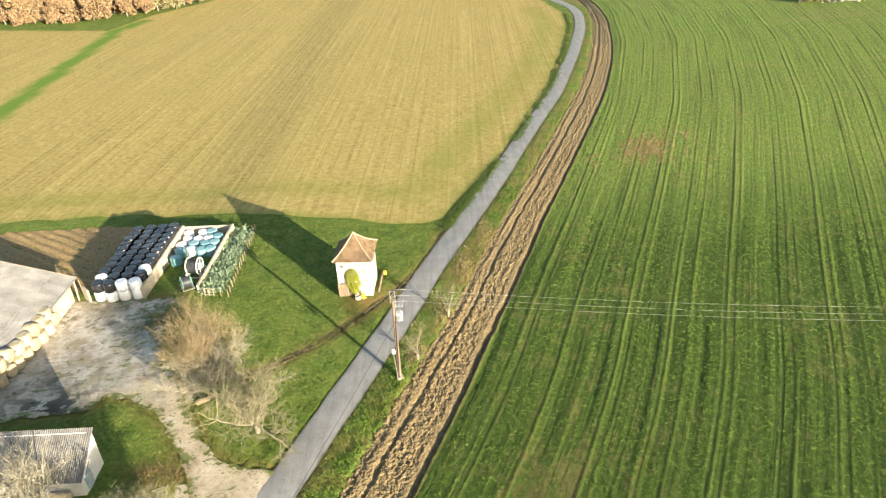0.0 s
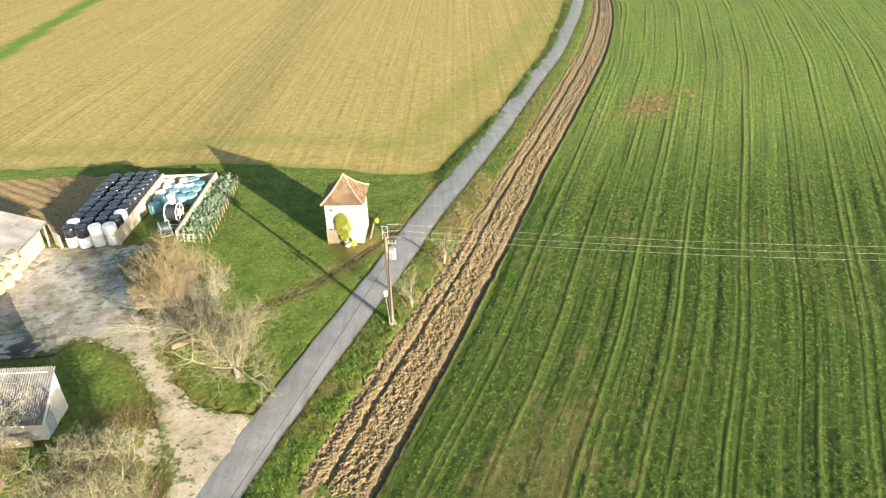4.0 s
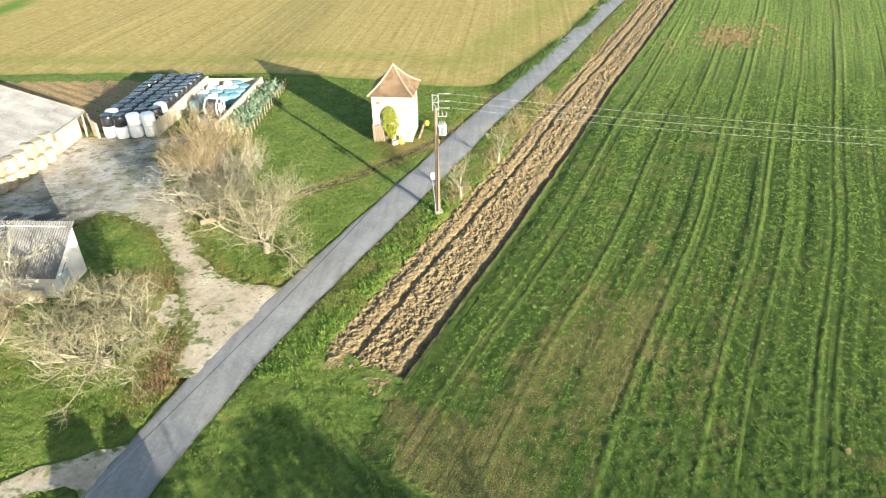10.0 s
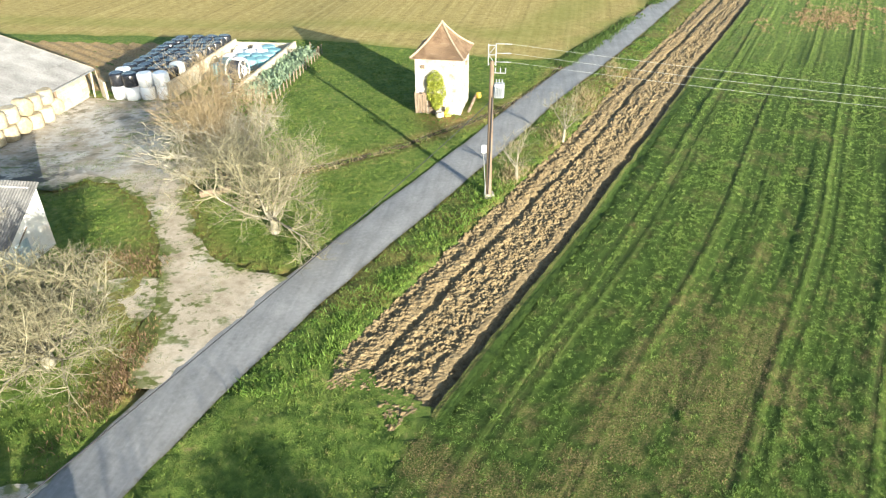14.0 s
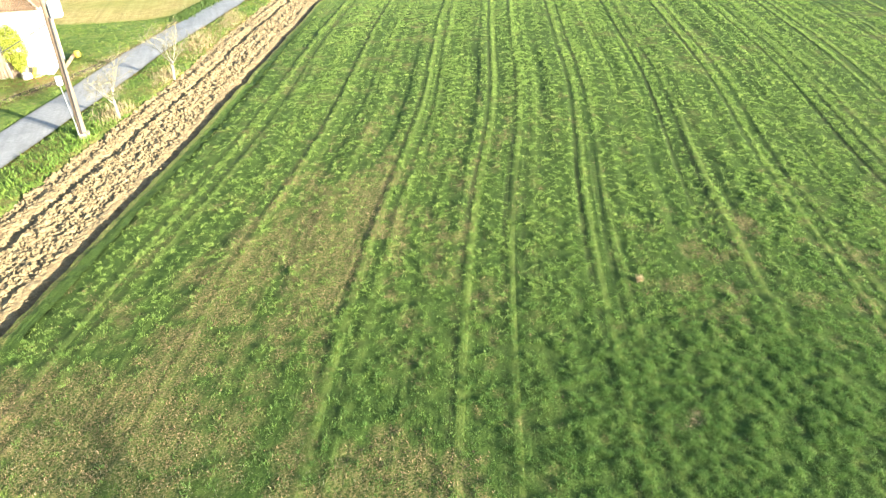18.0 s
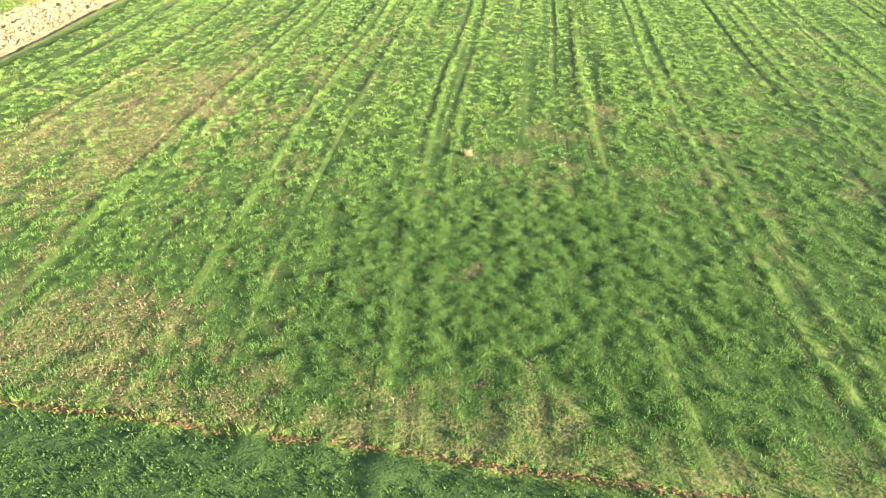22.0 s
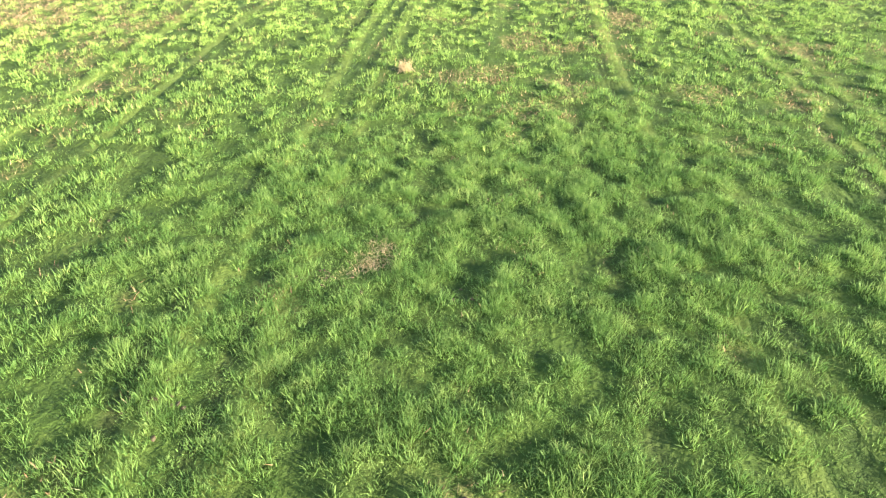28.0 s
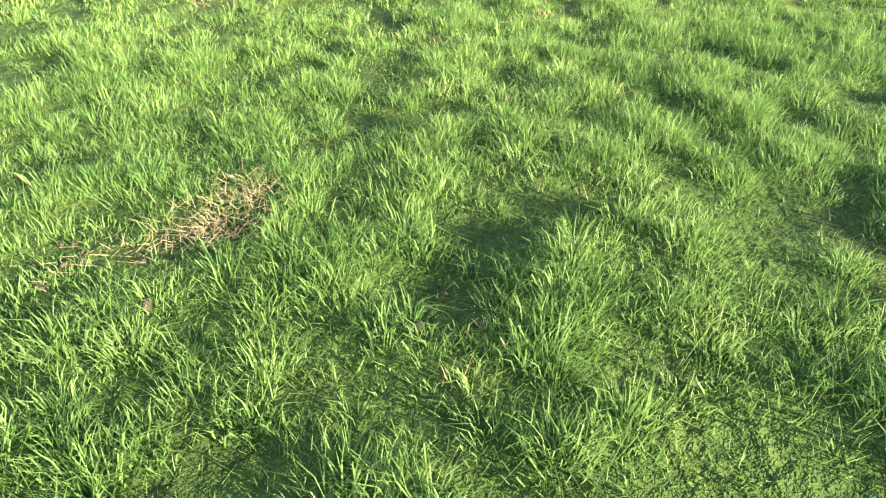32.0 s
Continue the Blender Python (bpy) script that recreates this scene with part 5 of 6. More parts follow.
for i in range(4):
    for j in range(30):
        x, y = -23.15 + 0.68 * i + random.uniform(-0.15, 0.15), 16.5 + 0.52 * j + random.uniform(-0.12, 0.12)
        ob = new("leek_plant", random.choice(LEEKS))
        ob.matrix_basis = pose(x, y, g(x, y) - 0.03, 0, 0, random.uniform(0, 360)) @ Matrix.Scale(random.uniform(0.9, 1.5) * (1.0 if i < 3 else 0.75), 4)
        tagged(ob, "blue-green leafy vegetable plant in the garden rows", "vegetable", "garden vegetables")
fence = empty("garden_fence", 0, 0, 0)
posts = [(-20.0 - 0.03 * k, 15.5 + 1.03 * k) for k in range(17)] + [(-20.9, 32.0), (-21.7, 32.0), (-20.9, 15.7), (-21.8, 15.9)]
for x, y in posts:
    bm = bmesh.new()
    add_rod(bm, (x, y, g(x, y) - 0.2), (x + random.uniform(-0.06, 0.06), y + random.uniform(-0.06, 0.06), g(x, y) + random.uniform(0.8, 1.25)), 0.055, 0.045, 6)
    part("post", bm, MAT_OLDWOOD, fence)
bm = bmesh.new()
for z in (0.25, 0.55, 0.85):
    for (x0, y0), (x1, y1) in zip(posts[:16], posts[1:17]):
        add_rod(bm, (x0, y0, g(x0, y0) + z), (x1, y1, g(x1, y1) + z), 0.006, 0.006, 3)
part("fence_wire", bm, MAT_GALV, fence)
tagged(fence, "leaning pale wooden garden fence posts with wire", "fence")
gate = empty("garden_gate", -22.3, 15.95, g(-22.3, 15.95), -8)
for sx, sz, px, pz in ((0.07, 1.0, -0.55, 0.5), (0.07, 1.0, 0.55, 0.5), (0.06, 0.9, 0.0, 0.5), (1.1, 0.07, 0, 0.95), (1.1, 0.07, 0, 0.5), (1.1, 0.07, 0, 0.12)):
    bm = bmesh.new()
    add_box(bm, (sx, 0.05 if sx < 1 else 0.045, sz), pose(px, 0 if sx < 1 else 0.05, pz), 0.006)
    part("gate_bar", bm, MAT_BOARD, gate)
tagged(gate, "small pale wooden garden gate", "gate")

# ---- barn ----
def corrugated(name, w, l, ribs, amp, mat):
    """A sheet w wide (x) and l long (y), with ribs that run along y."""
    n = ribs * 2
    x = np.linspace(-w / 2, w / 2, n + 1)
    z = amp * (np.arange(n + 1) % 2)
    v = np.concatenate([np.column_stack([x, np.full(n + 1, yy), z + zz]) for yy, zz in ((-l / 2, 0), (l / 2, 0), (-l / 2, -0.02), (l / 2, -0.02))])
    i = np.arange(n)
    a = n + 1
    f = np.concatenate([np.stack([i, i + 1, a + i + 1, a + i], 1), np.stack([2 * a + i + 1, 2 * a + i, 3 * a + i, 3 * a + i + 1], 1), np.stack([2 * a + i, 2 * a + i + 1, i + 1, i], 1)])
    return np_mesh(name, v, f, mat)


BARN_EAVE_X, BARN_EAVE_Z, BARN_RIDGE_X, SLOPE = -38.75, 1.36, -52.0, 0.335
def barn():
    th = tagged(empty("barn"), "low farm barn with a pale fibre-cement roof", "barn")
    pitch = math.degrees(math.atan(SLOPE))
    sheet_me = corrugated("roof_sheet", 1.06, 2.42, 6, 0.035, MAT_FIBRE)
    run = math.hypot(BARN_RIDGE_X - BARN_EAVE_X, SLOPE * (BARN_EAVE_X - BARN_RIDGE_X))
    rows_n = 6
    for side in (1, -1):
        for r in range(rows_n):
            d = (r + 0.5) * run / rows_n
            for c in range(28):
                y = 19.2 - 0.52 - 1.04 * c
                x = BARN_EAVE_X - d * math.cos(radians(pitch)) if side == 1 else 2 * BARN_RIDGE_X - BARN_EAVE_X + d * math.cos(radians(pitch))
                z = BARN_EAVE_Z + d * math.sin(radians(pitch)) + 0.02 * (r % 2)
                if side == -1 and c % 4:
                    continue
                m = pose(x, y, z, 0, pitch * side, 0) @ pose(0, 0, 0, 0, 0, 90)
                if side == -1:
                    m = m @ Matrix.Diagonal((4, 1, 1, 1))
                child("roof_sheet", sheet_me, th, m=m)
    bm = bmesh.new()
    add_rod(bm, (BARN_RIDGE_X, 19.3, 5.86), (BARN_RIDGE_X, -10.1, 5.86), 0.16, 0.16, 8)
    part("ridge_cap", bm, MAT_FIBRE, th)
    bm = bmesh.new()
    L = (BARN_EAVE_X - BARN_RIDGE_X)
    for s in (1, -1):
        add_box(bm, (run, 0.05, 0.2), pose(BARN_RIDGE_X + s * L / 2, 19.25, BARN_EAVE_Z + SLOPE * L / 2 - 0.06, 0, pitch * s, 0))
    part("bargeboard", bm, MAT_BOARD, th)
    bm = bmesh.new()
    add_rod(bm, (BARN_EAVE_X + 0.05, 19.2, BARN_EAVE_Z - 0.12), (BARN_EAVE_X + 0.05, -10, BARN_EAVE_Z - 0.16), 0.07, 0.07, 8)
    part("gutter", bm, MAT_GALV, th)
    for k in range(8):
        bm = bmesh.new()
        y = 17.5 - 4.0 * k
        add_box(bm, (0.2, 0.2, 2.6), pose(-39.0, y, 0.05), 0.015)
        part("post", bm, MAT_OLDWOOD, th)
    bm = bmesh.new()
    add_rod(bm, (-38.25, 17.6, -1.0), (-38.9, 18.9, 1.25), 0.1, 0.09, 6)
    part("raking_post", bm, MAT_BOARD, th)
    for k in range(9):
        bm = bmesh.new()
        add_box(bm, (0.05, 4.2, 0.22), pose(-38.72 + 0.01 * (k % 2), 15.4, -0.72 + 0.235 * k, 0, 0, 0), 0.008)
        part("wall_board", bm, MAT_BOARD, th, "bleached horizontal board")
    bm = bmesh.new()
    add_box(bm, (0.07, 1.5, 0.95), pose(-38.66, 15.7, 0.1), 0.01)
    add_box(bm, (0.09, 1.2, 0.06), pose(-38.64, 15.7, 0.25), 0.01)
    part("hatch", bm, MAT_WHITEPAINT, th, "white painted hatch")
    bm = bmesh.new()
    add_box(bm, (24.0, 0.2, 2.4), pose(-51.5, 18.7, 0.0))
    vs = [bm.verts.new(p) for p in ((-39.3, 18.75, 1.1), (-64.5, 18.75, 1.1), (-52, 18.75, 5.5))]
    bm.faces.new(vs)
    part("end_wall", bm, MAT_BOARD, th)
    bm = bmesh.new()
    add_box(bm, (0.2, 28, 2.6), pose(-64.6, 4.8, 0.0))
    add_box(bm, (25.0, 0.2, 2.4), pose(-52, -9.6, 0.0))
    part("back_wall", bm, MAT_BOARD, th)


barn()
STRAWBALE = bale_mesh("straw_bale", MAT_STRAW, 0.72, 1.22, 3, 0.0)
for row, (n, y0, z) in enumerate(((8, 12.9, 0.0), (7, 12.3, 1.24))):
    for k in range(n):
        y = y0 - 1.52 * k
        x = -38.95 - 0.25 * row + random.uniform(-0.2, 0.2)
        ob = new("straw_bale", STRAWBALE)
        base = g(x, y) + 0.02 + z
        if (k + row) % 3:
            ob.matrix_basis = pose(x, y, base, 0, 0, random.uniform(0, 360))
        else:
            ob.matrix_basis = pose(x + 0.6, y, base + 0.72, 0, -90, random.uniform(-8, 8))
        tagged(ob, "golden round straw bale stacked under the barn eaves", "bale", "straw bales")

# ---- small shed ----
def shed():
    th = tagged(empty("shed"), "white rendered lean-to shed with a corrugated grey roof", "shed")
    x0, x1, ys, yn, zs, zn = -33.6, -24.35, -12.15, -8.85, 1.75, 3.75
    def side(x, t):
        bm = bmesh.new()
        q = [(ys, -0.2), (yn, -0.2), (yn, zn), (ys, zs)]
        a = [bm.verts.new((x, y, z)) for y, z in q]
        b = [bm.verts.new((x + t, y, z)) for y, z in q]
        bm.faces.new(a)
        bm.faces.new(b[::-1])
        for k in range(4):
            bm.faces.new((a[k], b[k], b[(k + 1) % 4], a[(k + 1) % 4]))
        bmesh.ops.recalc_face_normals(bm, faces=bm.faces[:])
        return part("wall", bm, MAT_WHITEWALL, th)
    east = side(x1 - 0.25, 0.25)
    side(x0, 0.25)
    bm = bmesh.new()
    add_box(bm, (x1 - x0 - 0.5, 0.25, zn + 0.2), pose((x0 + x1) / 2, yn - 0.125, zn / 2 - 0.1))
    part("wall", bm, MAT_WHITEWALL, th)
    bm = bmesh.new()
    add_box(bm, (x1 - x0 - 0.5, 0.25, zs + 0.15), pose((x0 + x1) / 2, ys + 0.125, zs / 2 - 0.12))
    part("wall", bm, MAT_WHITEWALL, th)
    pitch = math.degrees(math.atan2(zn - zs, yn - ys))
    L = math.hypot(zn - zs, yn - ys) + 0.45
    me = corrugated("roof", x1 - x0 + 0.35, L, 54, 0.05, MAT_FIBREDARK)
    child("roof", me, th, "grey corrugated roof sheeting", pose((x0 + x1) / 2, (ys + yn) / 2 - 0.05, (zs + zn) / 2 + 0.06, pitch, 0, 0))
    bm = bmesh.new()
    add_box(bm, (0.06, 1.0, 1.55), pose(x1 + 0.02, ys + 0.95, 0.78), 0.01)
    door = part("door", bm, MAT_BLUEDOOR, th, "faded blue-grey door")
    bm = bmesh.new()
    add_box(bm, (0.04, 1.25, 0.06), pose(x1 + 0.03, ys + 1.15, 1.75, 32, 0, 0))
    add_box(bm, (0.05, 0.05, 0.16), pose(x1 + 0.07, ys + 1.35, 0.8))
    part("door_rail", bm, MAT_OLDWOOD, door)


shed()
# low whitewashed wall in front of the shed
slab_wall("yard_wall", (-36, -13.2), (-25.2, -12.6), 0.22, -0.2, 0.95, "low pale wall in front of the shed")

# ---- bare trees ----
def tubes(segs, sides):
    """Tapered bars as one mesh's places and faces. segs: rows of x0 y0 z0 x1 y1 z1 r0 r1."""
    s = np.array(segs)
    p, q, r0, r1 = s[:, :3], s[:, 3:6], s[:, 6], s[:, 7]
    d = q - p
    d /= np.linalg.norm(d, axis=1)[:, None] + 1e-9
    ref = np.where(np.abs(d[:, 2:]) < 0.9, np.array([[0, 0, 1.0]]), np.array([[1.0, 0, 0]]))
    u = np.cross(d, ref)
    u /= np.linalg.norm(u, axis=1)[:, None]
    w = np.cross(d, u)
    a = np.arange(sides) * 2 * math.pi / sides
    ring = u[:, None] * np.cos(a)[None, :, None] + w[:, None] * np.sin(a)[None, :, None]
    v = np.concatenate([p[:, None] + ring * r0[:, None, None], q[:, None] + ring * r1[:, None, None]], 1).reshape(-1, 3)
    k = np.arange(sides)
    f = np.stack([k, (k + 1) % sides, (k + 1) % sides + sides, k + sides], 1)
    return v, (f[None] + (np.arange(len(s)) * 2 * sides)[:, None, None]).reshape(-1, 4)


def bare_tree(name, x, y, height, spread, seed, twig_mat, label, fork=1.2, counts=(7, 7, 7, 6), radius=0.2, upright=0.5, group="", drop=0.0, steep=0.35):
    rng = random.Random(seed)
    th = empty(name, x, y, g(x, y) - 0.05)
    limbs, twigs = [], []

    def grow(p, d, ln, r, level):
        n = (5, 5, 4, 3, 2)[level]
        pts = [p]
        for k in range(n):
            jit = Vector((rng.gauss(0, 1), rng.gauss(0, 1), rng.gauss(0, 0.8))) * (0.10 + 0.015 * level)
            d = (d + jit + Vector((0, 0, upright * 0.16 - drop * 0.05 * level))).normalized()
            q = p + d * (ln / n)
            if q.z < 0.25:
                q.z = 0.25 + rng.random() * 0.1
            f0, f1 = 1 - 0.75 * k / n, 1 - 0.75 * (k + 1) / n
            row = (*p, *q, max(r * f0, 0.0072 if level > 1 else 0.02), max(r * f1, 0.0042 if level > 1 else 0.014))
            (limbs if level < 2 else twigs).append(row)
            p = q
            pts.append(p)
        if level >= len(counts):
            return
        for c in range(counts[level]):
            f = 0.25 + 0.75 * (c + rng.random()) / counts[level]
            i = min(n - 1, int(f * n))
            at = pts[i].lerp(pts[i + 1], f * n - i)
            side = Vector((rng.gauss(0, 1), rng.gauss(0, 1), rng.gauss(0.25, 0.7))).normalized()
            nd = (d * 0.55 + side).normalized()
            grow(at, nd, ln * rng.uniform(0.4, 0.62), r * (0.42 if level > 1 else 0.5), level + 1)

    trunk_top = Vector((rng.uniform(-0.1, 0.1), rng.uniform(-0.1, 0.1), fork))
    limbs.append((0, 0, 0, *trunk_top, radius * 1.15, radius))
    for k in range(counts[0]):
        a = 2 * math.pi * (k + rng.uniform(-0.3, 0.3)) / counts[0]
        el = rng.uniform(steep, 1.15) if k else 1.45
        up = math.sin(el)
        out = math.cos(el)
        d = Vector((math.cos(a) * out, math.sin(a) * out, up))
        ln = (spread * out + (height - fork) * up) * 0.8
        grow(trunk_top - Vector((0, 0, rng.uniform(0, fork * 0.3))), d, ln, radius * 0.42, 1)
    v, f = tubes(limbs, 7)
    child("trunk", np_mesh("trunk", v, f, MAT_BARK, True), th, "grey lichened trunk and limbs")
    v, f = tubes(twigs, 3)
    child("crown", np_mesh("crown", v, f, twig_mat), th, "dense bare twigs")
    return tagged(th, label, "tree", group)


bare_tree("bare_tree", -18.1, 1.2, 6.8, 2.2, 3, MAT_TWIG_O, "leafless conical tree with orange-brown twigs by the yard", 0.8, (13, 9, 9, 6), 0.16, 1.1, steep=0.62)
bare_tree("bare_tree", -17.2, -0.9, 4.9, 3.6, 5, MAT_TWIG_G, "leafless grey tree with tangled twigs by the drive", 0.8, (12, 8, 8, 6), 0.2, 0.3, steep=0.3)
bare_tree("bare_tree", -12.1, -6.1, 4.5, 4.2, 8, MAT_TWIG_Y, "leafless round tree with yellow lichened twigs beside the lane", 1.0, (12, 8, 9, 6), 0.22, 0.3, steep=0.28)
bare_tree("bare_tree", -18.2, -18.6, 3.5, 4.1, 11, MAT_TWIG_Y, "wide leafless tree with yellow lichened twigs on the lawn", 0.9, (16, 9, 9, 6), 0.26, 0.2, steep=0.25)
bare_tree("bare_tree", -27.2, -14.0, 4.6, 2.8, 14, MAT_TWIG_G, "pale leafless tree in front of the shed", 1.0, (11, 8, 8, 5), 0.2, 0.5)
bare_tree("bare_tree", -25.2, -18.0, 3.2, 3.0, 15, MAT_TWIG_O, "low leafless brown tree on the lawn", 0.5, (7, 7, 7, 5), 0.14, 0.2)
bare_tree("roadside_tree", 1.7, 2.6, 3.3, 1.5, 21, MAT_TWIG_Y, "young leafless tree with a pale trunk on the verge", 1.2, (5, 6, 5, 3), 0.1, 0.5, "roadside trees")
bare_tree("roadside_tree", 4.85, 9.6, 3.3, 1.5, 23, MAT_TWIG_Y, "young leafless tree with a pale trunk on the verge", 1.3, (5, 6, 5, 3), 0.1, 0.5, "roadside trees")
bare_tree("bare_tree", 19.5, -57, 9.5, 6.0, 31, MAT_TWIG_O, "tall leafless tree south of the lawn", 2.2, (8, 7, 6, 4), 0.35, 0.6)
bare_tree("bare_tree", 8.5, -52, 7.0, 4.5, 33, MAT_TWIG_O, "tall leafless tree south of the lane", 2.0, (7, 7, 6, 4), 0.3, 0.6)


def evergreen(x, y, h, r, seed, label):
    th = empty("evergreen_tree", x, y, g(x, y))
    bm = bmesh.new()
    add_rod(bm, (0, 0, -0.2), (0, 0, h * 0.7), 0.16, 0.07, 8)
    part("trunk", bm, MAT_BARK, th)
    leaf_cloud("crown", [(0, 0, h * 0.62), (0.1, 0, h * 0.8), (0, 0.1, h * 0.42)], [(r, r, h * 0.32), (r * 0.75, r * 0.75, h * 0.2), (r * 0.8, r * 0.8, h * 0.2)], 2400, 0.2, MAT_CONIFER, th, seed=seed)
    tagged(th, label, "tree")


evergreen(-6.0, -38.6, 4.5, 1.3, 3, "dark oval evergreen south of the lane")
evergreen(-3.6, -38.3, 4.3, 1.1, 4, "narrow dark evergreen south of the lane")
evergreen(15.0, -51.5, 8.2, 4.4, 5, "large dark evergreen south of the lawn")

def far_bush(x, y, r, seed):
    th = empty("far_bush", x, y, g(x, y))
    rng = random.Random(seed)
    bm = bmesh.new()
    for k in range(5):
        a = rng.uniform(0, 6.28)
        add_rod(bm, (0, 0, -0.2), (r * 0.6 * math.cos(a), r * 0.6 * math.sin(a), r * 1.1), 0.1, 0.03, 5)
    part("stem", bm, MAT_BARK, th)
    leaf_cloud("crown", [(rng.uniform(-0.6, 0.6) * r, rng.uniform(-0.6, 0.6) * r, rng.uniform(0.5, 1.2) * r) for k in range(6)], [(r * 0.55, r * 0.55, r * 0.5)] * 6, 900, 0.3, MAT_OLIVE, th, seed=seed)
    tagged(th, "dull olive-brown bush at the far end of the field", "bush", "far bushes")


for bx, by, br in ((121, 172, 2.2), (124, 173, 2.8), (127, 172, 2.2), (137.5, 170, 2.0)):
    far_bush(bx, by, br, int(bx))

# ---- autumn wood on the far rise ----
def autumn_tree(x, y, h, mat, seed, label):
    rng = random.Random(seed)
    th = empty("autumn_tree", x, y, g(x, y))
    bm = bmesh.new()
    add_rod(bm, (0, 0, -0.3), (0.2, 0, h * 0.5), 0.22, 0.12, 7)
    for k in range(6):
        a = rng.uniform(0, 6.28)
        add_rod(bm, (0.1, 0, h * rng.uniform(0.25, 0.5)), (h * 0.28 * math.cos(a), h * 0.28 * math.sin(a), h * rng.uniform(0.6, 0.9)), 0.09, 0.03, 5)
    part("trunk", bm, MAT_BARK, th)
    cs, rs = [], []
    for k in range(15):
        a, d = rng.uniform(0, 6.28), rng.uniform(0.05, 0.3) * h
        cs.append((d * math.cos(a), d * math.sin(a), h * rng.uniform(0.14, 0.86)))
        q = h * rng.uniform(0.12, 0.2)
        rs.append((q, q, q * 0.8))
    leaf_cloud("crown", cs, rs, 1900, 0.46, mat, th, seed=seed)
    tagged(th, label, "tree", "edge of the wood")


wood_rng = random.Random(4)
for k in range(48):
    f = k / 47
    depth = 1.5 + 5 * (k % 3) + wood_rng.uniform(-1.5, 1.5)
    x = -176 + 98 * f + wood_rng.uniform(-1.5, 1.5)
    y = np.interp(x, [-180, -150, -128, -100, -80, -60], [212, 206, 204, 215, 250, 292]) + depth + 2
    russet = 0.28 < f < 0.75 if k % 4 else 0.1 < f < 0.95
    autumn_tree(x, float(y), wood_rng.uniform(9, 14), MAT_RUSSET if russet else MAT_OLIVE, 50 + k, "russet oak at the edge of the far wood" if russet else "thin olive-brown tree at the edge of the far wood")

# ---- grass, weeds and litter ----
def blades(x, y, ln, wid, lean, rng, bend=True, base_z=None, fan=None):
    """Grass blades at those places: bent ones of three triangles, or single triangles."""
    n = len(x)
    a = rng.uniform(0, 2 * math.pi, n) if fan is None else fan + rng.normal(0, 0.7, n)
    turn = rng.uniform(0, 2 * math.pi, n)
    dx, dy = np.cos(a), np.sin(a)
    sx, sy = np.cos(turn) * wid / 2, np.sin(turn) * wid / 2
    z = gz(x, y) - 0.03 if base_z is None else base_z
    P = np.stack([x, y, z], 1)
    side = np.stack([sx, sy, 0 * sx], 1)
    out = np.stack([dx, dy, 0 * dx], 1)
    up = np.array([[0, 0, 1.0]])
    if not bend:
        tip = P + out * (ln * lean)[:, None] + up * (ln * np.sqrt(np.maximum(0.1, 1 - lean**2)))[:, None]
        v = np.stack([P - side, P + side, tip], 1).reshape(-1, 3)
        return v, np.arange(3 * n).reshape(-1, 3)
    mid = P + out * (ln * lean * 0.35)[:, None] + up * (ln * 0.6)[:, None]
    tip = P + out * (ln * lean * 1.1)[:, None] + up * (ln * (1 - 0.55 * lean**2))[:, None]
    v = np.stack([P - side, P + side, mid - side * 0.8, mid + side * 0.8, tip], 1).reshape(-1, 3)
    f = np.array([[0, 1, 3], [0, 3, 2], [2, 3, 4]])
    return v, (f[None] + 5 * np.arange(n)[:, None, None]).reshape(-1, 3)


def scatter(rng, x0, x1, y0, y1, per_m2, clump=0.0, each=6):
    """Places on a rectangle, gathered in clumps."""
    n = int((x1 - x0) * (y1 - y0) * per_m2)
    if not clump:
        return rng.uniform(x0, x1, n), rng.uniform(y0, y1, n)
    m = max(1, n // each)
    cx, cy = rng.uniform(x0, x1, m), rng.uniform(y0, y1, m)
    return np.repeat(cx, each) + rng.normal(0, clump, m * each), np.repeat(cy, each) + rng.normal(0, clump, m * each)


def tuft_height(x, y):
    """How tall the crop stands, from 0 to 1: tussocks with hollows between them, and drilled rows."""
    far = np.clip((y + 22) / 16, 0, 1)
    dark, light = row_lines(row_u(x, y), y)
    t = (0.58 - 0.14 * far) * tussock(x, y) + 0.26 * vnoise(x * 6.5, y * 6.5, 52) + 0.24 * vnoise(x * 12, y * 12, 54) + (0.07 + 0.15 * far) * vnoise(row_u(x, y) * 1.7 * (0.3 + 0.7 * far), y * (0.4 - 0.385 * far), 53)
    return np.clip(smooth((t - 0.37) / 0.36) + 0.6 * light - 0.6 * dark, 0, 1.3)


def in_box(x, y, b):
    return (x > b[0]) & (x < b[1]) & (y > b[2]) & (y < b[3])


def ground_top(x, y):
    """The land with its lumps, as the sheet has them."""
    u = row_u(x, y)
    near = np.clip(1 - (np.hypot(x - 5, y) - 60) / 40, 0, 1)
    return gz(x, y) + near * (0.07 * (knoll(x, y) - 0.5) + 0.13 * rows_on(y) * (vnoise(u * 1.3, y * 0.05, 12) - 0.5) - 0.06 * rut_at(u, y)) - 0.03


NEAR, MID, CLOSE = (16.0, 24.6, -33.3, -27.0), (8.0, 36.0, -37.5, -17.0), (-2.0, 44.0, -40.0, 6.0)
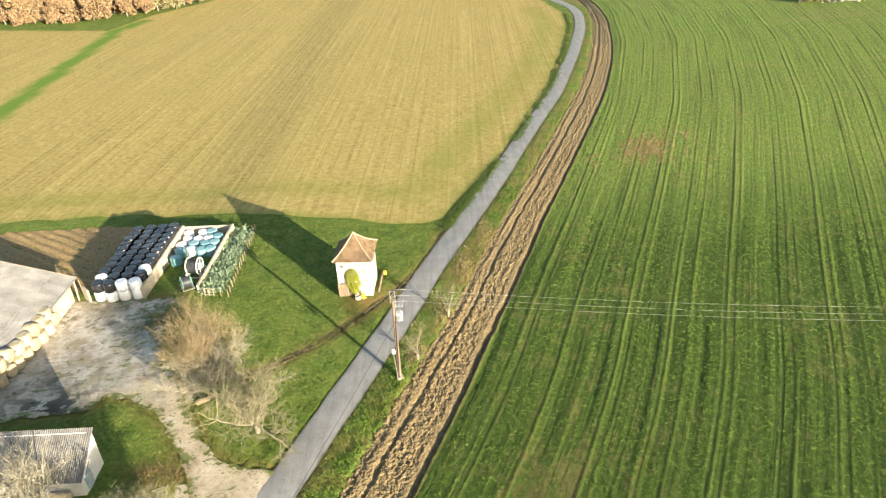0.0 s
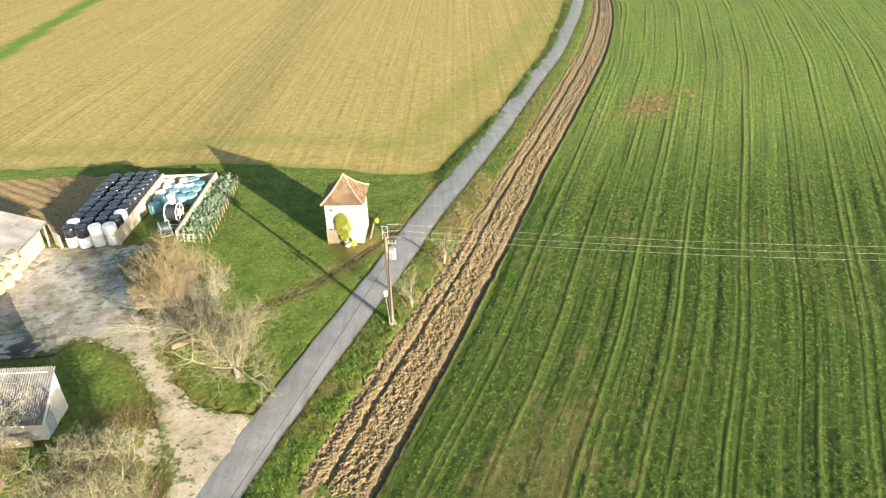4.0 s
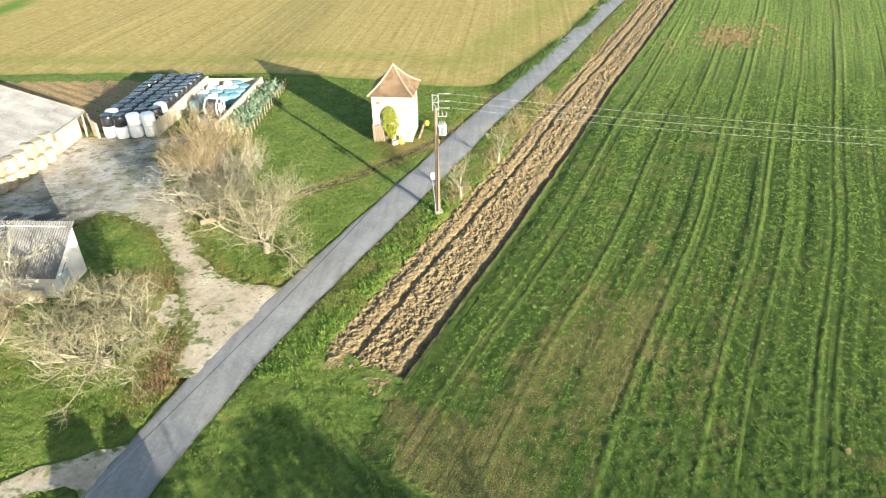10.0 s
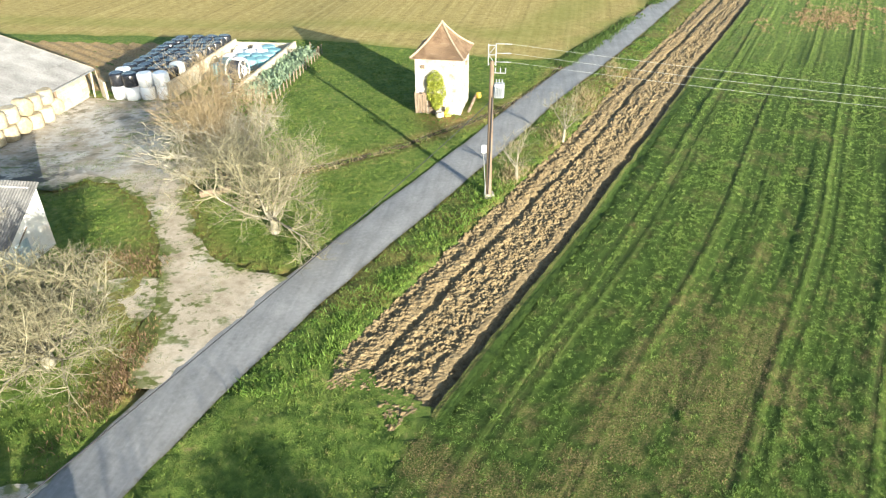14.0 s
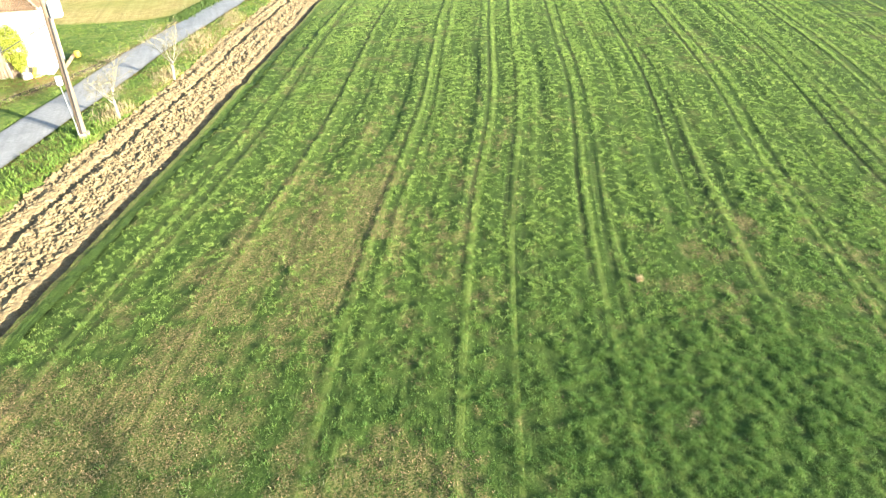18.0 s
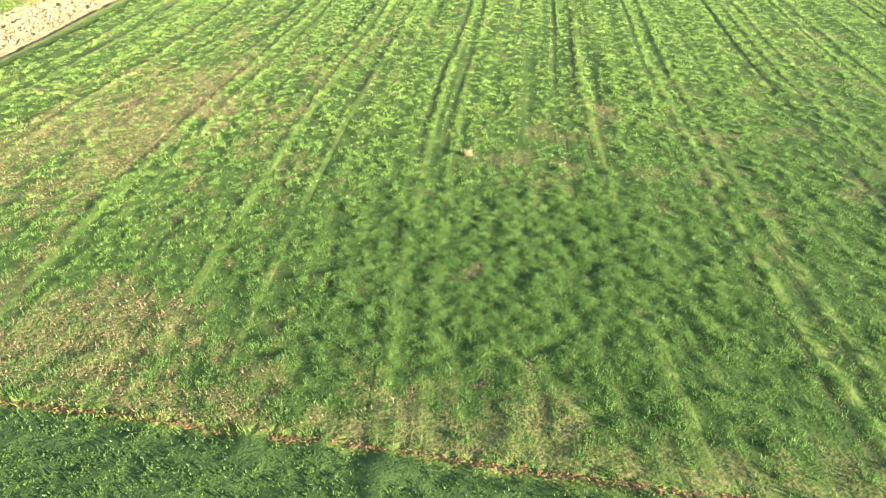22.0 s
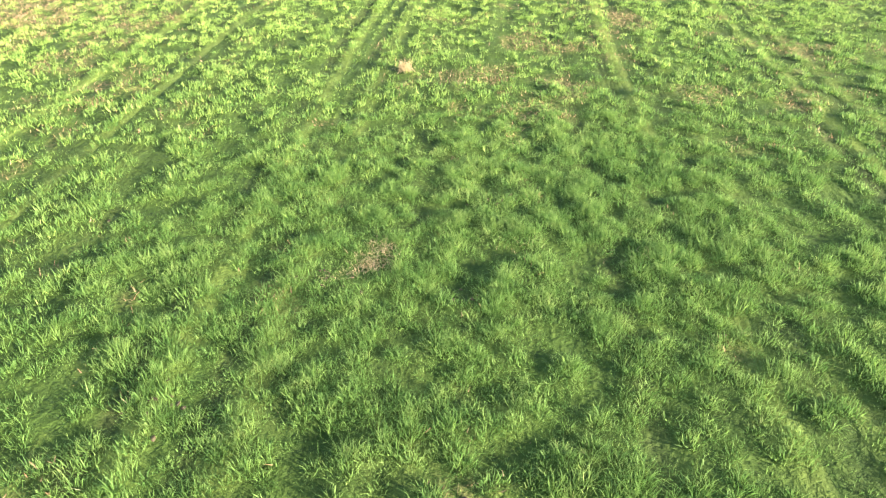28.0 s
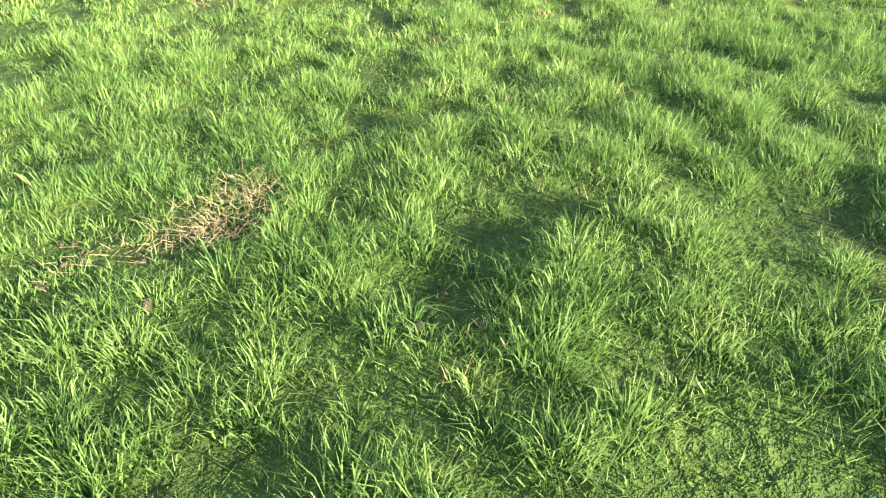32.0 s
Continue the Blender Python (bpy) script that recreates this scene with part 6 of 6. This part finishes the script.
HOLES = [(21.1, -23.5, 0.3, 0.9), (19.88, -31.08, 0.16, 0.9), (21.67, -30.9, 0.3, 0.7), (19.6, -27.1, 0.25, 0.8), (16.3, -26.55, 0.25, 0.7), (24.7, -30.9, 0.5, 0.8), (17.0, -30.7, 0.3, 0.8), (24.8, -27.7, 0.4, 0.6), (20.9, -29.35, 0.3, 0.6), (21.4, -29.0, 0.35, 0.6), (18.93, -30.3, 0.35, 0.9), (18.5, -30.45, 0.4, 0.9), (17.86, -33.95, 0.5, 0.8), (21.36, -31.0, 0.3, 0.7), (20.65, -32.1, 0.25, 0.3), (19.8, -31.3, 0.12, 1.9), (21.6, -30.9, 0.14, 1.7), (18.4, -30.35, 0.22, 1.3)]


def thin_out(x, y):
    h = np.zeros(len(x))
    for cx, cy, r, s in HOLES:
        h = np.maximum(h, s * np.exp(-(((x - cx) ** 2 + (y - cy) ** 2) / r**2)))
    for cx, cy, bx, by in ((10.0, -21.7, 14.5, -12), (16.7, -23.1, 20.5, -13.5), (19.6, -24.2, 25.5, -12.2), (20.0, -24.1, 25.9, -12.1), (23.2, -23.9, 28.5, -12.9), (23.5, -23.7, 28.9, -12.8), (24.4, -27.4, 31, -15), (58.5, 125.6, 57.2, 83), (57.2, 83, 60.6, 54.9), (60.3, 125.6, 59.2, 83), (59.2, 83, 62.6, 54.9), (42.9, 7.9, 44.6, 1.8)):
        h = np.maximum(h, 0.85 * np.exp(-(away(x, y, [(cx, cy), (bx, by)]) / (0.13 if cy < 0 else 0.3)) ** 2))
    return h


def crop_zone(name, box, skip, per_m2, ln, wid, bend, seed, clump, each, label):
    """Grass in tufts: each tuft has a height and a tint of its own and fans out from its middle."""
    rng = np.random.default_rng(seed)
    x, y = scatter(rng, box[0] - 2, box[1] + 2, box[2] - 2, box[3] + 2, per_m2, clump, each)
    fray = 4.5 if box[1] - box[0] > 60 else 1.2
    m = len(x) // each
    mx, my = np.repeat(x.reshape(-1, each).mean(1), each), np.repeat(y.reshape(-1, each).mean(1), each)
    fan = np.arctan2(y - my, x - mx)
    size, luck, tint = (np.repeat(rng.random(m), each) for _ in range(3))
    jx, jy = x + np.repeat(rng.normal(0, fray, m), each), y + np.repeat(rng.normal(0, fray, m), each)
    keep = in_box(jx, jy, box) & is_crop(x, y) & (x > curve_x(PLOUGH_R, y) + 0.06)
    if skip:
        keep &= ~in_box(jx, jy, skip)
    x, y, mx, my, fan, size, luck, tint = (q[keep] for q in (x, y, mx, my, fan, size, luck, tint))
    tall = tuft_height(mx, my)
    bare = bare_at(x, y)
    hole = np.maximum(thin_out(x, y), 0.8 * rut_at(row_u(x, y), y))
    keep = (luck > 0.34 * bare) & (rng.random(len(x)) > (0.85 if skip else 0.6) * hole) & (np.mod(luck * 7.31, 1) < (0.5 + 0.75 * tall if skip else 0.74 + 0.5 * tall))
    tall = tall * (1 - (0.8 if skip else 0.5) * hole)
    x, y, tall, bare, fan, size, tint = (q[keep] for q in (x, y, tall, bare, fan, size, tint))
    n = len(x)
    lens = ln * (0.3 + 0.95 * tall) * (0.6 + 0.75 * size) * rng.uniform(0.6, 1.2, n) * (1 - 0.3 * bare)
    v, f = blades(x, y, lens, wid * rng.uniform(0.7, 1.3, n), rng.uniform(0.1, 0.9, n) if skip else rng.uniform(0.25, 1.15, n), rng, bend, ground_top(x, y), fan)
    me = np_mesh(name, v, f, MAT_CROP)
    me.materials.append(MAT_CROP_FAR)
    pale = rng.random(n) < smooth((y + 31) / 16)
    me.polygons.foreach_set("material_index", np.repeat(pale.astype(int), len(f) // n))
    add_attr(me, "tint", np.repeat(0.62 * tint + 0.38 * rng.random(n), len(v) // n))
    tagged(new(name, me), label, "grass", kind="stuff")


crop_zone("field_grass", NEAR, None, 4100, 0.115, 0.0054, True, 1, 0.034, 38, "lush tussocky green grass of the field")
crop_zone("field_grass", NEAR, None, 5000, 0.095, 0.0056, False, 6, 0.045, 14, "short undergrowth of fine green grass in the field")
crop_zone("field_grass", MID, NEAR, 1100, 0.105, 0.0165, False, 2, 0.032, 17, "lush tussocky green grass of the field")
crop_zone("field_grass", CLOSE, MID, 620, 0.10, 0.0175, False, 3, 0.035, 10, "lush green grass of the field in drilled rows")
crop_zone("field_grass", (-2.0, 64.0, -40.0, 32.0), CLOSE, 260, 0.12, 0.028, False, 8, 0.05, 5, "lush green grass of the field in drilled rows")

# the straw-coloured clump and litter that stand out in the field
def litter(name, centres, per, ln, wid, mat, seed, label, flat=0.9):
    rng = np.random.default_rng(seed)
    x = np.concatenate([rng.normal(cx, sx, int(per * k)) for cx, cy, sx, sy, k in centres])
    y = np.concatenate([rng.normal(cy, sy, int(per * k)) for cx, cy, sx, sy, k in centres])
    n = len(x)
    v, f = blades(x, y, ln * rng.uniform(0.5, 1.3, n), wid * rng.uniform(0.7, 1.3, n), rng.uniform(flat - 0.16, flat, n), rng, False, ground_top(x, y) + 0.03 + rng.uniform(0, 0.05, n))
    return tagged(new(name, np_mesh(name, v, f, mat)), label, "dry grass", kind="stuff")


litter("dry_straw", [(19.0, -30.3, 0.13, 0.10, 1.3), (19.2, -30.08, 0.10, 0.09, 0.7), (18.6, -30.45, 0.14, 0.09, 0.25), (21.37, -23.65, 0.10, 0.10, 0.8), (20.8, -30.56, 0.25, 0.12, 0.12), (22.0, -31.2, 0.2, 0.2, 0.1)], 300, 0.10, 0.0042, MAT_DRY, 7, "flattened dry straw-coloured grass in the field", 0.985)
litter("dry_tuft", [(21.37, -23.65, 0.07, 0.07, 1.0)], 260, 0.24, 0.008, MAT_DRY, 9, "standing tuft of pale dry grass in the field", 0.62)
rng = np.random.default_rng(17)
x, y = np.concatenate([rng.uniform(-4, 32, 900000), rng.uniform(28, 48, 90000)]), np.concatenate([rng.uniform(-34, -2, 900000), rng.uniform(46, 66, 90000)])
keep = is_crop(x, y) & (rng.random(len(x)) < bare_at(x, y) * 0.75 * (0.45 + 1.2 * row_lines(row_u(x, y), y)[1]))
x, y = x[keep], y[keep]
v, f = blades(x, y, np.where(y > 20, 0.2, 0.085) * rng.uniform(0.5, 1.4, len(x)), np.where(y > 20, 0.1, 0.018) * rng.uniform(0.6, 1.3, len(x)), rng.uniform(0.3, 0.9, len(x)), rng, False, ground_top(x, y) + 0.02)
tagged(new("dry_stubble", np_mesh("dry_stubble", v, f, MAT_STUBBLE)), "thin dry stubble and dead leaves on bare soil", "dry grass", kind="stuff")

rng = np.random.default_rng(57)
x, y = rng.uniform(-5, 21, 90000), rng.uniform(-38, -17, 90000)
band = -lawn_side(x, y)
keep = (band > 0.15) & is_crop(x, y) & (rng.random(90000) < 0.75 * np.exp(-((band - 0.8) / 2.2) ** 2) * (0.25 + 1.2 * fbm(x * 1.1, y * 1.1, 58)) * smooth((17 - x) / 8))
x, y = x[keep], y[keep]
v, f = blades(x, y, rng.uniform(0.06, 0.15, len(x)), rng.uniform(0.008, 0.018, len(x)), rng.uniform(0.3, 0.9, len(x)), rng, False, ground_top(x, y) + 0.01)
tagged(new("thin_edge_grass", np_mesh("thin_edge_grass", v, f, MAT_EDGE)), "thin pale grey-green grass along the field edge", "grass", kind="stuff")

# leaf litter in the furrow along the field's southern edge
rng = np.random.default_rng(18)
n = 2600
x = rng.uniform(2, 26, n)
y = np.interp(x, [p[0] for p in LAWN_EDGE], [p[1] for p in LAWN_EDGE]) + rng.normal(-0.12, 0.06, n) + 0.12 * (vnoise(x * 1.3, x * 0, 15) - 0.5)
x2, y2 = rng.uniform(-6, 24, 500), rng.uniform(-44, -24, 500)
k2 = lawn_side(x2, y2) > 0.2
x, y = np.concatenate([x, x2[k2]]), np.concatenate([y, y2[k2]])
v, f = blades(x, y, rng.uniform(0.04, 0.08, len(x)), rng.uniform(0.04, 0.07, len(x)), np.full(len(x), 0.93), rng, False, gz(x, y) - 0.01)
tagged(new("fallen_leaves", np_mesh("fallen_leaves", v, f, MAT_FALLEN)), "orange-brown fallen leaves along the field edge", "leaves", kind="stuff")


def lawn_mask(x, y):
    ok = ~(inside(x, y, YARD) & (away(x, y, YARD + YARD[:1]) > 0.75 * vnoise(x * 1.6, y * 1.6, 69))) & ~inside(x, y, SIDE_TRACK) & ~(inside(x, y, SIDE_PATH) & (vnoise(x * 3, y * 3, 66) > 0.55)) & ~inside(x, y, TILTH) & ~inside(x, y, TAN) & (away(x, y, ROAD) > 1.75)
    ok &= ~((x > -7.2) & (x < -3.2) & (y > 14.4) & (y < 18.6)) & ~((x > -37) & (x < -20) & (y > 16.5) & (y < 32.5)) & (x > -39 + 0 * x)
    return ok & (~is_crop(x, y)) & ((x < curve_x(PLOUGH_L, y)) | (lawn_side(x, y) > 0) | (y < -16.4 - 3.0 * (x - curve_x(PLOUGH_L, y)) / 4.5))


rng = np.random.default_rng(19)
x, y = scatter(rng, -39, 30, -34, 42, 100, 0.07, 8)
keep = lawn_mask(x, y) & ~((lawn_side(x, y) > 0.25) & (x > 0))
x, y = x[keep], y[keep]
tall = fbm(x * 0.8, y * 0.8, 61)
n = len(x)
v, f = blades(x, y, (0.05 + 0.14 * tall) * rng.uniform(0.6, 1.3, n), 0.037 * rng.uniform(0.7, 1.3, n), rng.uniform(0.2, 0.8, n), rng, False, gz(x, y) - 0.01)
tagged(new("meadow_grass", np_mesh("meadow_grass", v, f, MAT_LAWN)), "short green meadow grass round the farm", "grass", kind="stuff")

# lawn blades south of the field, their colour darkened for tree shade
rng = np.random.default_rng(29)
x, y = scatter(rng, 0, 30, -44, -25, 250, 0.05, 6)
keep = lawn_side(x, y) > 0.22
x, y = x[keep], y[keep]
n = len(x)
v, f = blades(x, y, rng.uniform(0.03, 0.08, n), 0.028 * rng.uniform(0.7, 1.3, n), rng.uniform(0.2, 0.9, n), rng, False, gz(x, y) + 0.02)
tagged(new("shade_dark_lawn", np_mesh("shade_dark_lawn", v, f, MAT_SHADELAWN_WEED)), "short mown lawn south of the field, tree shade in its dark green", "lawn", kind="stuff")

# tall weeds on the verge between the lane and the ploughed strip
rng = np.random.default_rng(20)
x, y = scatter(rng, -16, 60, -26, 130, 120, 0.16, 14)
c = curve_x(ROAD, y)
pl = curve_x(PLOUGH_L, y)
keep = (away(x, y, ROAD) > 1.85) & (x > c) & (x < pl - 0.05) & (y > -19.5) & (rng.random(len(x)) < np.where(y > 40, 0.35, 1.0) * (0.1 + fbm(x * 0.7, y * 0.7, 71)) * np.where(y < 4, np.exp(-((pl - 0.9 - x) / 1.3) ** 2) + 0.15, 0.3))
x, y = x[keep], y[keep]
n = len(x)
tall = fbm(x * 0.9, y * 0.9, 72)
v, f = blades(x, y, (0.06 + 0.24 * tall) * np.where(y < 2, 1.5, 1.0) * rng.uniform(0.5, 1.2, n), np.where(y > 40, 0.09, 0.055) * rng.uniform(0.6, 1.4, n), rng.uniform(0.3, 0.9, n), rng, False, gz(x, y) + rng.uniform(-0.02, 0.12, n))
tagged(new("verge_weeds", np_mesh("verge_weeds", v, f, MAT_WEED)), "lush bright green weeds on the verge", "weeds", kind="stuff")

# the ditch itself, a narrow trench of dark earth
def trench(name, line_, wide, deep, label, category):
    """A narrow channel of dark earth along a line."""
    D = [Vector((*p, 0)) for p in line_]
    vs = []
    for a, b in zip(D, D[1:]):
        n = max(2, int((b - a).length / 0.4))
        for k in range(n):
            p = a.lerp(b, k / n)
            s = (b - a).normalized().cross(Vector((0, 0, 1)))
            w = wide * (1 + 0.8 * float(vnoise(np.array(p.x * 0.8), np.array(p.y * 0.8), 5)))
            p = p + s * (float(vnoise(np.array(p.x * 0.5), np.array(p.y * 0.5), 6)) - 0.5) * 0.4
            vs.append([(*(p + s * w * q)[:2], g(p.x, p.y) + z) for q, z in ((-1.3, 0.04), (-0.7, -deep), (0.7, -deep), (1.3, 0.04))])
    v = np.array(vs)
    tagged(new(name, np_mesh(name, v.reshape(-1, 3), grid_faces(4, len(v)), MAT_DITCH)), label, category, kind="structure")


trench("ditch", DITCH, 0.11, 0.14, "narrow dark earth ditch along the lane", "ditch")

# dry grass round the young trees on the verge and along the lane's far side
rng = np.random.default_rng(41)
x = np.concatenate([rng.normal(cx, sx, k) for cx, cy, sx, sy, k in ((1.6, 3.2, 0.6, 1.0, 900), (0.9, 9.6, 0.35, 1.3, 500), (4.6, 9.8, 0.6, 1.2, 1000), (6.9, 20.0, 0.7, 3.0, 1300), (10.0, 28.0, 0.7, 3.5, 1300))])
y = np.concatenate([rng.normal(cy, sy, k) for cx, cy, sx, sy, k in ((1.6, 3.2, 0.6, 1.0, 900), (0.9, 9.6, 0.35, 1.3, 500), (4.6, 9.8, 0.6, 1.2, 1000), (6.9, 20.0, 0.7, 3.0, 1300), (10.0, 28.0, 0.7, 3.5, 1300))])
keep = (away(x, y, ROAD) > 1.75) & (x < curve_x(PLOUGH_L, y) - 0.1)
x, y = x[keep], y[keep]
v, f = blades(x, y, rng.uniform(0.15, 0.55, len(x)), rng.uniform(0.02, 0.045, len(x)), rng.uniform(0.2, 0.85, len(x)), rng, False, gz(x, y) - 0.02)
tagged(new("verge_dry_grass", np_mesh("verge_dry_grass", v, f, MAT_DRY)), "pale dry grass round the young roadside trees", "dry grass", kind="stuff")

# tufts of weed in the yard
x, y = rng.uniform(-36, -13, 60000), rng.uniform(-18, 17, 60000)
patch = 0.85 * fbm(x * 0.55, y * 0.8, 91) + 0.15 * vnoise(x * 3, y * 3, 92) + 0.22 * np.exp(-(away(x, y, YARD + YARD[:1]) / 0.6) ** 2)
keep = inside(x, y, YARD) & (rng.random(len(x)) < smooth((patch - 0.52) / 0.1))
x, y = x[keep], y[keep]
v, f = blades(x, y, rng.uniform(0.03, 0.12, len(x)), rng.uniform(0.02, 0.05, len(x)), rng.uniform(0.3, 0.9, len(x)), rng, False, gz(x, y) + 0.02)
tagged(new("yard_weeds", np_mesh("yard_weeds", v, f, MAT_LAWN)), "low green weeds growing through the yard gravel", "weeds", kind="stuff")

# dark coarse growth along the ditch, and brambles under the trees
rng = np.random.default_rng(21)
k = rng.integers(0, len(DITCH) - 1, 9000)
tt = rng.random(9000)
D = np.array(DITCH)
p = D[k] + (D[k + 1] - D[k]) * tt[:, None] + rng.normal(0, 0.45, (9000, 2))
x, y = p[:, 0], p[:, 1]
v, f = blades(x, y, rng.uniform(0.12, 0.4, 9000), rng.uniform(0.03, 0.08, 9000), rng.uniform(0.3, 0.9, 9000), rng, False, gz(x, y) - 0.15)
weedy_k = rng.integers(5, len(DITCH) - 1, 16000)
tt = rng.random(16000)
p = D[weedy_k] + (D[weedy_k + 1] - D[weedy_k]) * tt[:, None] + rng.normal(0, 0.42, (16000, 2))
p = p[fbm(p[:, 0] * 0.3, p[:, 1] * 0.3, 73) > 0.36]
n = len(p)
wv, wf = blades(p[:, 0], p[:, 1], rng.uniform(0.2, 0.6, n), rng.uniform(0.08, 0.2, n), rng.uniform(0.2, 0.8, n), rng, False, gz(p[:, 0], p[:, 1]) - 0.1)
tagged(new("ditch_weeds", np_mesh("ditch_weeds", wv, wf, MAT_SHADELAWN_WEED)), "dark green weeds growing along the lane's ditch", "weeds", kind="stuff")
tagged(new("ditch_grass", np_mesh("ditch_grass", v, f, MAT_DRY)), "coarse brown grass along the shallow ditch", "grass", kind="stuff")
for nm, cx, cy, sx, sy, n, label in (("brambles", -14.6, -18.6, 0.7, 2.2, 1500, "red-brown bramble stems beside the lane"), ("brambles", -19.3, -10.3, 2.2, 0.9, 1200, "low red-brown brambles on the lawn"), ("brambles", -21.3, 0.2, 1.0, 1.6, 1200, "red-brown brambles under the tree"), ("brambles", -27.0, -19.5, 2.0, 1.2, 900, "low red-brown brambles on the lawn")):
    a, b = rng.normal(cx, sx, n), rng.normal(cy, sy, n)
    keep = lawn_mask(a, b)
    a, b = a[keep], b[keep]
    v, f = blades(a, b, rng.uniform(0.12, 0.42, len(a)), rng.uniform(0.015, 0.035, len(a)), rng.uniform(0.5, 0.97, len(a)), rng, True, gz(a, b) - 0.02)
    tagged(new(nm, np_mesh(nm, v, f, MAT_BRAMBLE)), label, "brambles", kind="stuff")
bm = bmesh.new()
add_rod(bm, (-1.0, 0, 0.22), (0.9, 0.15, 0.26), 0.24, 0.2, 12)
ob = part("fallen_log", bm, MAT_OLDWOOD)
ob.matrix_basis = pose(-17.6, -1.9, 0.02, 0, 0, 25)
tagged(ob, "cut grey-brown log lying under the tree", "log")

# clods along the ploughed strip
clod_rng = random.Random(9)
def clod_mesh(seed):
    bm = bmesh.new()
    bmesh.ops.create_icosphere(bm, subdivisions=1, radius=0.5)
    for vert in bm.verts:
        vert.co *= 0.75 + 0.5 * noise.noise(vert.co * 2 + Vector((seed * 5, 0, 0)))
        vert.co.z *= 0.6
    me = bpy.data.meshes.new("clod")
    bm.to_mesh(me)
    bm.free()
    return me
cm = [clod_mesh(k) for k in range(4)]
vs, fs, base = [], [], 0
for _ in range(600):
    y = clod_rng.uniform(-20, 60)
    f = clod_rng.random()
    l, r = float(curve_x(PLOUGH_L, y)), float(curve_x(PLOUGH_R, y))
    if y < -17.7 - 3.0 * f:
        continue
    s = clod_rng.uniform(0.06, 0.14)
    m = pose(l + 0.1 + (r - l - 0.15) * f, y, g(l, y) - 0.05 + 0.06 * clod_rng.random(), clod_rng.uniform(0, 60), 0, clod_rng.uniform(0, 360)) @ Matrix.Diagonal((s * 1.5, s, s, 1))
    me = cm[clod_rng.randrange(4)]
    vs += [m @ q.co for q in me.vertices]
    fs += [[base + i for i in p.vertices] for p in me.polygons]
    base += len(me.vertices)
tagged(new("clods", np_mesh("clods", np.array([tuple(q) for q in vs]), np.array(fs), MAT_PLOUGH)), "loose clods of earth on the ploughed strip", "clods", kind="stuff")

# small clods of damp earth in the field's gaps and along its southern edge
rng = np.random.default_rng(52)
cx, cy = [], []
for hx, hy, hs, k in ((17.8, -34.0, 0.13, 34), (19.0, -35.7, 0.16, 26), (20.3, -36.0, 0.18, 20), (16.6, -31.9, 0.15, 14), (14.6, -31.6, 0.2, 16), (12.2, -29.4, 0.3, 22), (10.4, -28.2, 0.35, 26), (19.8, -31.3, 0.07, 6), (20.9, -29.35, 0.12, 8), (18.5, -30.45, 0.2, 16)):
    cx.append(rng.normal(hx, hs * 1.5, k))
    cy.append(rng.normal(hy, hs, k))
a, b = rng.uniform(-2, 26, 2600), rng.uniform(-38, -14, 2600)
keep = is_crop(a, b) & (rng.random(2600) < 0.75 * bare_at(a, b))
cx, cy = np.concatenate(cx + [a[keep]]), np.concatenate(cy + [b[keep]])
cz = ground_top(cx, cy) + 0.03
vs, fs, base = [], [], 0
for x, y, z in zip(cx.tolist(), cy.tolist(), cz.tolist()):
    s = clod_rng.uniform(0.03, 0.08)
    m = pose(x, y, z, clod_rng.uniform(0, 60), 0, clod_rng.uniform(0, 360)) @ Matrix.Diagonal((s * 1.4, s, s, 1))
    me = cm[clod_rng.randrange(4)]
    vs += [m @ q.co for q in me.vertices]
    fs += [[base + i for i in p.vertices] for p in me.polygons]
    base += len(me.vertices)
tagged(new("field_clods", np_mesh("field_clods", np.array([tuple(q) for q in vs]), np.array(fs), MAT_CLOD)), "small damp brown clods in gaps of the grass", "clods", kind="stuff")

# a heap of pale stones far off, beside the bushes
heap_rng = random.Random(12)
for k in range(60):
    a, b = heap_rng.gauss(132.5, 2.6), heap_rng.gauss(169.5, 1.0)
    ob = new("stone", cm[k % 4].copy())
    ob.data.materials.append(MAT_STONE)
    s = heap_rng.uniform(0.5, 1.3)
    ob.matrix_basis = pose(a, b, g(a, b) + s * 0.2 + 0.7 * max(0, 1 - abs(a - 132.5) / 4), 0, 0, heap_rng.uniform(0, 360)) @ Matrix.Scale(s, 4)
    tagged(ob, "pale rubble stone in a heap beyond the field", "stone", "stone heap")

# loose stones in the yard
for k in range(24):
    x, y = random.uniform(-33, -15), random.uniform(-9, 15)
    if not bool(inside(np.array(x), np.array(y), YARD)):
        continue
    ob = new("stone", cm[k % 4].copy())
    ob.data.materials.append(MAT_STONE)
    ob.matrix_basis = pose(x, y, g(x, y) + 0.05, 0, 0, random.uniform(0, 360)) @ Matrix.Scale(random.uniform(0.08, 0.18), 4)
    tagged(ob, "loose pale stone lying in the farm yard", "stone", "yard stones")
